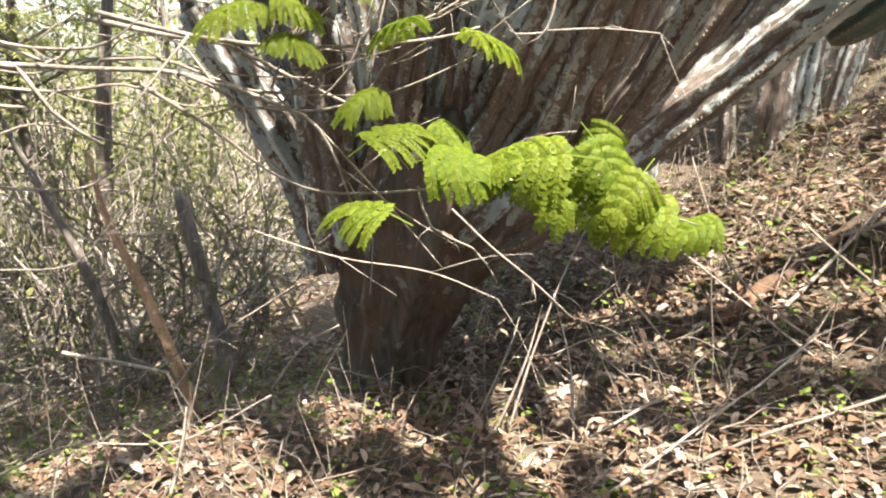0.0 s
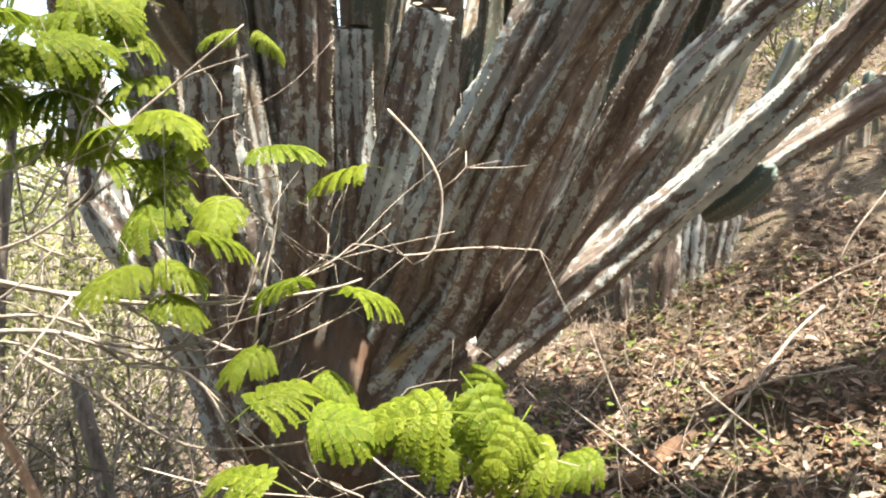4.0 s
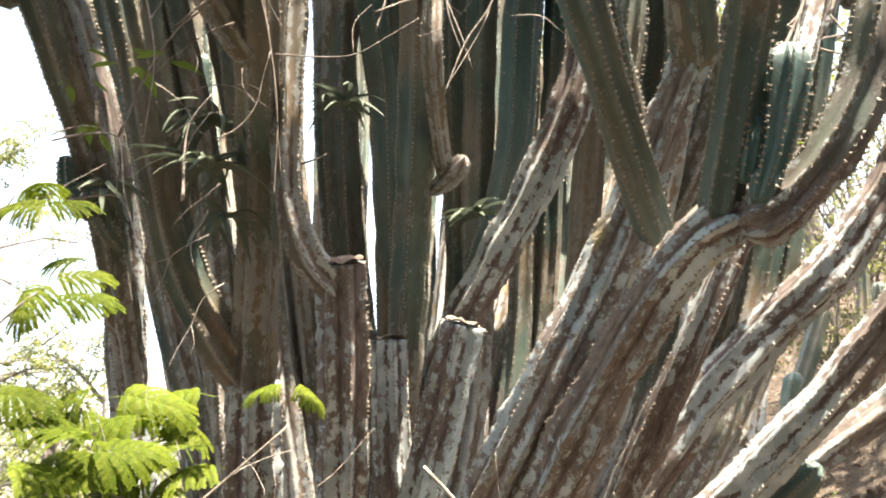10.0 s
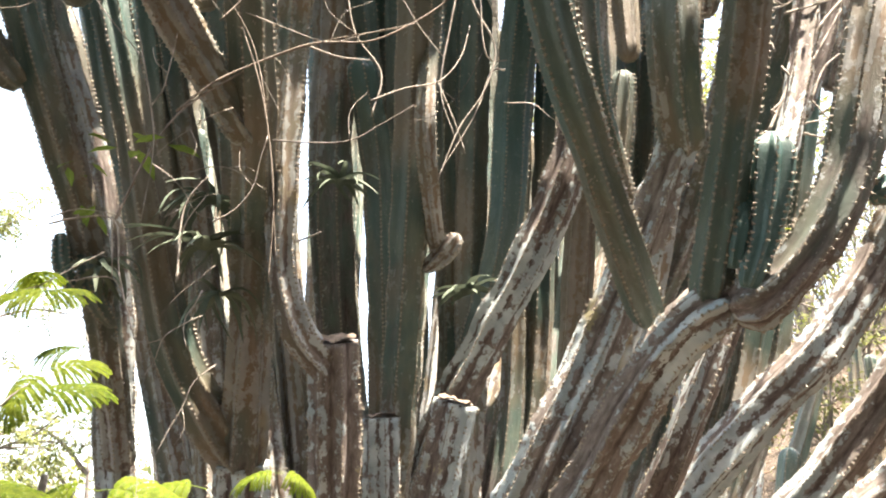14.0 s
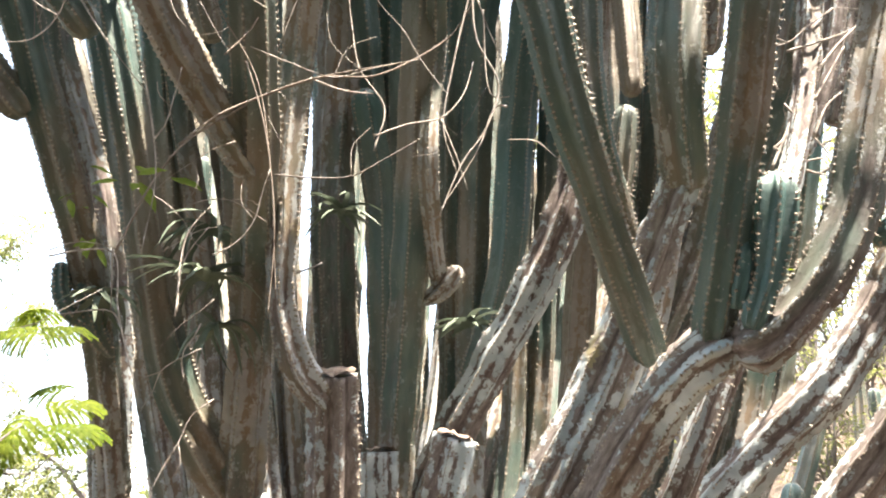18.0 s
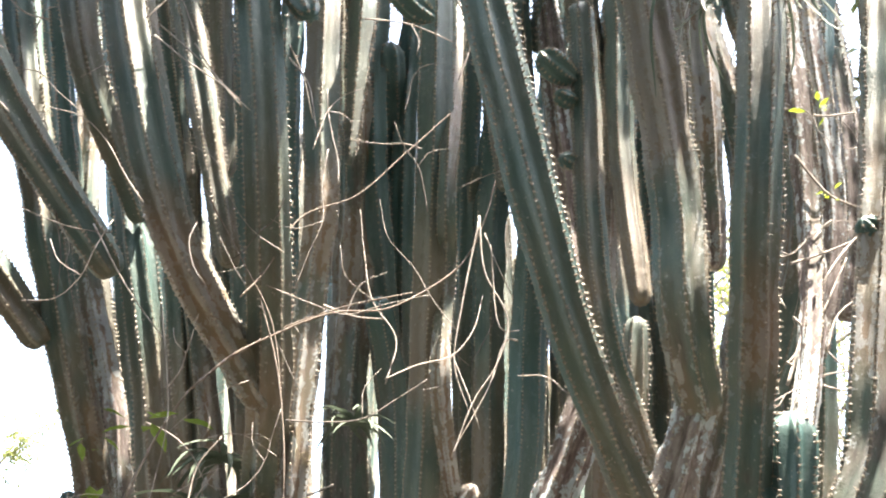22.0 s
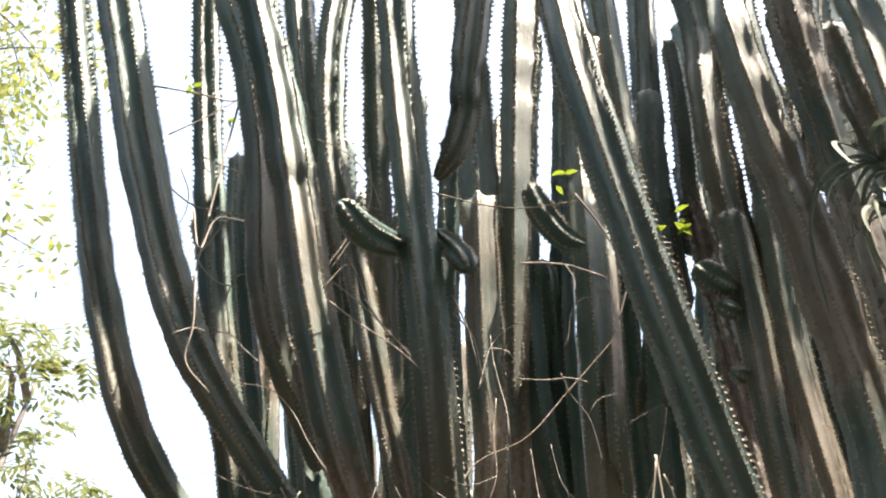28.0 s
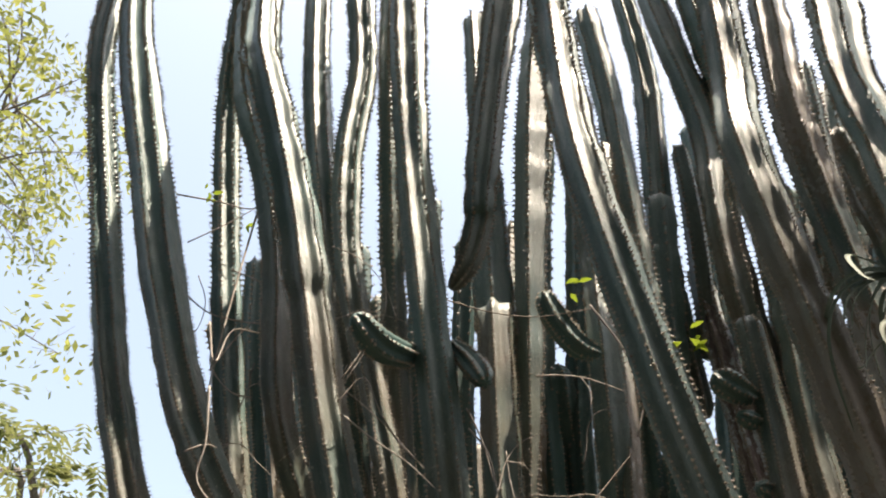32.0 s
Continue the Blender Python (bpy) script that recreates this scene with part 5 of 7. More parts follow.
leaf_at((0.332, 1.000, 1.239), 0.062)
leaf_at((-0.087, 0.900, 1.276), 0.075)
leaf_at((0.201, 1.000, 1.358), 0.050)
leaf_at((0.151, 0.970, 1.305), 0.077)
leaf_at((0.219, 0.930, 1.298), 0.074)
leaf_at((-0.429, 1.150, 2.039), 0.070, 15, 52)
leaf_at((-0.477, 1.200, 2.112), 0.062, 160, 48)
leaf_at((-0.370, 1.200, 1.847), 0.069)
leaf_at((-0.291, 1.200, 1.849), 0.083)
leaf_at((-0.207, 1.600, 1.933), 0.065, 190)
leaf_at((-0.131, 1.600, 1.923), 0.061, -12)
leaf_at((-0.326, 1.150, 1.785), 0.099)
leaf_at((-0.370, 1.150, 1.740), 0.107)
leaf_at((-0.405, 1.100, 1.794), 0.094)
leaf_at((-0.289, 1.100, 1.688), 0.087)
leaf_at((-0.216, 1.150, 1.656), 0.091)
leaf_at((-0.221, 1.100, 1.594), 0.095)
leaf_at((-0.263, 1.200, 1.774), 0.078)
leaf_at((-0.062, 1.100, 1.665), 0.077)
leaf_at((0.031, 1.100, 1.631), 0.077)
leaf_at((-0.136, 1.050, 1.587), 0.065)
leaf_at((-0.136, 1.000, 1.547), 0.072)
leaf_at((-0.412, 1.200, 1.676), 0.094)
leaf_at((-0.428, 1.100, 1.748), 0.078)
leaf_at((-0.260, 1.120, 1.647), 0.088)
leaf_at((-0.363, 1.200, 1.691), 0.094)
leaf_at((-0.436, 1.200, 1.866), 0.077)
leaf_at((-0.203, 1.150, 1.702), 0.075)
leaf_at((-0.216, 1.100, 1.713), 0.080)
leaf_at((-0.309, 1.200, 1.741), 0.078)
leaf_at((-0.441, 1.171, 2.082), 0.062, 10, 55)
leaf_at((-0.489, 1.134, 2.041), 0.066, 250, 50)
leaf_at((-0.477, 1.192, 2.209), 0.062, 20, 45)
leaf_at((-0.519, 1.148, 2.192), 0.066, 190, 50)
leaf_at((-0.518, 1.188, 2.235), 0.070, 120, 20)
leaf_at((-0.451, 1.076, 1.853), 0.066, 20, 30)
leaf_at((-0.435, 1.169, 1.889), 0.072, 170, 42)
leaf_at((-0.359, 1.123, 1.847), 0.078, 200, 22)
leaf_at((-0.322, 1.162, 1.883), 0.084, 340, 50)
leaf_at((-0.283, 1.175, 1.825), 0.066, 140, 30)
leaf_at((-0.382, 1.086, 1.797), 0.072, 15, 42)
leaf_at((-0.430, 1.041, 1.785), 0.078, 20, 22)
leaf_at((-0.319, 1.138, 1.778), 0.084, 170, 50)
leaf_at((-0.284, 1.209, 1.893), 0.066, 200, 30)
leaf_at((-0.477, 1.069, 1.888), 0.072, 340, 42)
leaf_at((-0.391, 1.026, 1.831), 0.078, 140, 22)
leaf_at((-0.330, 1.079, 1.807), 0.084, 15, 50)
sapling_branch([(-0.615, 1.050, 1.455, 0.0039), (-0.477, 1.050, 1.448, 0.0035), (-0.354, 1.050, 1.441, 0.0032), (-0.282, 1.050, 1.426, 0.0028), (-0.223, 1.050, 1.423, 0.0024), (-0.142, 1.050, 1.426, 0.0020)])
sapling_branch([(-0.373, 1.000, 1.428, 0.0025), (-0.272, 1.000, 1.365, 0.0023), (-0.232, 1.000, 1.323, 0.0021), (-0.161, 1.000, 1.301, 0.0019), (-0.017, 1.000, 1.297, 0.0017), (0.062, 1.000, 1.310, 0.0015), (0.126, 1.000, 1.308, 0.0013)])
sapling_branch([(-0.268, 1.000, 1.428, 0.0031), (-0.213, 1.000, 1.407, 0.0028), (-0.165, 1.000, 1.379, 0.0024), (-0.139, 1.000, 1.323, 0.0021), (-0.118, 1.000, 1.286, 0.0017), (-0.097, 1.000, 1.257, 0.0013)])
sapling_branch([(-0.247, 1.020, 1.399, 0.0019), (-0.161, 1.020, 1.392, 0.0017), (-0.103, 1.020, 1.406, 0.0015), (-0.031, 1.020, 1.431, 0.0013), (0.018, 1.020, 1.448, 0.0011), (0.054, 1.020, 1.469, 0.0010)])
sapling_branch([(-0.157, 1.000, 1.407, 0.0016), (-0.128, 1.000, 1.441, 0.0014), (-0.099, 1.000, 1.488, 0.0011), (-0.081, 1.000, 1.541, 0.0009)])
sapling_branch([(-0.610, 1.050, 1.490, 0.0026), (-0.526, 1.050, 1.469, 0.0023), (-0.438, 1.050, 1.476, 0.0020), (-0.384, 1.050, 1.511, 0.0016), (-0.345, 1.050, 1.552, 0.0013)])
sapling_branch([(-0.641, 1.100, 1.425, 0.0028), (-0.527, 1.100, 1.410, 0.0024), (-0.425, 1.100, 1.425, 0.0021), (-0.351, 1.100, 1.395, 0.0017), (-0.281, 1.100, 1.399, 0.0014)])
sapling_branch([(-0.652, 1.100, 1.341, 0.0021), (-0.563, 1.100, 1.364, 0.0017), (-0.471, 1.100, 1.357, 0.0014), (-0.410, 1.100, 1.333, 0.0011)])
sapling_branch([(0.059, 0.950, 1.317, 0.0015), (0.120, 0.950, 1.315, 0.0013), (0.188, 0.950, 1.322, 0.0011), (0.245, 0.950, 1.281, 0.0009), (0.315, 0.950, 1.260, 0.0007)])
sapling_branch([(-0.344, 1.300, 1.190, 0.0017), (-0.175, 1.300, 1.136, 0.0015), (-0.023, 1.300, 1.112, 0.0013), (0.093, 1.300, 1.062, 0.0010)])
sapling_branch([(0.015, 1.300, 1.218, 0.0021), (0.082, 1.300, 1.151, 0.0018), (0.150, 1.300, 1.092, 0.0014), (0.219, 1.300, 1.031, 0.0010)])
sapling_branch([(-0.212, 1.000, 1.424, 0.0013), (-0.196, 1.000, 1.468, 0.0011), (-0.216, 1.000, 1.502, 0.0009), (-0.242, 1.000, 1.515, 0.0007)])
sapling_branch([(-0.101, 1.000, 1.407, 0.0013), (-0.072, 1.000, 1.448, 0.0010), (-0.058, 1.000, 1.482, 0.0007)])
sapling_branch([(-0.132, 1.000, 1.301, 0.0013), (-0.103, 1.000, 1.323, 0.0010), (-0.067, 1.000, 1.351, 0.0008)])
sapling_branch([(-0.651, 1.100, 1.286, 0.0025), (-0.549, 1.100, 1.278, 0.0021), (-0.493, 1.100, 1.286, 0.0018), (-0.424, 1.100, 1.349, 0.0014), (-0.374, 1.100, 1.395, 0.0010)])
sapling_branch([(-0.658, 1.150, 1.448, 0.0022), (-0.580, 1.150, 1.436, 0.0019), (-0.491, 1.150, 1.449, 0.0016), (-0.435, 1.150, 1.448, 0.0013), (-0.365, 1.150, 1.416, 0.0011)])
sapling_branch([(-0.332, 1.050, 1.437, 0.0026), (-0.289, 1.050, 1.419, 0.0024), (-0.261, 1.050, 1.398, 0.0021), (-0.209, 1.050, 1.401, 0.0019), (-0.164, 1.050, 1.441, 0.0016), (-0.119, 1.050, 1.455, 0.0013)])
sapling_branch([(-0.261, 1.050, 1.398, 0.0020), (-0.256, 1.050, 1.361, 0.0018), (-0.228, 1.050, 1.324, 0.0015), (-0.184, 1.050, 1.293, 0.0013), (-0.171, 1.050, 1.224, 0.0011), (-0.161, 1.050, 1.185, 0.0008)])
sapling_branch([(-0.659, 1.100, 1.164, 0.0015), (-0.537, 1.100, 1.172, 0.0012), (-0.484, 1.100, 1.213, 0.0010), (-0.439, 1.100, 1.270, 0.0007)])
sapling_branch([(-0.547, 1.150, 1.440, 0.0014), (-0.511, 1.150, 1.479, 0.0012), (-0.500, 1.150, 1.517, 0.0009), (-0.472, 1.150, 1.562, 0.0007)])
sapling_branch([(-0.512, 1.200, 1.449, 0.0015), (-0.458, 1.200, 1.488, 0.0012), (-0.400, 1.200, 1.496, 0.0010), (-0.356, 1.200, 1.528, 0.0007)])
sapling_branch([(-0.032, 1.000, 1.301, 0.0019), (-0.010, 1.000, 1.257, 0.0016), (0.034, 1.000, 1.212, 0.0013), (0.071, 1.000, 1.174, 0.0010)])
sapling_branch([(-0.481, 1.300, 0.886, 0.0018), (-0.395, 1.300, 0.990, 0.0015), (-0.304, 1.300, 1.052, 0.0012), (-0.214, 1.300, 1.112, 0.0009)])
sapling_branch([(-0.365, 1.150, 1.416, 0.0014), (-0.394, 1.150, 1.361, 0.0012), (-0.423, 1.150, 1.303, 0.0010), (-0.475, 1.150, 1.270, 0.0007)])
sapling_branch([(-0.471, 1.100, 1.511, 0.0041), (-0.368, 1.100, 1.494, 0.0037), (-0.294, 1.100, 1.478, 0.0032), (-0.196, 1.100, 1.434, 0.0026), (-0.128, 1.100, 1.399, 0.0021)])
sapling_branch([(-0.471, 1.100, 1.541, 0.0028), (-0.398, 1.100, 1.568, 0.0026), (-0.323, 1.100, 1.611, 0.0024), (-0.270, 1.100, 1.703, 0.0021), (-0.192, 1.100, 1.772, 0.0019), (-0.128, 1.100, 1.823, 0.0017), (-0.104, 1.100, 1.847, 0.0015)])
sapling_branch([(0.104, 1.470, 1.777, 0.0039), (0.165, 1.470, 1.706, 0.0034), (0.206, 1.470, 1.629, 0.0029), (0.185, 1.470, 1.511, 0.0024), (0.146, 1.470, 1.487, 0.0019)])
sapling_branch([(0.185, 1.470, 1.511, 0.0024), (0.278, 1.470, 1.514, 0.0018), (0.389, 1.470, 1.507, 0.0012)])
sapling_branch([(0.206, 1.470, 1.629, 0.0020), (0.246, 1.470, 1.665, 0.0016), (0.250, 1.470, 1.698, 0.0012)])
sapling_branch([(-0.155, 1.100, 1.655, 0.0018), (-0.101, 1.100, 1.601, 0.0013), (-0.023, 1.100, 1.533, 0.0009)])
sapling_branch([(-0.111, 1.100, 1.475, 0.0021), (-0.086, 1.100, 1.537, 0.0019), (-0.062, 1.100, 1.591, 0.0016), (-0.061, 1.100, 1.639, 0.0014), (-0.062, 1.100, 1.663, 0.0011)])
sapling_branch([(-0.088, 1.100, 1.474, 0.0018), (-0.016, 1.100, 1.509, 0.0016), (0.009, 1.100, 1.548, 0.0013), (0.026, 1.100, 1.595, 0.0011), (0.031, 1.100, 1.627, 0.0009)])
sapling_branch([(-0.270, 1.100, 1.703, 0.0018), (-0.308, 1.100, 1.744, 0.0015), (-0.353, 1.100, 1.761, 0.0013), (-0.413, 1.100, 1.787, 0.0011)])
sapling_branch([(-0.339, 1.150, 1.608, 0.0018), (-0.284, 1.150, 1.639, 0.0016), (-0.228, 1.150, 1.636, 0.0014), (-0.204, 1.150, 1.652, 0.0011)])
sapling_branch([(-0.398, 1.100, 1.568, 0.0017), (-0.413, 1.100, 1.677, 0.0014), (-0.428, 1.100, 1.740, 0.0011)])
sapling_branch([(-0.486, 1.150, 1.647, 0.0022), (-0.401, 1.150, 1.676, 0.0018), (-0.346, 1.150, 1.789, 0.0015), (-0.306, 1.150, 1.838, 0.0011)])
sapling_branch([(-0.502, 1.200, 1.988, 0.0015), (-0.461, 1.200, 2.032, 0.0012), (-0.436, 1.200, 2.058, 0.0009)])
sapling_branch([(-0.442, 1.050, 1.517, 0.0036), (-0.329, 1.050, 1.493, 0.0032), (-0.207, 1.050, 1.478, 0.0028), (-0.082, 1.050, 1.478, 0.0023), (0.016, 1.050, 1.488, 0.0019), (0.047, 1.050, 1.499, 0.0014)])
sapling_branch([(-0.098, 1.050, 1.416, 0.0020), (-0.078, 1.050, 1.497, 0.0016), (-0.065, 1.050, 1.564, 0.0012), (-0.056, 1.050, 1.632, 0.0008)])
sapling_branch([(-0.078, 1.050, 1.482, 0.0017), (-0.029, 1.050, 1.506, 0.0015), (0.010, 1.050, 1.526, 0.0013), (0.049, 1.050, 1.547, 0.0011), (0.087, 1.050, 1.534, 0.0008)])
sapling_branch([(-0.010, 1.050, 1.512, 0.0014), (-0.002, 1.050, 1.538, 0.0010), (0.004, 1.050, 1.561, 0.0007)])
sapling_branch([(-0.155, 1.100, 1.657, 0.0014), (-0.101, 1.100, 1.601, 0.0012), (-0.047, 1.100, 1.551, 0.0010), (-0.016, 1.100, 1.521, 0.0007)])
sapling_branch([(-0.463, 1.100, 1.458, 0.0028), (-0.376, 1.100, 1.456, 0.0023), (-0.309, 1.100, 1.433, 0.0019), (-0.220, 1.100, 1.405, 0.0014)])
sapling_branch([(-0.464, 1.100, 1.571, 0.0021), (-0.398, 1.100, 1.599, 0.0018), (-0.361, 1.100, 1.644, 0.0016), (-0.331, 1.100, 1.674, 0.0013), (-0.254, 1.100, 1.702, 0.0011)])
sapling_branch([(-0.331, 1.100, 1.674, 0.0018), (-0.323, 1.100, 1.721, 0.0015), (-0.300, 1.100, 1.759, 0.0012), (-0.280, 1.100, 1.799, 0.0009)])
sapling_branch([(-0.211, 1.150, 1.685, 0.0019), (-0.162, 1.150, 1.700, 0.0016), (-0.146, 1.150, 1.725, 0.0012), (-0.121, 1.150, 1.732, 0.0009)])
sapling_branch([(-0.218, 1.100, 1.559, 0.0014), (-0.187, 1.100, 1.542, 0.0012), (-0.196, 1.100, 1.496, 0.0009), (-0.234, 1.100, 1.451, 0.0007)])
sapling_branch([(-0.219, 1.100, 1.470, 0.0014), (-0.188, 1.100, 1.526, 0.0011), (-0.195, 1.100, 1.558, 0.0007)])

sapling_branch([(-0.68, 1.12, 1.9, 0.0035), (-0.62, 1.15, 2.171, 0.003), (-0.518, 1.190, 2.231, 0.002)])
sapling_branch([(-0.70, 1.10, 1.8, 0.0035), (-0.60, 1.12, 1.93, 0.003), (-0.491, 1.129, 2.057, 0.002), (-0.441, 1.169, 2.091, 0.0014)])
sapling_branch([(-0.9, 1.15, -0.1, 0.02), (-0.92, 1.12, 0.6, 0.017), (-0.85, 1.08, 1.2, 0.013), (-0.78, 1.05, 1.47, 0.010), (-0.7, 1.1, 1.8, 0.006), (-0.62, 1.15, 2.1, 0.003)])
sapling_branch([(-0.78, 1.05, 1.45, 0.008), (-0.66, 1.05, 1.45, 0.006), (-0.55, 1.05, 1.45, 0.005)])
sapling_branch([(-0.82, 1.07, 1.35, 0.008), (-0.68, 1.1, 1.5, 0.006), (-0.5, 1.1, 1.6, 0.005)])


# ---- dry twigs and vines caught in the cactus ----
def twig(points, mat):
    v, f = tube(points, 6, 0.02)
    if mat is VINE:
        return tagged(link("vine", v, f, mat, smooth=True), "thin leafless brown vine strung between cactus stems", "vine", "vines in the cactus")
    return tagged(link("dry_twig", v, f, mat, smooth=True), "bare pale grey twig caught among stems and brush", "twig", "dry twigs")


twig([(-0.566, 1.660, 2.538, 0.0032), (-0.536, 1.673, 2.645, 0.0031), (-0.514, 1.686, 2.719, 0.0030), (-0.447, 1.699, 2.845, 0.0028), (-0.345, 1.711, 2.937, 0.0027), (-0.251, 1.724, 3.008, 0.0025), (-0.093, 1.737, 3.080, 0.0023), (0.104, 1.750, 3.134, 0.0021)], VINE)
twig([(-0.432, 1.600, 2.788, 0.0034), (-0.352, 1.619, 2.880, 0.0033), (-0.262, 1.638, 2.944, 0.0032), (-0.110, 1.656, 3.020, 0.0031), (0.024, 1.675, 3.039, 0.0029), (0.131, 1.694, 3.103, 0.0028), (0.247, 1.712, 3.208, 0.0026), (0.323, 1.731, 3.370, 0.0025), (0.370, 1.750, 3.536, 0.0024)], VINE)
twig([(-0.332, 1.550, 3.010, 0.0027), (-0.282, 1.580, 3.104, 0.0026), (-0.202, 1.610, 3.298, 0.0025), (-0.059, 1.640, 3.391, 0.0023), (0.088, 1.670, 3.577, 0.0021), (0.234, 1.700, 3.769, 0.0019)], VINE)
twig([(-0.462, 1.550, 3.346, 0.0021), (-0.338, 1.562, 3.119, 0.0018), (-0.255, 1.575, 2.959, 0.0015), (-0.212, 1.588, 2.722, 0.0012), (-0.186, 1.600, 2.410, 0.0009)], VINE)
twig([(-0.279, 1.550, 2.994, 0.0022), (-0.235, 1.562, 2.849, 0.0020), (-0.211, 1.575, 2.723, 0.0017), (-0.195, 1.588, 2.557, 0.0014), (-0.202, 1.600, 2.358, 0.0011)], VINE)
twig([(-0.689, 1.600, 2.504, 0.0026), (-0.619, 1.600, 2.519, 0.0023), (-0.551, 1.600, 2.514, 0.0021), (-0.525, 1.600, 2.381, 0.0018), (-0.490, 1.600, 2.266, 0.0016), (-0.462, 1.600, 2.192, 0.0013)], TWIG)
twig([(-0.539, 1.600, 3.017, 0.0023), (-0.494, 1.600, 2.817, 0.0019), (-0.477, 1.600, 2.699, 0.0016), (-0.490, 1.600, 2.508, 0.0012)], TWIG)
twig([(-0.691, 1.600, 2.518, 0.0017), (-0.633, 1.600, 2.539, 0.0013), (-0.546, 1.600, 2.525, 0.0009)], TWIG)
twig([(-0.501, 2.000, 2.496, 0.0031), (-0.505, 2.000, 2.627, 0.0027), (-0.490, 2.000, 2.729, 0.0023), (-0.434, 2.000, 2.809, 0.0018)], TWIG)
twig([(-0.240, 2.420, 2.753, 0.0051), (-0.197, 2.420, 2.767, 0.0040), (-0.145, 2.420, 2.791, 0.0029)], TWIG)
twig([(-0.219, 2.300, 2.586, 0.0036), (-0.177, 2.300, 2.485, 0.0028), (-0.134, 2.300, 2.386, 0.0020)], TWIG)
twig([(-0.202, 2.300, 2.586, 0.0036), (-0.185, 2.300, 2.467, 0.0028), (-0.175, 2.300, 2.431, 0.0020)], TWIG)
twig([(0.031, 1.500, 2.762, 0.0022), (0.110, 1.525, 2.809, 0.0020), (0.192, 1.550, 2.843, 0.0018), (0.251, 1.575, 2.924, 0.0016), (0.285, 1.600, 3.040, 0.0013)], TWIG)
twig([(0.367, 1.600, 2.907, 0.0029), (0.339, 1.600, 2.911, 0.0026), (0.292, 1.600, 2.798, 0.0022), (0.249, 1.600, 2.720, 0.0018), (0.193, 1.600, 2.629, 0.0015)], TWIG)
twig([(0.196, 1.600, 2.873, 0.0024), (0.236, 1.600, 2.750, 0.0018), (0.255, 1.600, 2.675, 0.0013)], TWIG)
twig([(0.286, 1.570, 3.273, 0.0037), (0.292, 1.576, 3.093, 0.0032), (0.343, 1.582, 2.960, 0.0028), (0.306, 1.588, 2.835, 0.0024), (0.246, 1.594, 2.747, 0.0021), (0.186, 1.600, 2.608, 0.0017)], TWIG)
twig([(0.285, 1.570, 3.254, 0.0031), (0.229, 1.580, 3.010, 0.0025), (0.201, 1.590, 2.837, 0.0020), (0.231, 1.600, 2.721, 0.0015)], TWIG)
twig([(0.298, 1.570, 3.216, 0.0026), (0.325, 1.585, 3.135, 0.0020), (0.365, 1.600, 3.029, 0.0014)], TWIG)
twig([(0.312, 1.570, 3.179, 0.0026), (0.326, 1.585, 2.929, 0.0019), (0.373, 1.600, 2.937, 0.0014)], TWIG)
twig([(-0.545, 1.500, 3.855, 0.0034), (-0.464, 1.500, 3.718, 0.0026), (-0.357, 1.500, 3.599, 0.0018)], TWIG)
twig([(-0.246, 1.400, 3.752, 0.0032), (-0.207, 1.450, 3.673, 0.0025), (-0.179, 1.500, 3.560, 0.0018)], TWIG)
twig([(-0.158, 1.900, 3.177, 0.0035), (-0.064, 1.900, 3.138, 0.0027), (0.028, 1.900, 3.128, 0.0019)], TWIG)
twig([(-0.712, 1.500, 3.196, 0.0024), (-0.598, 1.500, 3.013, 0.0018), (-0.492, 1.500, 2.874, 0.0012)], TWIG)
twig([(-1.026, 1.150, 3.967, 0.0039), (-0.970, 1.167, 3.801, 0.0032), (-0.955, 1.183, 3.957, 0.0027), (-0.877, 1.200, 3.951, 0.0022)], TWIG)
twig([(-0.948, 1.150, 3.689, 0.0036), (-0.911, 1.167, 3.496, 0.0029), (-0.912, 1.183, 3.397, 0.0023), (-0.829, 1.200, 3.301, 0.0018)], TWIG)
twig([(-0.953, 1.150, 3.462, 0.0029), (-0.915, 1.175, 3.501, 0.0023), (-0.894, 1.200, 3.509, 0.0016)], TWIG)
twig([(-0.401, 1.500, 4.400, 0.0028), (-0.179, 1.533, 4.312, 0.0023), (-0.021, 1.567, 4.304, 0.0019), (0.183, 1.600, 4.356, 0.0016)], VINE)
twig([(0.156, 1.300, 4.044, 0.0042), (0.225, 1.300, 3.860, 0.0034), (0.262, 1.300, 3.671, 0.0026), (0.222, 1.300, 3.521, 0.0020)], DARKTWIG)
twig([(-0.223, 1.300, 3.592, 0.0032), (-0.172, 1.300, 3.508, 0.0024), (-0.142, 1.300, 3.352, 0.0016)], TWIG)
twig([(-0.732, 1.600, 4.077, 0.0033), (-0.575, 1.600, 3.913, 0.0024), (-0.384, 1.600, 3.667, 0.0016)], TWIG)
twig([(-0.596, 1.250, 3.771, 0.0027), (-0.555, 1.250, 3.867, 0.0022), (-0.529, 1.250, 3.968, 0.0016)], TWIG)
twig([(-0.596, 1.250, 3.680, 0.0026), (-0.532, 1.250, 3.770, 0.0021), (-0.466, 1.250, 3.634, 0.0014)], TWIG)
twig([(1.257, 2.000, 2.947, 0.0060), (1.396, 2.000, 3.186, 0.0056), (1.523, 2.000, 3.360, 0.0050), (1.695, 2.000, 3.525, 0.0045), (1.862, 2.000, 3.650, 0.0038)], TWIG)
twig([(1.570, 2.000, 4.110, 0.0060), (1.679, 2.000, 4.054, 0.0046), (1.844, 2.000, 4.072, 0.0033)], TWIG)
twig([(1.390, 2.000, 3.383, 0.0052), (1.523, 2.000, 3.429, 0.0041), (1.639, 2.000, 3.476, 0.0029)], TWIG)
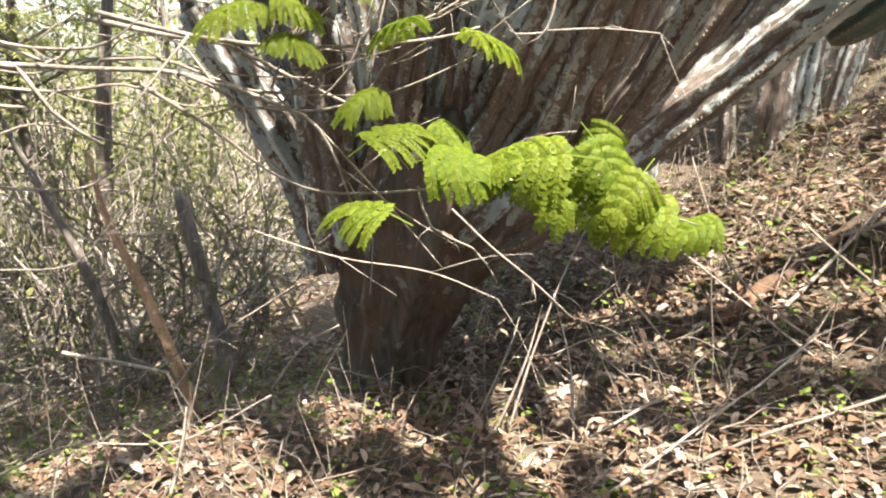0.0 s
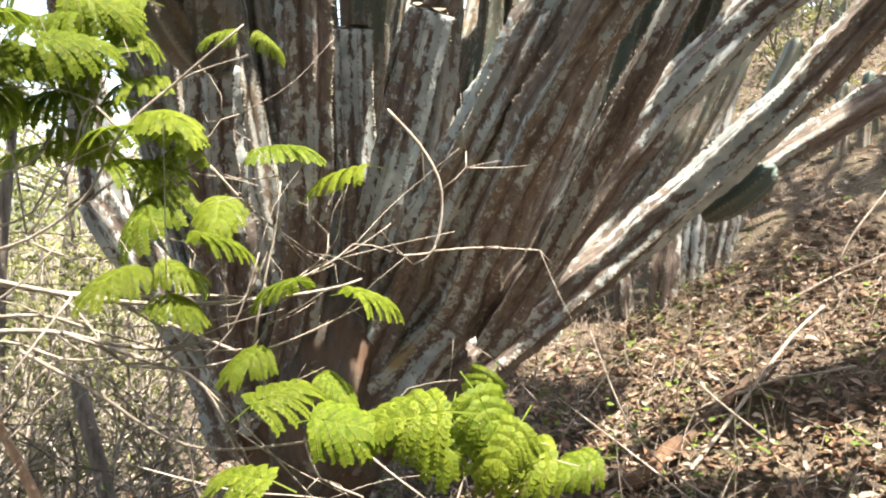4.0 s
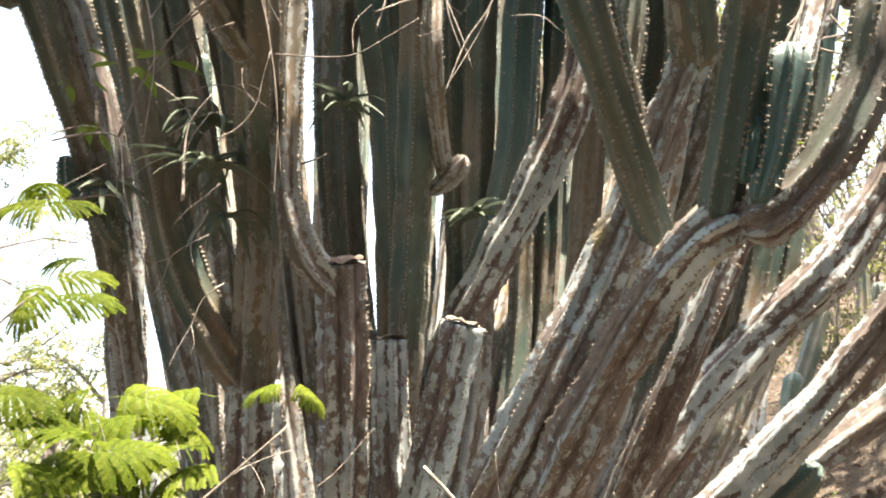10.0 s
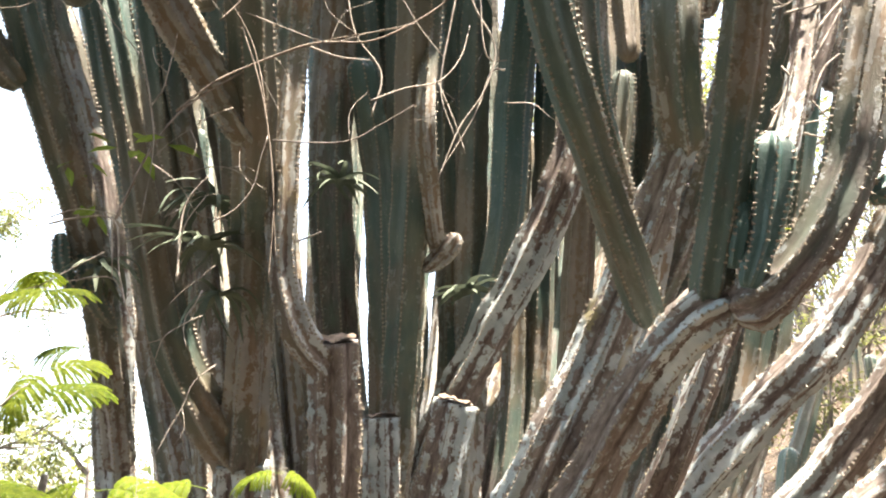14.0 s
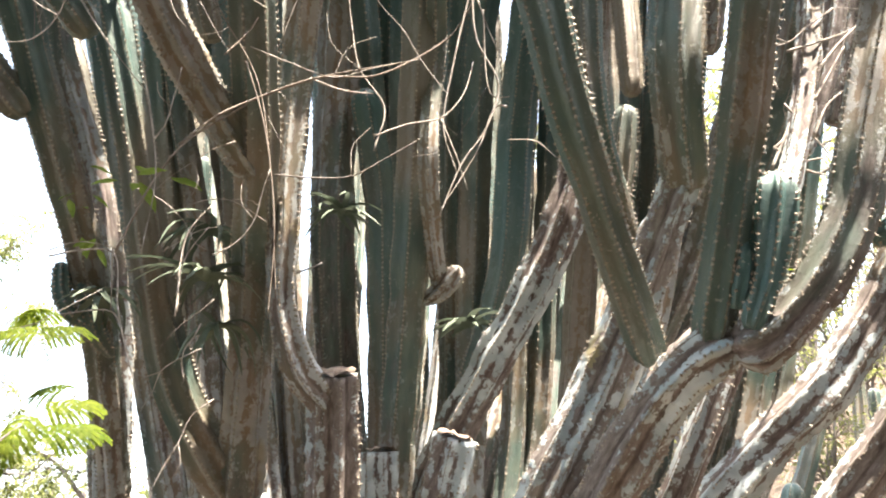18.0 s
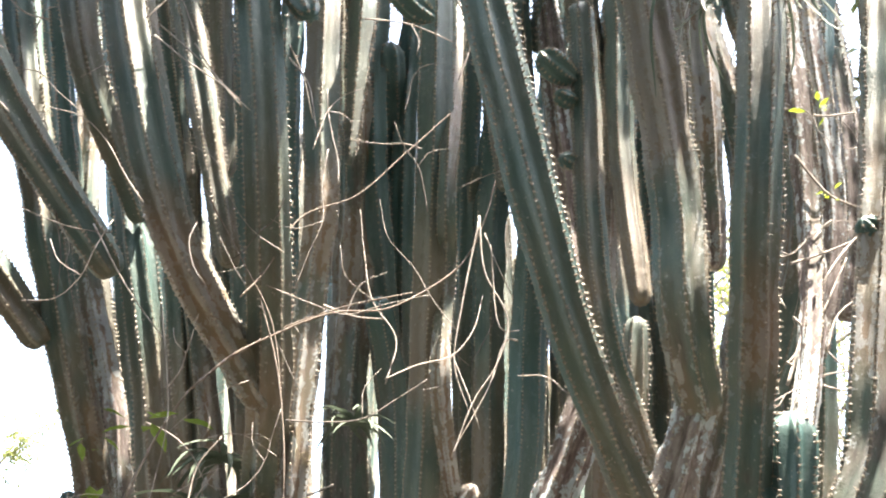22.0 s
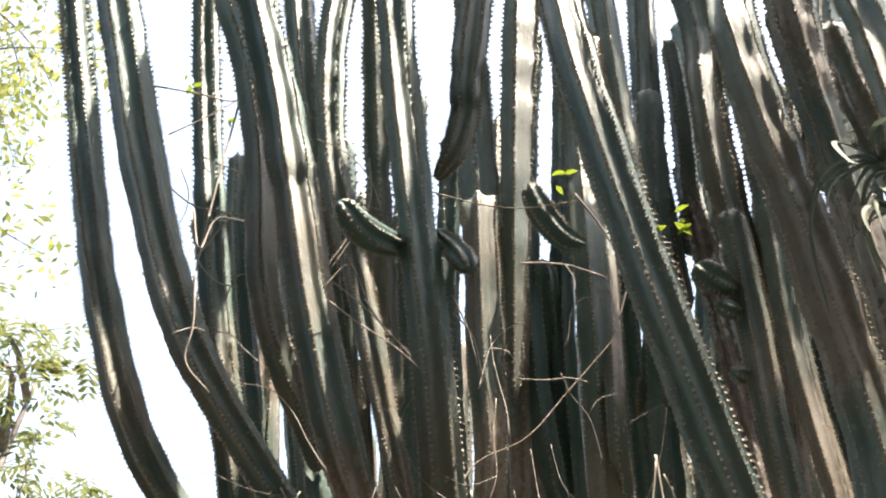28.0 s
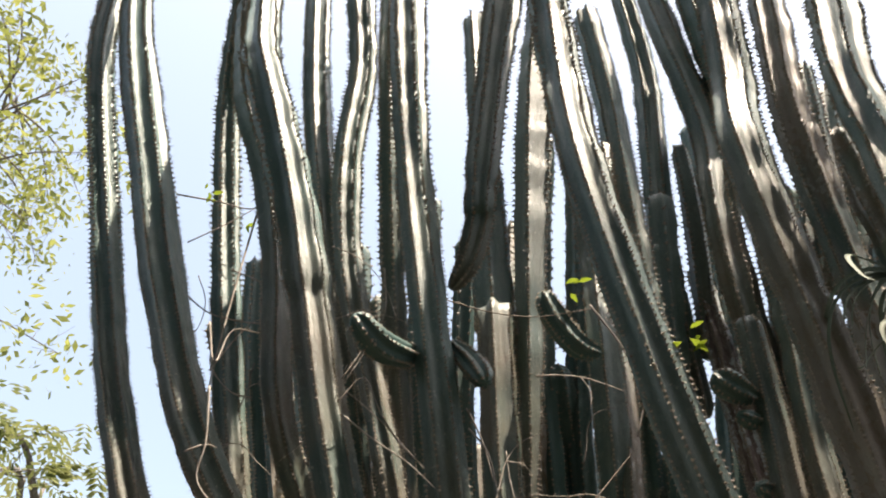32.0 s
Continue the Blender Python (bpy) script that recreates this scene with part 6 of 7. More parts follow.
twig([(1.536, 2.000, 3.855, 0.0050), (1.614, 2.000, 3.673, 0.0041), (1.718, 2.000, 3.598, 0.0034), (1.747, 2.000, 3.430, 0.0026)], TWIG)
twig([(1.277, 2.000, 3.024, 0.0048), (1.366, 2.000, 2.945, 0.0037), (1.469, 2.000, 2.921, 0.0026)], TWIG)
twig([(1.418, 2.000, 3.062, 0.0043), (1.492, 2.000, 3.186, 0.0034), (1.615, 2.000, 3.271, 0.0025)], TWIG)
twig([(1.089, 2.000, 3.405, 0.0045), (1.159, 2.000, 3.410, 0.0035), (1.192, 2.000, 3.452, 0.0025)], TWIG)
twig([(1.278, 2.000, 3.017, 0.0048), (1.388, 2.000, 3.122, 0.0042), (1.513, 2.000, 3.293, 0.0035), (1.591, 2.000, 3.405, 0.0028)], TWIG)
twig([(1.341, 2.000, 3.181, 0.0043), (1.416, 2.000, 3.062, 0.0033), (1.490, 2.000, 2.945, 0.0023)], TWIG)
twig([(1.325, 2.000, 2.960, 0.0042), (1.403, 2.000, 2.982, 0.0033), (1.480, 2.000, 2.994, 0.0023)], TWIG)
twig([(1.560, 2.200, 2.358, 0.0048), (1.649, 2.200, 2.526, 0.0038), (1.734, 2.200, 2.662, 0.0028)], TWIG)
twig([(0.233, 2.600, 0.192, 0.0055), (0.324, 2.667, 0.465, 0.0046), (0.435, 2.733, 0.738, 0.0038), (0.521, 2.800, 0.889, 0.0030)], TWIG)
twig([(0.154, 2.600, 0.105, 0.0055), (0.293, 2.650, 0.429, 0.0042), (0.353, 2.700, 0.623, 0.0030)], TWIG)
twig([(0.449, 2.500, 0.156, 0.0046), (0.445, 2.600, 0.427, 0.0036), (0.392, 2.700, 0.664, 0.0026)], TWIG)
twig([(1.092, 2.500, 0.028, 0.0053), (0.746, 2.625, 0.114, 0.0049), (0.459, 2.750, 0.120, 0.0045), (0.035, 2.875, 0.107, 0.0040), (-0.424, 3.000, 0.074, 0.0034)], TWIG)
twig([(1.506, 2.500, 0.303, 0.0046), (1.234, 2.667, 0.507, 0.0041), (1.084, 2.833, 0.625, 0.0035), (0.798, 3.000, 0.849, 0.0029)], TWIG)
twig([(1.544, 2.600, 0.427, 0.0047), (1.318, 2.675, 0.504, 0.0042), (1.045, 2.750, 0.734, 0.0037), (0.926, 2.825, 1.029, 0.0032), (0.898, 2.900, 1.163, 0.0027)], TWIG)
twig([(1.362, 3.000, -0.051, 0.0079), (1.496, 3.067, 0.069, 0.0068), (1.685, 3.133, 0.141, 0.0057), (1.898, 3.200, 0.217, 0.0045)], TWIG)
twig([(-0.649, 2.800, 0.258, 0.0058), (-0.514, 2.800, 0.438, 0.0044), (-0.385, 2.800, 0.515, 0.0031)], TWIG)
twig([(-1.424, 2.800, 0.405, 0.0086), (-1.237, 2.800, 0.371, 0.0067), (-1.029, 2.800, 0.326, 0.0048)], TWIG)
twig([(-0.448, 2.900, 0.309, 0.0075), (-0.317, 2.900, 0.274, 0.0058), (-0.208, 2.900, 0.239, 0.0041)], DARKTWIG)
twig([(-1.412, 2.300, 0.181, 0.0043), (-1.185, 2.300, 0.279, 0.0036), (-0.827, 2.300, 0.299, 0.0030), (-0.534, 2.300, 0.452, 0.0023)], TWIG)
twig([(-0.840, 2.200, 0.156, 0.0053), (-0.812, 2.250, 0.286, 0.0041), (-0.801, 2.300, 0.414, 0.0030)], TWIG)
twig([(-1.710, 1.500, 5.343, 0.0047), (-1.492, 1.517, 5.265, 0.0039), (-1.282, 1.533, 5.187, 0.0031), (-1.214, 1.550, 5.366, 0.0026)], TWIG)
twig([(-1.524, 1.500, 4.923, 0.0034), (-1.388, 1.525, 5.073, 0.0027), (-1.294, 1.550, 5.213, 0.0020)], TWIG)
twig([(-1.446, 1.500, 4.585, 0.0039), (-1.291, 1.517, 4.444, 0.0032), (-1.145, 1.533, 4.393, 0.0026), (-1.033, 1.550, 4.380, 0.0020)], TWIG)
twig([(-1.200, 1.400, 5.379, 0.0055), (-1.130, 1.433, 3.988, 0.0033), (-1.085, 1.467, 3.577, 0.0024), (-0.967, 1.500, 3.490, 0.0019)], TWIG)
twig([(-1.128, 1.400, 4.009, 0.0032), (-1.067, 1.400, 4.166, 0.0026), (-1.038, 1.400, 4.221, 0.0019)], TWIG)
twig([(-0.586, 1.300, 3.671, 0.0028), (-0.492, 1.300, 3.580, 0.0023), (-0.390, 1.300, 3.494, 0.0018), (-0.309, 1.300, 3.406, 0.0014)], TWIG)
twig([(-0.532, 1.300, 4.337, 0.0034), (-0.509, 1.300, 4.097, 0.0027), (-0.549, 1.300, 3.943, 0.0021), (-0.604, 1.300, 3.805, 0.0016)], TWIG)
twig([(-0.693, 1.700, 2.398, 0.0022), (-0.581, 1.700, 2.409, 0.0019), (-0.561, 1.700, 2.395, 0.0015), (-0.491, 1.700, 2.206, 0.0012)], TWIG)
twig([(-0.588, 1.700, 2.562, 0.0022), (-0.574, 1.700, 2.409, 0.0012)], TWIG)
twig([(-0.441, 1.750, 2.409, 0.0023), (-0.431, 1.750, 2.552, 0.0018), (-0.379, 1.750, 2.640, 0.0013)], TWIG)
twig([(0.075, 2.700, 0.076, 0.0043), (0.245, 2.800, 0.416, 0.0033), (0.294, 2.900, 0.516, 0.0024)], TWIG)
twig([(0.652, 2.700, 0.664, 0.0041), (0.888, 2.900, 0.379, 0.0025)], TWIG)
twig([(1.242, 2.400, 0.039, 0.0032), (0.841, 2.600, 0.105, 0.0027), (0.465, 2.800, 0.142, 0.0020)], TWIG)
twig([(1.685, 2.900, 0.606, 0.0051), (1.457, 3.000, 0.804, 0.0040), (1.381, 3.100, 0.898, 0.0029)], TWIG)
twig([(1.705, 2.900, 0.448, 0.0067), (1.400, 3.000, 0.270, 0.0054), (1.298, 3.100, 0.053, 0.0040)], DARKTWIG)
twig([(2.220, 3.000, 1.656, 0.0055), (2.032, 3.000, 1.432, 0.0043), (1.945, 3.000, 1.254, 0.0030)], TWIG)
twig([(0.030, 1.736, 2.851, 0.0024), (0.058, 1.740, 2.984, 0.0022), (-0.009, 1.745, 3.108, 0.0020), (-0.033, 1.749, 3.258, 0.0018), (-0.049, 1.754, 3.424, 0.0015)], TWIG)
twig([(-0.009, 1.736, 3.103, 0.0012), (-0.085, 1.736, 3.182, 0.0009), (-0.103, 1.736, 3.284, 0.0007)], TWIG)
twig([(-0.309, 1.654, 2.829, 0.0014), (-0.364, 1.653, 2.806, 0.0012), (-0.408, 1.651, 2.769, 0.0010), (-0.452, 1.650, 2.733, 0.0009), (-0.488, 1.648, 2.692, 0.0007)], TWIG)
twig([(-0.409, 1.654, 2.770, 0.0011), (-0.391, 1.654, 2.720, 0.0008), (-0.404, 1.654, 2.681, 0.0006)], TWIG)
twig([(-0.453, 1.741, 3.316, 0.0014), (-0.383, 1.738, 3.184, 0.0012), (-0.304, 1.734, 3.070, 0.0010), (-0.247, 1.731, 2.946, 0.0009), (-0.191, 1.727, 2.831, 0.0007)], DARKTWIG)
twig([(-0.305, 1.741, 3.074, 0.0013), (-0.218, 1.741, 3.025, 0.0010), (-0.178, 1.741, 2.945, 0.0007)], TWIG)
twig([(0.209, 1.546, 2.907, 0.0014), (0.151, 1.545, 2.995, 0.0013), (0.102, 1.545, 3.094, 0.0011), (0.037, 1.544, 3.184, 0.0010), (0.013, 1.543, 3.307, 0.0008)], TWIG)
twig([(-0.466, 1.512, 2.751, 0.0021), (-0.439, 1.502, 2.785, 0.0019), (-0.428, 1.493, 2.828, 0.0017), (-0.417, 1.483, 2.874, 0.0014), (-0.408, 1.473, 2.920, 0.0012)], TWIG)
twig([(-0.433, 1.512, 2.838, 0.0015), (-0.463, 1.512, 2.869, 0.0012), (-0.472, 1.512, 2.905, 0.0009)], TWIG)
twig([(-0.226, 1.509, 3.115, 0.0013), (-0.318, 1.523, 3.196, 0.0012), (-0.390, 1.536, 3.313, 0.0011), (-0.450, 1.549, 3.452, 0.0010), (-0.560, 1.563, 3.534, 0.0008)], TWIG)
twig([(-0.383, 1.509, 3.293, 0.0013), (-0.396, 1.509, 3.401, 0.0010), (-0.358, 1.509, 3.480, 0.0007)], TWIG)
twig([(0.338, 1.749, 3.058, 0.0014), (0.297, 1.739, 2.973, 0.0012), (0.251, 1.729, 2.898, 0.0010), (0.189, 1.719, 2.842, 0.0009), (0.116, 1.709, 2.819, 0.0007)], DARKTWIG)
twig([(0.253, 1.749, 2.908, 0.0014), (0.210, 1.749, 2.955, 0.0011), (0.203, 1.749, 3.012, 0.0008)], TWIG)
twig([(-0.202, 1.737, 3.646, 0.0027), (-0.184, 1.741, 3.729, 0.0024), (-0.163, 1.745, 3.815, 0.0022), (-0.118, 1.749, 3.885, 0.0019), (-0.056, 1.753, 3.924, 0.0016)], TWIG)
twig([(-0.162, 1.737, 3.808, 0.0020), (-0.109, 1.737, 3.792, 0.0016), (-0.079, 1.737, 3.747, 0.0011)], TWIG)
twig([(-0.284, 1.620, 3.084, 0.0018), (-0.178, 1.613, 3.032, 0.0016), (-0.072, 1.607, 2.989, 0.0013), (0.034, 1.601, 3.016, 0.0012), (0.142, 1.595, 3.039, 0.0010)], TWIG)
twig([(-0.073, 1.620, 2.996, 0.0014), (-0.034, 1.620, 3.087, 0.0011), (0.036, 1.620, 3.124, 0.0008)], TWIG)
twig([(-0.281, 1.674, 3.546, 0.0025), (-0.314, 1.679, 3.408, 0.0022), (-0.316, 1.683, 3.269, 0.0018), (-0.333, 1.688, 3.142, 0.0015), (-0.290, 1.693, 3.025, 0.0012)], TWIG)
twig([(-0.314, 1.674, 3.263, 0.0013), (-0.361, 1.674, 3.176, 0.0010), (-0.430, 1.674, 3.154, 0.0007)], TWIG)
twig([(0.355, 1.581, 2.802, 0.0015), (0.425, 1.575, 2.797, 0.0014), (0.476, 1.568, 2.747, 0.0012), (0.545, 1.561, 2.740, 0.0010), (0.612, 1.554, 2.726, 0.0008)], TWIG)
twig([(0.479, 1.581, 2.752, 0.0015), (0.501, 1.581, 2.699, 0.0012), (0.487, 1.581, 2.650, 0.0008)], TWIG)
twig([(-0.195, 1.542, 2.682, 0.0021), (-0.108, 1.552, 2.680, 0.0019), (-0.022, 1.562, 2.690, 0.0017), (0.055, 1.572, 2.740, 0.0015), (0.134, 1.582, 2.797, 0.0012)], DARKTWIG)
twig([(-0.021, 1.542, 2.682, 0.0014), (-0.018, 1.542, 2.759, 0.0011), (0.023, 1.542, 2.808, 0.0008)], TWIG)
twig([(-0.668, 1.502, 3.171, 0.0014), (-0.746, 1.488, 3.174, 0.0013), (-0.825, 1.474, 3.196, 0.0011), (-0.904, 1.460, 3.226, 0.0010), (-0.977, 1.445, 3.209, 0.0008)], DARKTWIG)
twig([(-0.578, 1.289, 3.063, 0.0016), (-0.608, 1.303, 2.999, 0.0014), (-0.630, 1.317, 2.932, 0.0012), (-0.678, 1.331, 2.886, 0.0010), (-0.756, 1.345, 2.887, 0.0009)], TWIG)
twig([(-0.618, 1.289, 2.917, 0.0012), (-0.674, 1.289, 2.956, 0.0010), (-0.703, 1.289, 3.011, 0.0007)], TWIG)
twig([(-0.449, 1.541, 3.931, 0.0016), (-0.417, 1.537, 3.984, 0.0014), (-0.377, 1.533, 4.030, 0.0013), (-0.344, 1.530, 4.087, 0.0011), (-0.305, 1.526, 4.138, 0.0009)], TWIG)
twig([(-0.379, 1.541, 4.038, 0.0016), (-0.336, 1.541, 4.017, 0.0012), (-0.310, 1.541, 3.971, 0.0008)], TWIG)
twig([(-0.649, 1.417, 3.994, 0.0017), (-0.680, 1.408, 3.875, 0.0015), (-0.700, 1.399, 3.756, 0.0012), (-0.736, 1.390, 3.658, 0.0010), (-0.790, 1.381, 3.591, 0.0008)], TWIG)
twig([(-0.708, 1.417, 3.774, 0.0014), (-0.711, 1.417, 3.682, 0.0011), (-0.747, 1.417, 3.634, 0.0008)], TWIG)
twig([(-0.121, 1.418, 3.379, 0.0018), (-0.131, 1.424, 3.264, 0.0015), (-0.126, 1.430, 3.157, 0.0013), (-0.157, 1.437, 3.065, 0.0011), (-0.182, 1.443, 2.976, 0.0009)], TWIG)
twig([(-0.124, 1.418, 3.149, 0.0012), (-0.194, 1.418, 3.127, 0.0009), (-0.253, 1.418, 3.155, 0.0006)], TWIG)
twig([(-0.859, 1.586, 4.405, 0.0018), (-0.772, 1.579, 4.415, 0.0016), (-0.689, 1.571, 4.438, 0.0014), (-0.596, 1.563, 4.389, 0.0012), (-0.507, 1.556, 4.333, 0.0010)], TWIG)
twig([(-0.904, 1.596, 3.546, 0.0023), (-0.890, 1.590, 3.407, 0.0020), (-0.851, 1.584, 3.275, 0.0017), (-0.810, 1.577, 3.153, 0.0014), (-0.792, 1.571, 3.040, 0.0011)], DARKTWIG)
twig([(-0.857, 1.596, 3.283, 0.0012), (-0.803, 1.596, 3.192, 0.0009), (-0.803, 1.596, 3.118, 0.0006)], TWIG)
twig([(-0.523, 1.296, 3.117, 0.0018), (-0.575, 1.281, 3.190, 0.0016), (-0.623, 1.267, 3.270, 0.0014), (-0.690, 1.252, 3.336, 0.0012), (-0.768, 1.237, 3.352, 0.0010)], TWIG)
twig([(-0.549, 1.569, 4.382, 0.0024), (-0.595, 1.566, 4.527, 0.0022), (-0.666, 1.562, 4.665, 0.0020), (-0.759, 1.559, 4.777, 0.0017), (-0.866, 1.555, 4.853, 0.0015)], TWIG)
twig([(-0.413, 1.359, 3.102, 0.0020), (-0.421, 1.349, 3.053, 0.0017), (-0.410, 1.339, 3.003, 0.0015), (-0.391, 1.329, 2.955, 0.0012), (-0.362, 1.319, 2.914, 0.0010)], DARKTWIG)
twig([(0.139, 1.677, 3.601, 0.0021), (0.085, 1.672, 3.617, 0.0019), (0.028, 1.667, 3.610, 0.0017), (-0.028, 1.662, 3.612, 0.0014), (-0.084, 1.657, 3.619, 0.0012)], TWIG)
twig([(0.316, 1.417, 3.849, 0.0017), (0.330, 1.430, 3.962, 0.0016), (0.297, 1.442, 4.066, 0.0014), (0.258, 1.455, 4.170, 0.0012), (0.205, 1.467, 4.265, 0.0010)], TWIG)
twig([(0.294, 1.417, 4.037, 0.0014), (0.237, 1.417, 4.053, 0.0011), (0.207, 1.417, 4.110, 0.0008)], TWIG)
twig([(0.130, 1.304, 3.097, 0.0019), (0.122, 1.292, 3.156, 0.0017), (0.109, 1.279, 3.216, 0.0015), (0.075, 1.267, 3.266, 0.0013), (0.054, 1.255, 3.328, 0.0011)], DARKTWIG)
twig([(0.110, 1.304, 3.233, 0.0010), (0.141, 1.304, 3.279, 0.0008), (0.181, 1.304, 3.289, 0.0006)], TWIG)
twig([(-0.088, 1.394, 3.248, 0.0016), (-0.093, 1.404, 3.332, 0.0014), (-0.110, 1.414, 3.420, 0.0013), (-0.126, 1.424, 3.512, 0.0011), (-0.134, 1.434, 3.612, 0.0010)], TWIG)
twig([(0.472, 1.645, 3.533, 0.0021), (0.411, 1.646, 3.508, 0.0019), (0.351, 1.646, 3.485, 0.0016), (0.294, 1.646, 3.456, 0.0014), (0.238, 1.646, 3.423, 0.0011)], DARKTWIG)
twig([(0.081, 1.572, 3.646, 0.0016), (0.097, 1.564, 3.707, 0.0015), (0.108, 1.556, 3.772, 0.0013), (0.143, 1.548, 3.824, 0.0011), (0.199, 1.539, 3.829, 0.0009)], DARKTWIG)
twig([(-0.213, 1.355, 3.172, 0.0019), (-0.232, 1.365, 3.119, 0.0017), (-0.271, 1.374, 3.082, 0.0015), (-0.301, 1.384, 3.040, 0.0012), (-0.343, 1.394, 3.009, 0.0010)], DARKTWIG)
twig([(-0.033, 1.378, 3.838, 0.0028), (0.033, 1.378, 3.833, 0.0025), (0.101, 1.378, 3.818, 0.0022), (0.162, 1.377, 3.785, 0.0018), (0.222, 1.377, 3.747, 0.0015)], TWIG)
twig([(0.101, 1.378, 3.819, 0.0020), (0.124, 1.378, 3.754, 0.0015), (0.115, 1.378, 3.692, 0.0010)], TWIG)
twig([(1.767, 1.941, 3.572, 0.0019), (1.701, 1.942, 3.549, 0.0016), (1.635, 1.944, 3.518, 0.0014), (1.574, 1.946, 3.524, 0.0012), (1.511, 1.947, 3.491, 0.0010)], TWIG)
twig([(1.800, 1.937, 4.029, 0.0021), (1.891, 1.947, 4.102, 0.0019), (1.976, 1.958, 4.202, 0.0017), (2.065, 1.968, 4.299, 0.0015), (2.161, 1.979, 4.399, 0.0013)], TWIG)
twig([(1.957, 1.937, 4.180, 0.0017), (1.970, 1.937, 4.263, 0.0013), (2.017, 1.937, 4.333, 0.0009)], TWIG)
twig([(1.585, 1.940, 4.042, 0.0031), (1.613, 1.934, 3.985, 0.0028), (1.608, 1.927, 3.910, 0.0024), (1.615, 1.921, 3.840, 0.0020), (1.609, 1.914, 3.766, 0.0016)], DARKTWIG)
twig([(1.618, 1.940, 3.922, 0.0016), (1.644, 1.940, 3.884, 0.0013), (1.641, 1.940, 3.836, 0.0009)], TWIG)
twig([(1.215, 1.810, 3.111, 0.0026), (1.206, 1.820, 3.174, 0.0024), (1.201, 1.830, 3.241, 0.0021), (1.193, 1.840, 3.308, 0.0018), (1.170, 1.850, 3.369, 0.0016)], TWIG)
twig([(1.791, 2.034, 3.774, 0.0033), (1.793, 2.021, 3.839, 0.0029), (1.799, 2.007, 3.901, 0.0026), (1.791, 1.994, 3.962, 0.0022), (1.758, 1.980, 4.011, 0.0018)], DARKTWIG)
twig([(1.821, 2.034, 3.925, 0.0025), (1.768, 2.034, 3.916, 0.0019), (1.741, 2.034, 3.943, 0.0014)], TWIG)
twig([(1.412, 2.096, 3.159, 0.0017), (1.387, 2.085, 3.207, 0.0015), (1.411, 2.075, 3.267, 0.0014), (1.434, 2.065, 3.328, 0.0012), (1.453, 2.055, 3.393, 0.0010)], TWIG)
twig([(1.591, 2.007, 3.568, 0.0034), (1.499, 2.018, 3.503, 0.0030), (1.413, 2.030, 3.437, 0.0026), (1.320, 2.042, 3.433, 0.0022), (1.228, 2.054, 3.433, 0.0018)], TWIG)
twig([(1.399, 2.007, 3.422, 0.0021), (1.341, 2.007, 3.463, 0.0016), (1.330, 2.007, 3.535, 0.0012)], TWIG)
twig([(1.675, 1.874, 3.536, 0.0028), (1.686, 1.860, 3.479, 0.0024), (1.689, 1.847, 3.417, 0.0021), (1.712, 1.834, 3.377, 0.0018), (1.725, 1.821, 3.327, 0.0014)], TWIG)
twig([(1.449, 1.886, 2.841, 0.0016), (1.505, 1.899, 2.877, 0.0014), (1.553, 1.912, 2.924, 0.0013), (1.602, 1.925, 2.973, 0.0011), (1.653, 1.939, 3.024, 0.0009)], TWIG)
twig([(1.534, 1.886, 2.912, 0.0017), (1.532, 1.886, 2.950, 0.0014), (1.552, 1.886, 2.983, 0.0010)], TWIG)
twig([(1.280, 1.886, 2.919, 0.0025), (1.222, 1.873, 2.887, 0.0022), (1.165, 1.859, 2.858, 0.0019), (1.110, 1.846, 2.831, 0.0016), (1.056, 1.833, 2.826, 0.0013)], TWIG)
twig([(1.179, 1.886, 2.870, 0.0018), (1.151, 1.886, 2.835, 0.0014), (1.118, 1.886, 2.823, 0.0010)], TWIG)
twig([(-0.481, 1.749, 2.577, 0.0014), (-0.452, 1.753, 2.597, 0.0012), (-0.425, 1.756, 2.619, 0.0011), (-0.396, 1.760, 2.637, 0.0009), (-0.361, 1.763, 2.644, 0.0008)], TWIG)
twig([(-0.423, 1.749, 2.616, 0.0011), (-0.410, 1.749, 2.642, 0.0008), (-0.388, 1.749, 2.650, 0.0006)], TWIG)
twig([(-0.344, 1.715, 2.439, 0.0013), (-0.378, 1.720, 2.409, 0.0012), (-0.415, 1.725, 2.382, 0.0010), (-0.446, 1.730, 2.350, 0.0009), (-0.472, 1.735, 2.315, 0.0007)], DARKTWIG)
twig([(-0.457, 1.845, 2.742, 0.0018), (-0.407, 1.856, 2.763, 0.0016), (-0.355, 1.868, 2.767, 0.0014), (-0.307, 1.879, 2.744, 0.0012), (-0.260, 1.890, 2.713, 0.0010)], TWIG)
twig([(-0.351, 1.845, 2.756, 0.0014), (-0.307, 1.845, 2.760, 0.0011), (-0.273, 1.845, 2.740, 0.0008)], TWIG)
twig([(-0.355, 1.848, 2.228, 0.0013), (-0.404, 1.844, 2.187, 0.0012), (-0.427, 1.839, 2.125, 0.0010), (-0.455, 1.835, 2.070, 0.0009), (-0.479, 1.830, 2.013, 0.0007)], TWIG)
twig([(-0.430, 1.848, 2.126, 0.0012), (-0.421, 1.848, 2.074, 0.0009), (-0.443, 1.848, 2.037, 0.0006)], TWIG)
twig([(-0.359, 1.727, 2.555, 0.0020), (-0.302, 1.718, 2.586, 0.0018), (-0.262, 1.709, 2.640, 0.0015), (-0.246, 1.700, 2.708, 0.0013), (-0.227, 1.691, 2.775, 0.0011)], TWIG)
twig([(-0.265, 1.727, 2.648, 0.0010), (-0.299, 1.727, 2.695, 0.0008), (-0.302, 1.727, 2.746, 0.0005)], TWIG)
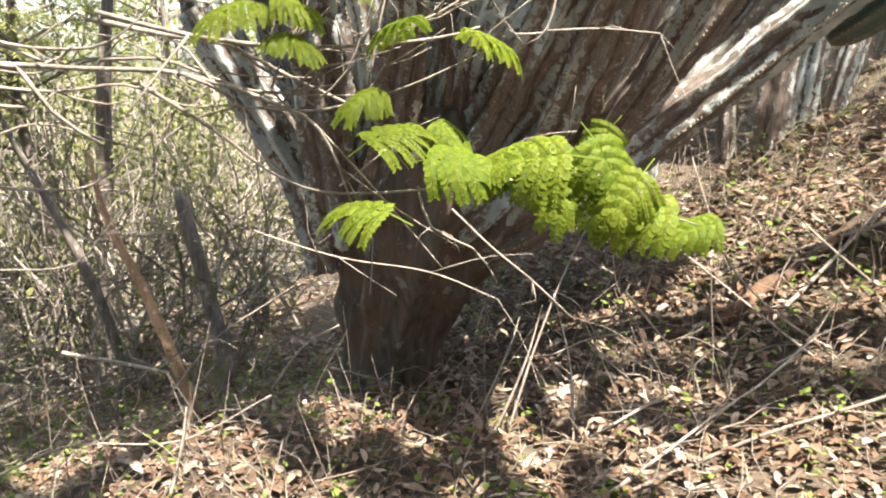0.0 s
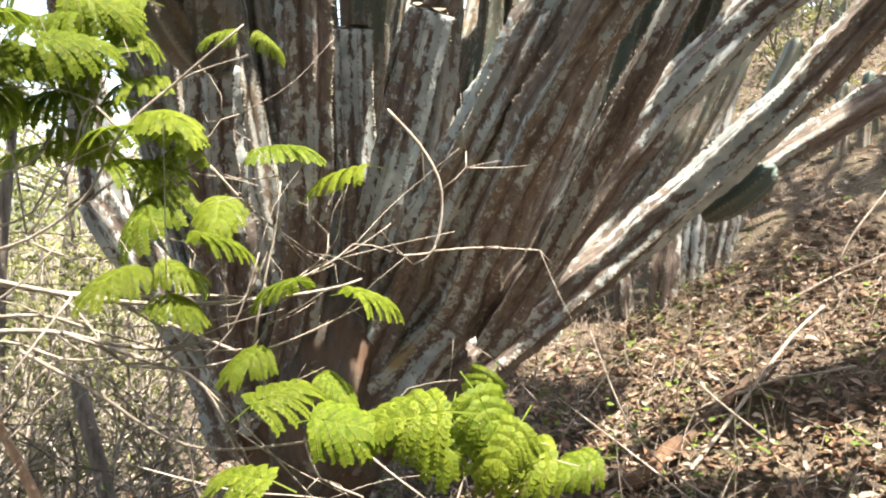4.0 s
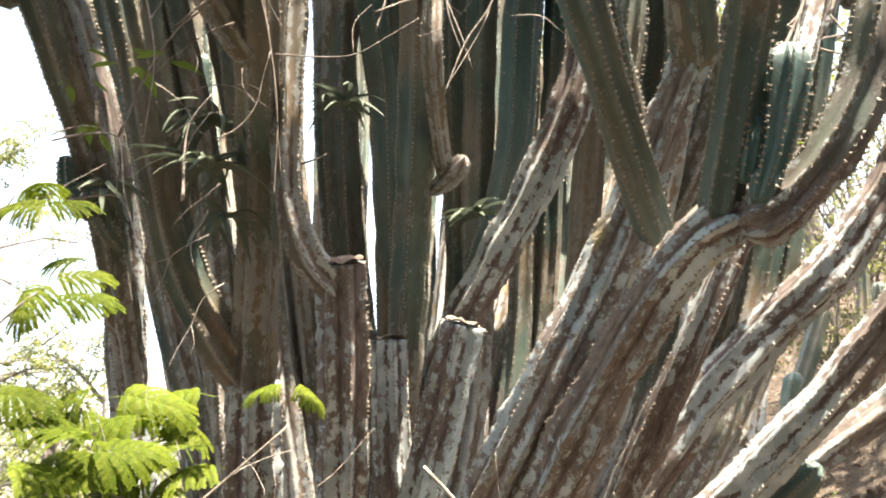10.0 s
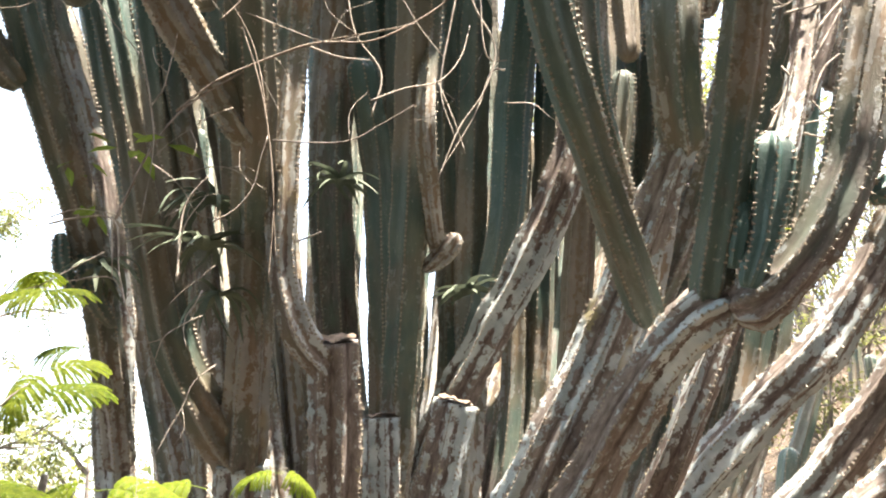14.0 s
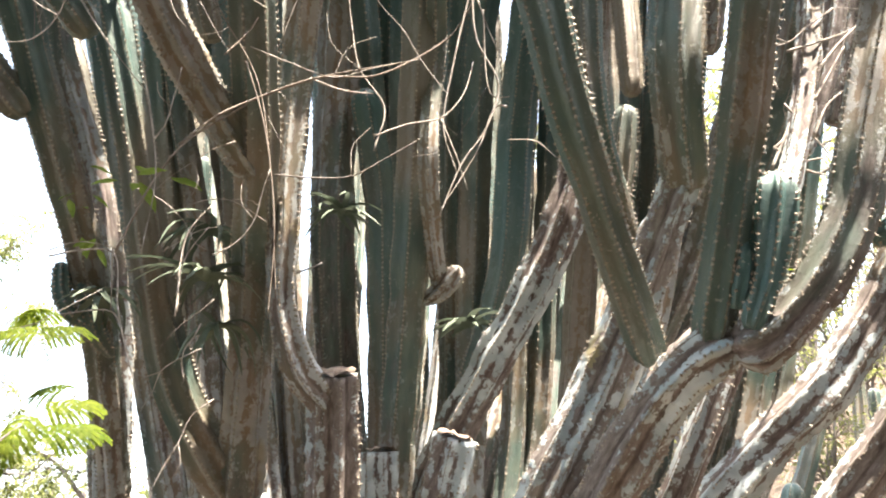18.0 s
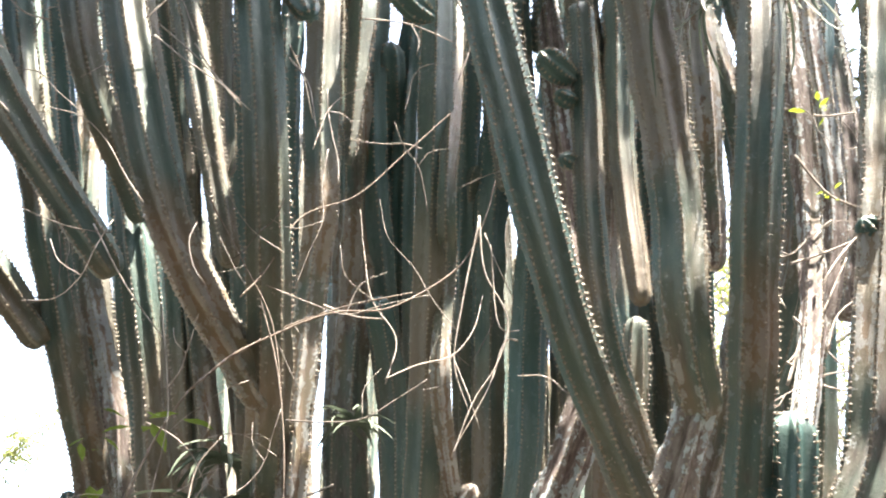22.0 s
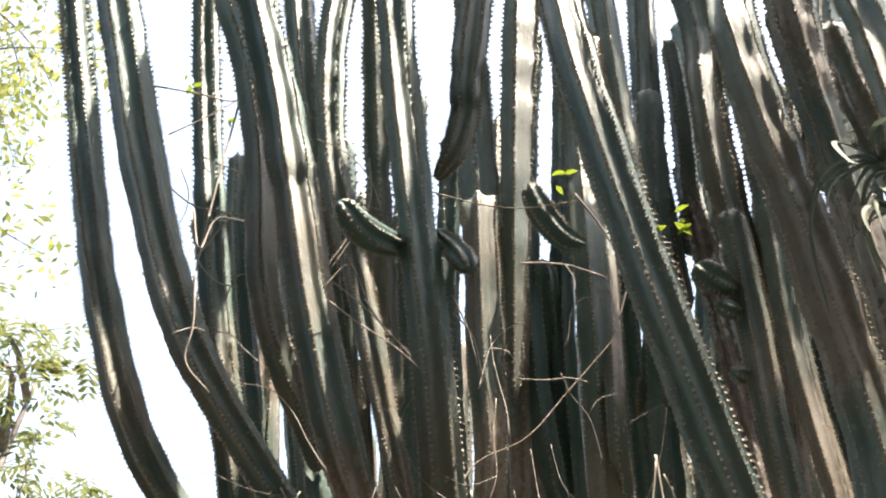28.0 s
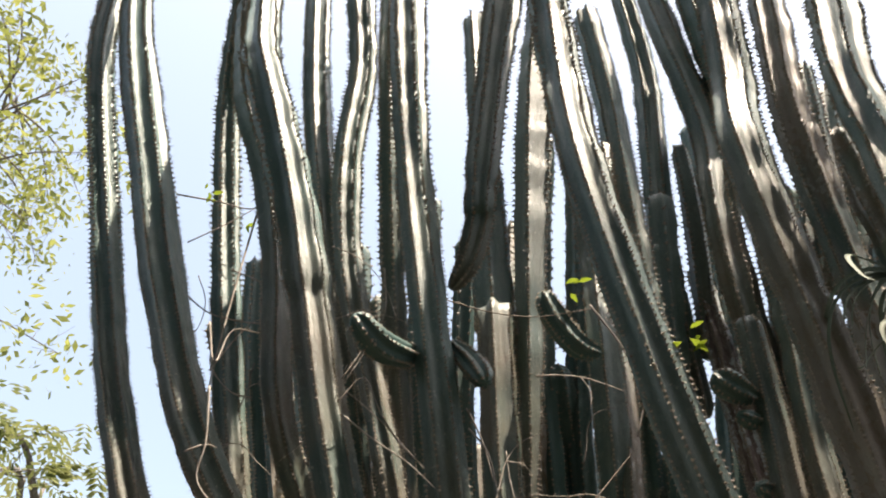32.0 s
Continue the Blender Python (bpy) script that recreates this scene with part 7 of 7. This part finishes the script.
twig([(-0.401, 1.874, 2.359, 0.0019), (-0.453, 1.887, 2.339, 0.0017), (-0.500, 1.900, 2.310, 0.0015), (-0.520, 1.913, 2.259, 0.0012), (-0.550, 1.926, 2.214, 0.0010)], TWIG)
twig([(-0.493, 1.874, 2.303, 0.0014), (-0.534, 1.874, 2.290, 0.0011), (-0.569, 1.874, 2.306, 0.0008)], TWIG)
twig([(-0.415, 1.914, 2.437, 0.0024), (-0.429, 1.909, 2.399, 0.0021), (-0.449, 1.903, 2.365, 0.0018), (-0.450, 1.897, 2.324, 0.0016), (-0.440, 1.891, 2.283, 0.0013)], TWIG)
twig([(-0.614, 1.882, 2.810, 0.0019), (-0.540, 1.884, 2.773, 0.0017), (-0.478, 1.885, 2.714, 0.0015), (-0.432, 1.887, 2.641, 0.0012), (-0.354, 1.889, 2.623, 0.0010)], TWIG)
twig([(-1.094, 1.670, 3.772, 0.0026), (-1.166, 1.682, 3.832, 0.0024), (-1.242, 1.694, 3.892, 0.0021), (-1.313, 1.707, 3.970, 0.0019), (-1.365, 1.719, 4.067, 0.0016)], DARKTWIG)
twig([(-1.226, 1.670, 3.872, 0.0014), (-1.222, 1.670, 3.931, 0.0011), (-1.189, 1.670, 3.955, 0.0008)], TWIG)
twig([(-1.087, 1.597, 3.994, 0.0027), (-1.082, 1.599, 4.051, 0.0025), (-1.079, 1.601, 4.107, 0.0022), (-1.086, 1.603, 4.172, 0.0019), (-1.085, 1.605, 4.235, 0.0016)], DARKTWIG)
twig([(-1.076, 1.597, 4.103, 0.0020), (-1.046, 1.597, 4.122, 0.0016), (-1.012, 1.597, 4.112, 0.0011)], TWIG)
twig([(-1.305, 1.567, 4.775, 0.0030), (-1.177, 1.568, 4.695, 0.0026), (-1.063, 1.570, 4.571, 0.0022), (-0.966, 1.572, 4.440, 0.0018), (-0.892, 1.574, 4.302, 0.0014)], TWIG)
twig([(-1.061, 1.567, 4.566, 0.0016), (-1.076, 1.567, 4.456, 0.0012), (-1.132, 1.567, 4.419, 0.0009)], TWIG)
twig([(-0.951, 1.609, 3.929, 0.0024), (-0.895, 1.619, 3.929, 0.0022), (-0.847, 1.629, 3.960, 0.0019), (-0.793, 1.640, 3.976, 0.0016), (-0.742, 1.650, 4.000, 0.0014)], TWIG)
twig([(-0.838, 1.609, 3.942, 0.0017), (-0.815, 1.609, 3.985, 0.0013), (-0.775, 1.609, 3.989, 0.0009)], TWIG)
twig([(-1.035, 1.565, 4.023, 0.0032), (-1.110, 1.567, 4.053, 0.0028), (-1.182, 1.570, 4.124, 0.0025), (-1.245, 1.572, 4.217, 0.0022), (-1.263, 1.574, 4.321, 0.0019)], TWIG)
twig([(-1.179, 1.565, 4.119, 0.0017), (-1.225, 1.565, 4.193, 0.0014), (-1.234, 1.565, 4.259, 0.0010)], TWIG)
twig([(-1.186, 1.694, 3.929, 0.0019), (-1.103, 1.708, 3.940, 0.0017), (-1.029, 1.722, 3.869, 0.0015), (-0.954, 1.736, 3.804, 0.0012), (-0.882, 1.750, 3.741, 0.0010)], TWIG)
twig([(-1.015, 1.694, 3.847, 0.0014), (-1.013, 1.694, 3.767, 0.0011), (-1.050, 1.694, 3.729, 0.0007)], TWIG)
twig([(-0.761, 1.515, 4.014, 0.0025), (-0.749, 1.508, 3.945, 0.0021), (-0.738, 1.502, 3.882, 0.0018), (-0.722, 1.496, 3.818, 0.0015), (-0.682, 1.489, 3.771, 0.0012)], TWIG)
twig([(-0.743, 1.515, 3.893, 0.0022), (-0.732, 1.515, 3.846, 0.0017), (-0.742, 1.515, 3.814, 0.0012)], TWIG)
twig([(-1.449, 1.566, 4.760, 0.0024), (-1.363, 1.564, 4.572, 0.0021), (-1.351, 1.562, 4.406, 0.0017), (-1.407, 1.560, 4.307, 0.0014), (-1.528, 1.558, 4.324, 0.0012)], DARKTWIG)
twig([(0.550, 2.781, 0.460, 0.0033), (0.611, 2.795, 0.382, 0.0030), (0.682, 2.809, 0.316, 0.0026), (0.756, 2.822, 0.246, 0.0023), (0.835, 2.836, 0.179, 0.0019)], TWIG)
twig([(0.676, 2.781, 0.327, 0.0023), (0.748, 2.781, 0.322, 0.0018), (0.795, 2.781, 0.281, 0.0013)], TWIG)
twig([(0.268, 2.885, 0.354, 0.0034), (0.414, 2.885, 0.366, 0.0031), (0.546, 2.885, 0.425, 0.0027), (0.688, 2.885, 0.455, 0.0023), (0.831, 2.885, 0.482, 0.0019)], TWIG)
twig([(0.546, 2.885, 0.425, 0.0019), (0.633, 2.885, 0.338, 0.0015), (0.651, 2.885, 0.231, 0.0011)], TWIG)
twig([(1.431, 2.890, 0.025, 0.0037), (1.556, 2.888, 0.019, 0.0033), (1.683, 2.886, 0.013, 0.0029), (1.808, 2.883, -0.013, 0.0025), (1.933, 2.881, -0.024, 0.0021)], TWIG)
twig([(1.686, 2.890, 0.011, 0.0017), (1.771, 2.890, -0.060, 0.0013), (1.803, 2.890, -0.152, 0.0009)], TWIG)
twig([(0.657, 2.705, 0.906, 0.0028), (0.549, 2.694, 1.021, 0.0024), (0.431, 2.684, 1.118, 0.0021), (0.313, 2.673, 1.208, 0.0018), (0.191, 2.663, 1.287, 0.0014)], DARKTWIG)
twig([(0.918, 2.633, 0.802, 0.0023), (0.934, 2.641, 0.632, 0.0020), (0.956, 2.649, 0.455, 0.0018), (0.954, 2.656, 0.273, 0.0016), (0.895, 2.664, 0.103, 0.0013)], TWIG)
twig([(0.950, 2.633, 0.460, 0.0015), (0.991, 2.633, 0.322, 0.0011), (0.951, 2.633, 0.211, 0.0008)], TWIG)
twig([(0.662, 2.509, 0.689, 0.0022), (0.688, 2.494, 0.812, 0.0019), (0.741, 2.480, 0.916, 0.0016), (0.810, 2.465, 1.007, 0.0014), (0.872, 2.450, 1.097, 0.0011)], TWIG)
twig([(0.750, 2.509, 0.910, 0.0020), (0.762, 2.509, 1.005, 0.0015), (0.820, 2.509, 1.058, 0.0011)], TWIG)
twig([(0.740, 2.673, 0.450, 0.0022), (0.654, 2.659, 0.598, 0.0019), (0.592, 2.644, 0.749, 0.0017), (0.580, 2.630, 0.906, 0.0014), (0.579, 2.615, 1.056, 0.0011)], DARKTWIG)
twig([(0.599, 2.673, 0.742, 0.0017), (0.496, 2.673, 0.811, 0.0013), (0.459, 2.673, 0.911, 0.0009)], TWIG)
twig([(0.845, 2.539, 0.306, 0.0029), (1.006, 2.537, 0.324, 0.0025), (1.167, 2.536, 0.347, 0.0022), (1.330, 2.534, 0.298, 0.0019), (1.438, 2.533, 0.148, 0.0016)], DARKTWIG)
twig([(1.168, 2.539, 0.346, 0.0017), (1.130, 2.539, 0.214, 0.0013), (1.035, 2.539, 0.154, 0.0009)], TWIG)
twig([(0.694, 2.558, 0.535, 0.0022), (0.769, 2.570, 0.533, 0.0020), (0.843, 2.582, 0.544, 0.0018), (0.919, 2.593, 0.513, 0.0015), (0.991, 2.605, 0.471, 0.0013)], TWIG)
twig([(0.836, 2.558, 0.552, 0.0014), (0.855, 2.558, 0.493, 0.0011), (0.841, 2.558, 0.445, 0.0008)], TWIG)
twig([(0.413, 2.938, 0.611, 0.0034), (0.515, 2.950, 0.557, 0.0030), (0.581, 2.963, 0.456, 0.0027), (0.661, 2.975, 0.363, 0.0023), (0.770, 2.987, 0.311, 0.0019)], TWIG)
twig([(0.576, 2.938, 0.465, 0.0015), (0.608, 2.938, 0.377, 0.0012), (0.585, 2.938, 0.301, 0.0008)], TWIG)



# ---- bromeliads lodged between the stems ----
def bromeliad(where, size, leaves, seed, droop=1.0, label="grey-green strap-leaved bromeliad wedged between cactus stems", width=0.014):
    r = np.random.default_rng(seed)
    plant = tagged(thing("bromeliad", where), label, "bromeliad", "bromeliads")
    for k in range(leaves):
        a = k * 2.4 + r.normal(0, 0.3)
        l = size * r.uniform(0.6, 1.15)
        up = r.uniform(0.15, 1.1)
        n = 9
        v, f = [], []
        p = np.array([0.0, 0.0, 0.0])
        d = np.array([math.cos(a), math.sin(a), up])
        d /= np.linalg.norm(d)
        curl = r.normal(0, 0.12 + 0.06 * droop)
        for q in range(n):
            u = q / (n - 1)
            s = np.array([-math.sin(a), math.cos(a), 0.0])
            w = width * (1 - u) ** 0.7 * r.uniform(0.9, 1.1) + 0.0008
            fold = np.array([0, 0, w * 0.5])
            v += [p - s * w + fold, p, p + s * w + fold]
            p = p + d * l / (n - 1)
            d = d + np.array([curl * math.sin(a), -curl * math.cos(a), -0.24 * droop * r.uniform(0.5, 1.3)])
            d /= np.linalg.norm(d)
        for q in range(n - 1):
            o = q * 3
            f += [(o, o + 1, o + 4, o + 3), (o + 1, o + 2, o + 5, o + 4)]
        link("leaf", np.array(v), f, AIRLEAF, plant, smooth=True)
    return plant


bromeliad((-0.46, 2.12, 2.62), 0.26, 26, 1, 1.0, width=0.013)
bromeliad((-0.47, 2.16, 2.78), 0.24, 22, 2, 1.8, width=0.013)
bromeliad((-0.43, 2.20, 2.50), 0.22, 16, 11, 2.2, width=0.012)
bromeliad((-0.10, 2.68, 3.08), 0.22, 24, 3, 1.2)
bromeliad((0.37, 2.64, 2.62), 0.16, 18, 4, 0.9, "small fresh green bromeliad perched on a lichened stem", 0.020)
bromeliad((-0.80, 2.28, 2.62), 0.24, 16, 5, 1.8, width=0.016)


def air_plant(where, leaves, long, seed):
    """A hanging rosette: each leaf arches out of the heart and trails down in loose curls."""
    r = np.random.default_rng(seed)
    plant = tagged(thing("air_plant", where), "air plant with long trailing curled grey-green leaves", "air plant", "air plants")
    for k in range(leaves):
        a = k * 2.4 + r.normal(0, 0.3)
        l = long * r.uniform(0.45, 1.1)
        n = 16
        d = np.array([math.cos(a) * 0.8, math.sin(a) * 0.8, r.uniform(0.3, 1.3)])
        d /= np.linalg.norm(d)
        p = np.zeros(3)
        curl, bend = r.normal(0, 0.10), r.uniform(0.20, 0.34)
        wide = r.uniform(0.006, 0.010)
        v, f = [], []
        for q in range(n):
            u = q / (n - 1)
            side = np.cross(d, (math.cos(a + 1.2), math.sin(a + 1.2), 0.15))
            side /= np.linalg.norm(side) + 1e-9
            w = wide * (1 - u) ** 0.55 + 0.0009
            fold = np.cross(side, d) * w * 0.45
            v += [p - side * w + fold, p.copy(), p + side * w + fold]
            p = p + d * l / (n - 1)
            out = np.array([-math.sin(a), math.cos(a), 0.0])
            d = d + np.array([0, 0, -bend * (1 if u < 0.75 else -0.6)]) + out * curl * (1 + u) - np.array([d[0], d[1], 0]) * 0.06
            d /= np.linalg.norm(d)
        for q in range(n - 1):
            o = q * 3
            f += [(o, o + 1, o + 4, o + 3), (o + 1, o + 2, o + 5, o + 4)]
        link("leaf", np.array(v), f, AIRLEAF, plant, smooth=True)
    return plant


air_plant((0.98, 1.16, 3.90), 18, 0.55, 6)
air_plant((1.04, 1.14, 3.80), 14, 0.42, 7)
air_plant((0.92, 1.12, 3.66), 8, 0.34, 8)


def leaf_spray(where, size, count, seed, label="sprig of bright green climbing leaves on a vine", mat=None):
    """Palmate sprigs of pointed leaves."""
    r = np.random.default_rng(seed)
    plant = tagged(thing("climber_sprig", where), label, "climber", "climber sprigs")
    for k in range(count):
        a, e = r.uniform(0, 6.28), r.uniform(-0.7, 0.6)
        u = np.array([math.cos(a) * math.cos(e), math.sin(a) * math.cos(e), math.sin(e)])
        s = np.cross(u, (0, 0, 1.0))
        s /= np.linalg.norm(s)
        l = size * r.uniform(0.7, 1.2)
        c = u * size * 0.25 + r.normal(0, size * 0.35, 3)
        v = [c, c + u * l * 0.35 + s * l * 0.2, c + u * l * 0.7 + s * l * 0.15 - np.array([0, 0, l * 0.05]), c + u * l - np.array([0, 0, l * 0.2]), c + u * l * 0.7 - s * l * 0.15 - np.array([0, 0, l * 0.05]), c + u * l * 0.35 - s * l * 0.2, c + u * l * 0.5 - np.array([0, 0, l * 0.06])]
        link("leaf", v, [(0, 1, 6), (1, 2, 6), (2, 3, 6), (3, 4, 6), (4, 5, 6), (5, 0, 6)], mat or FRESH, plant)
    return plant


leaf_spray((-0.545, 1.65, 2.72), 0.085, 7, 1, mat=SPROUT)
leaf_spray((-0.60, 1.62, 2.56), 0.06, 4, 2, mat=SPROUT)
leaf_spray((-0.70, 1.70, 2.70), 0.05, 4, 12, mat=SPROUT)
leaf_spray((0.36, 1.02, 3.59), 0.045, 5, 3)
leaf_spray((0.12, 1.58, 4.45), 0.05, 4, 4)
leaf_spray((1.62, 1.9, 4.0), 0.06, 6, 5)
leaf_spray((1.55, 1.9, 3.6), 0.05, 5, 6)
leaf_spray((-1.55, 1.9, 5.6), 0.05, 5, 7)
leaf_spray((0.98, 1.5, 2.42), 0.04, 3, 8)
leaf_spray((-1.54, 1.52, 5.29), 0.05, 5, 9)


# ---- trees beyond ----
def tree(x, y, tall, crown, limbs, leaves, size, mat, label, seed, droop=0.0, low=0.35, feathered=False, thick=1.0):
    r = np.random.default_rng(seed)
    z0 = float(height(x, y))
    t = tagged(thing("tree", (x, y, z0)), label, "tree")
    pts = [(0, 0, -0.3, 0.13), (0.1, 0, tall * 0.2, 0.11), (-0.1, 0.1, tall * 0.45, 0.09), (0.05, 0, tall * 0.7, 0.05), (0, 0, tall * 0.95, 0.015)]
    v, f = tube([(*p[:3], p[3] * thick) for p in pts], 10, 0.15)
    link("trunk", v, f, DARKTWIG, t, smooth=True)
    ends = []
    for k in range(limbs):
        u = r.uniform(low, 0.95)
        a = k * 2.4
        b0 = np.array([0, 0, tall * u])
        l = crown * r.uniform(0.5, 1.05) * (1.15 - 0.5 * abs(u - 0.6))
        mid = b0 + np.array([math.cos(a) * l * 0.5, math.sin(a) * l * 0.5, l * 0.22])
        end = b0 + np.array([math.cos(a) * l, math.sin(a) * l, l * 0.28 - droop * l])
        pieces = [tube([(*b0, 0.035 * thick), (*mid, 0.022 * thick), (*end, 0.006 * thick)], 5, 0.2)]
        for _ in range(6):
            s0 = mid + (end - mid) * r.uniform(0, 1)
            e2 = s0 + r.normal(0, crown * 0.16, 3)
            pieces.append(tube([(*s0, 0.008 * thick), (*e2, 0.003 * thick)], 4, 0.2))
            ends.append(e2)
        ends.append(end)
        v, f = merge(pieces)
        link("limb", v, f, DARKTWIG, t)
    v, f = pinnate_cloud(ends, size, r) if feathered else leaf_cloud(ends, crown * 0.085, leaves, size, r)
    tagged(link("crown", v, f, mat, t), kind="stuff")
    return t


tree(-5.75, 2.9, 12.0, 1.75, 56, 22, 0.060, YELLOWLEAF, "tall thin tree with sparse yellow-green leaves", 21, 0.15, 0.22, False, 0.45)
tree(-4.3, 4.6, 7.5, 1.4, 17, 40, 0.28, SCRUBLEAF, "small tree with drooping compound leaves", 22, 0.4, 0.55, True)
tree(-3.9, 5.7, 5.0, 1.4, 26, 30, 0.20, SCRUBLEAF, "small tree with airy feathered leaves", 31, 0.2, 0.3, True)
tree(-2.55, 4.9, 4.4, 0.95, 22, 20, 0.13, SCRUBLEAF, "slender sapling with sparse feathered leaves against the sky", 33, 0.1, 0.42, True, 0.35)
tree(-6.5, 8.5, 5.5, 1.8, 20, 30, 0.05, SCRUBLEAF, "small scrub tree with airy yellow-green crown", 23)
tree(-3.6, 10.5, 4.6, 1.7, 18, 30, 0.05, YELLOWLEAF, "small scrub tree with airy yellow-green crown", 24)
tree(5.5, 9.5, 5.0, 2.0, 20, 30, 0.05, YELLOWLEAF, "small hillside tree with airy yellow-green crown", 25)
tree(3.2, 8.2, 4.2, 1.6, 18, 30, 0.045, YELLOWLEAF, "small hillside tree with airy yellow-green crown", 26)


def far_scrub():
    """The joined far thicket on the valley side and up the hill."""
    r = np.random.default_rng(9)
    cs = []
    for _ in range(520):
        x, y = r.uniform(-16, -0.5), r.uniform(6, 26)
        cs.append((x, y, float(height(x, y)) + r.uniform(0.1, 3.0) * (0.6 + y / 26)))
    for _ in range(260):
        x, y = r.uniform(0.8, 12), r.uniform(6.5, 16)
        cs.append((x, y, float(height(x, y)) + r.uniform(0.1, 2.0)))
    for _ in range(420):
        x, y = r.uniform(-60, 0), r.uniform(24, 70)
        cs.append((x, y, float(height(x, y)) + r.uniform(0.1, 9.0)))
    for _ in range(24):
        x, y = r.uniform(-4.5, -1.2), r.uniform(3.8, 6.5)
        cs.append((x, y, float(height(x, y)) + r.uniform(0.05, 0.5)))
    near = [c for c in cs if c[1] < 24]
    a, b = leaf_cloud(near, 0.40, 19, 0.042, r), leaf_cloud([c for c in cs if c[1] >= 24], 1.3, 36, 0.22, r)
    v, f = merge([a, b])
    cs = near
    tagged(link("distant_scrub", v, f, SCRUBLEAF), "hazy yellow-green thicket of distant scrub", "scrub", kind="stuff")
    pieces = []
    for c in cs:
        z0 = float(height(c[0], c[1]))
        for _ in range(3):
            e = np.array(c) + r.normal(0, 0.45, 3)
            pieces.append(tube([(c[0] + r.normal(0, 0.7), c[1], z0 - 0.1, 0.014), (*((np.array(c) + e) / 2 + r.normal(0, 0.1, 3)), 0.011), (*e, 0.004)], 4, 0.6))
    v, f = merge(pieces[::4])
    tagged(link("distant_pale_stems", v, f, TWIG), "bare pale stems of the distant thicket", "scrub", kind="stuff")
    v, f = merge(pieces[1::4] + pieces[2::4] + pieces[3::4])
    tagged(link("distant_stems", v, f, DARKTWIG), "bare grey-brown stems of the distant thicket", "scrub", kind="stuff")


def scrub_tangle():
    """Thin crooked branches crossing one another on the valley side."""
    r = np.random.default_rng(23)
    for mat, count, name, label in ((TWIG, 260, "pale_branch_tangle", "tangle of thin pale crooked branches"), (DARKTWIG, 420, "grey_branch_tangle", "tangle of thin grey crooked branches")):
        pieces = []
        for _ in range(count):
            y = r.uniform(3.7, 8.0)
            x = r.uniform(-0.85, -0.25) * y
            p = np.array([x, y, float(height(x, y)) + r.uniform(-0.05, 0.9)])
            d = r.normal(0, 1, 3) * (1.0, 0.5, 0.8) + np.array([0, 0, 0.35])
            d /= np.linalg.norm(d)
            long, thick = r.uniform(0.5, 1.5), r.uniform(0.003, 0.009)
            pts = [(*p, thick)]
            for q in range(4):
                d = d + r.normal(0, 0.32, 3)
                d /= np.linalg.norm(d)
                p = p + d * long / 4
                pts.append((*p, thick * (1 - 0.2 * (q + 1))))
                if q < 3:
                    e = p + (d + r.normal(0, 0.8, 3)) * long * 0.22
                    pieces.append(tube([(*p, thick * 0.6), (*((p + e) / 2 + r.normal(0, 0.02, 3)), thick * 0.5), (*e, thick * 0.25)], 3, 0.2))
            pieces.append(tube(pts, 4, 0.09))
        v, f = merge(pieces)
        tagged(link(name, v, f, mat), label, "scrub", kind="stuff")


far_scrub()
scrub_tangle()


def sky_block_thicket():
    """Dense scrub added out of view, behind and beside the viewer, to block sky light."""
    r = np.random.default_rng(19)
    cs = []
    for _ in range(1900):
        x, y = r.uniform(-10, 7), r.uniform(-9, -3.4)
        cs.append((x, y, float(height(x, y)) + r.uniform(0.2, 18.0 if x < 4.0 else 9.0)))
    for _ in range(160):
        x, y = r.uniform(-10, -4.5), r.uniform(-5, 0)
        cs.append((x, y, float(height(x, y)) + r.uniform(0.2, 6.0)))
    for _ in range(420):
        x, y = r.uniform(6.8, 11), r.uniform(-4, 5)
        cs.append((x, y, float(height(x, y)) + r.uniform(0.2, 3.6)))
    v, f = leaf_cloud(cs, 0.5, 60, 0.14, r)
    tagged(link("surrounding_scrub", v, f, DARKLEAF), "dense dark green scrub added out of view to block sky light", "scrub", kind="stuff")


sky_block_thicket()
# trees added outside the view on the right, only for their shade
tree(3.95, 3.3, 5.2, 1.25, 26, 14, 0.06, DARKLEAF, "small leafy tree added uphill to shade the ground", 35, 0.0, 0.5)
tree(5.0, -2.2, 7.4, 1.3, 22, 7, 0.085, DARKLEAF, "unseen leafy scrub tree added to shade the clearing", 29, 0.0, 0.5)
tree(4.3, 0.7, 4.4, 1.2, 22, 5, 0.05, DARKLEAF, "small unseen leafy tree added to shade the right slope", 28)
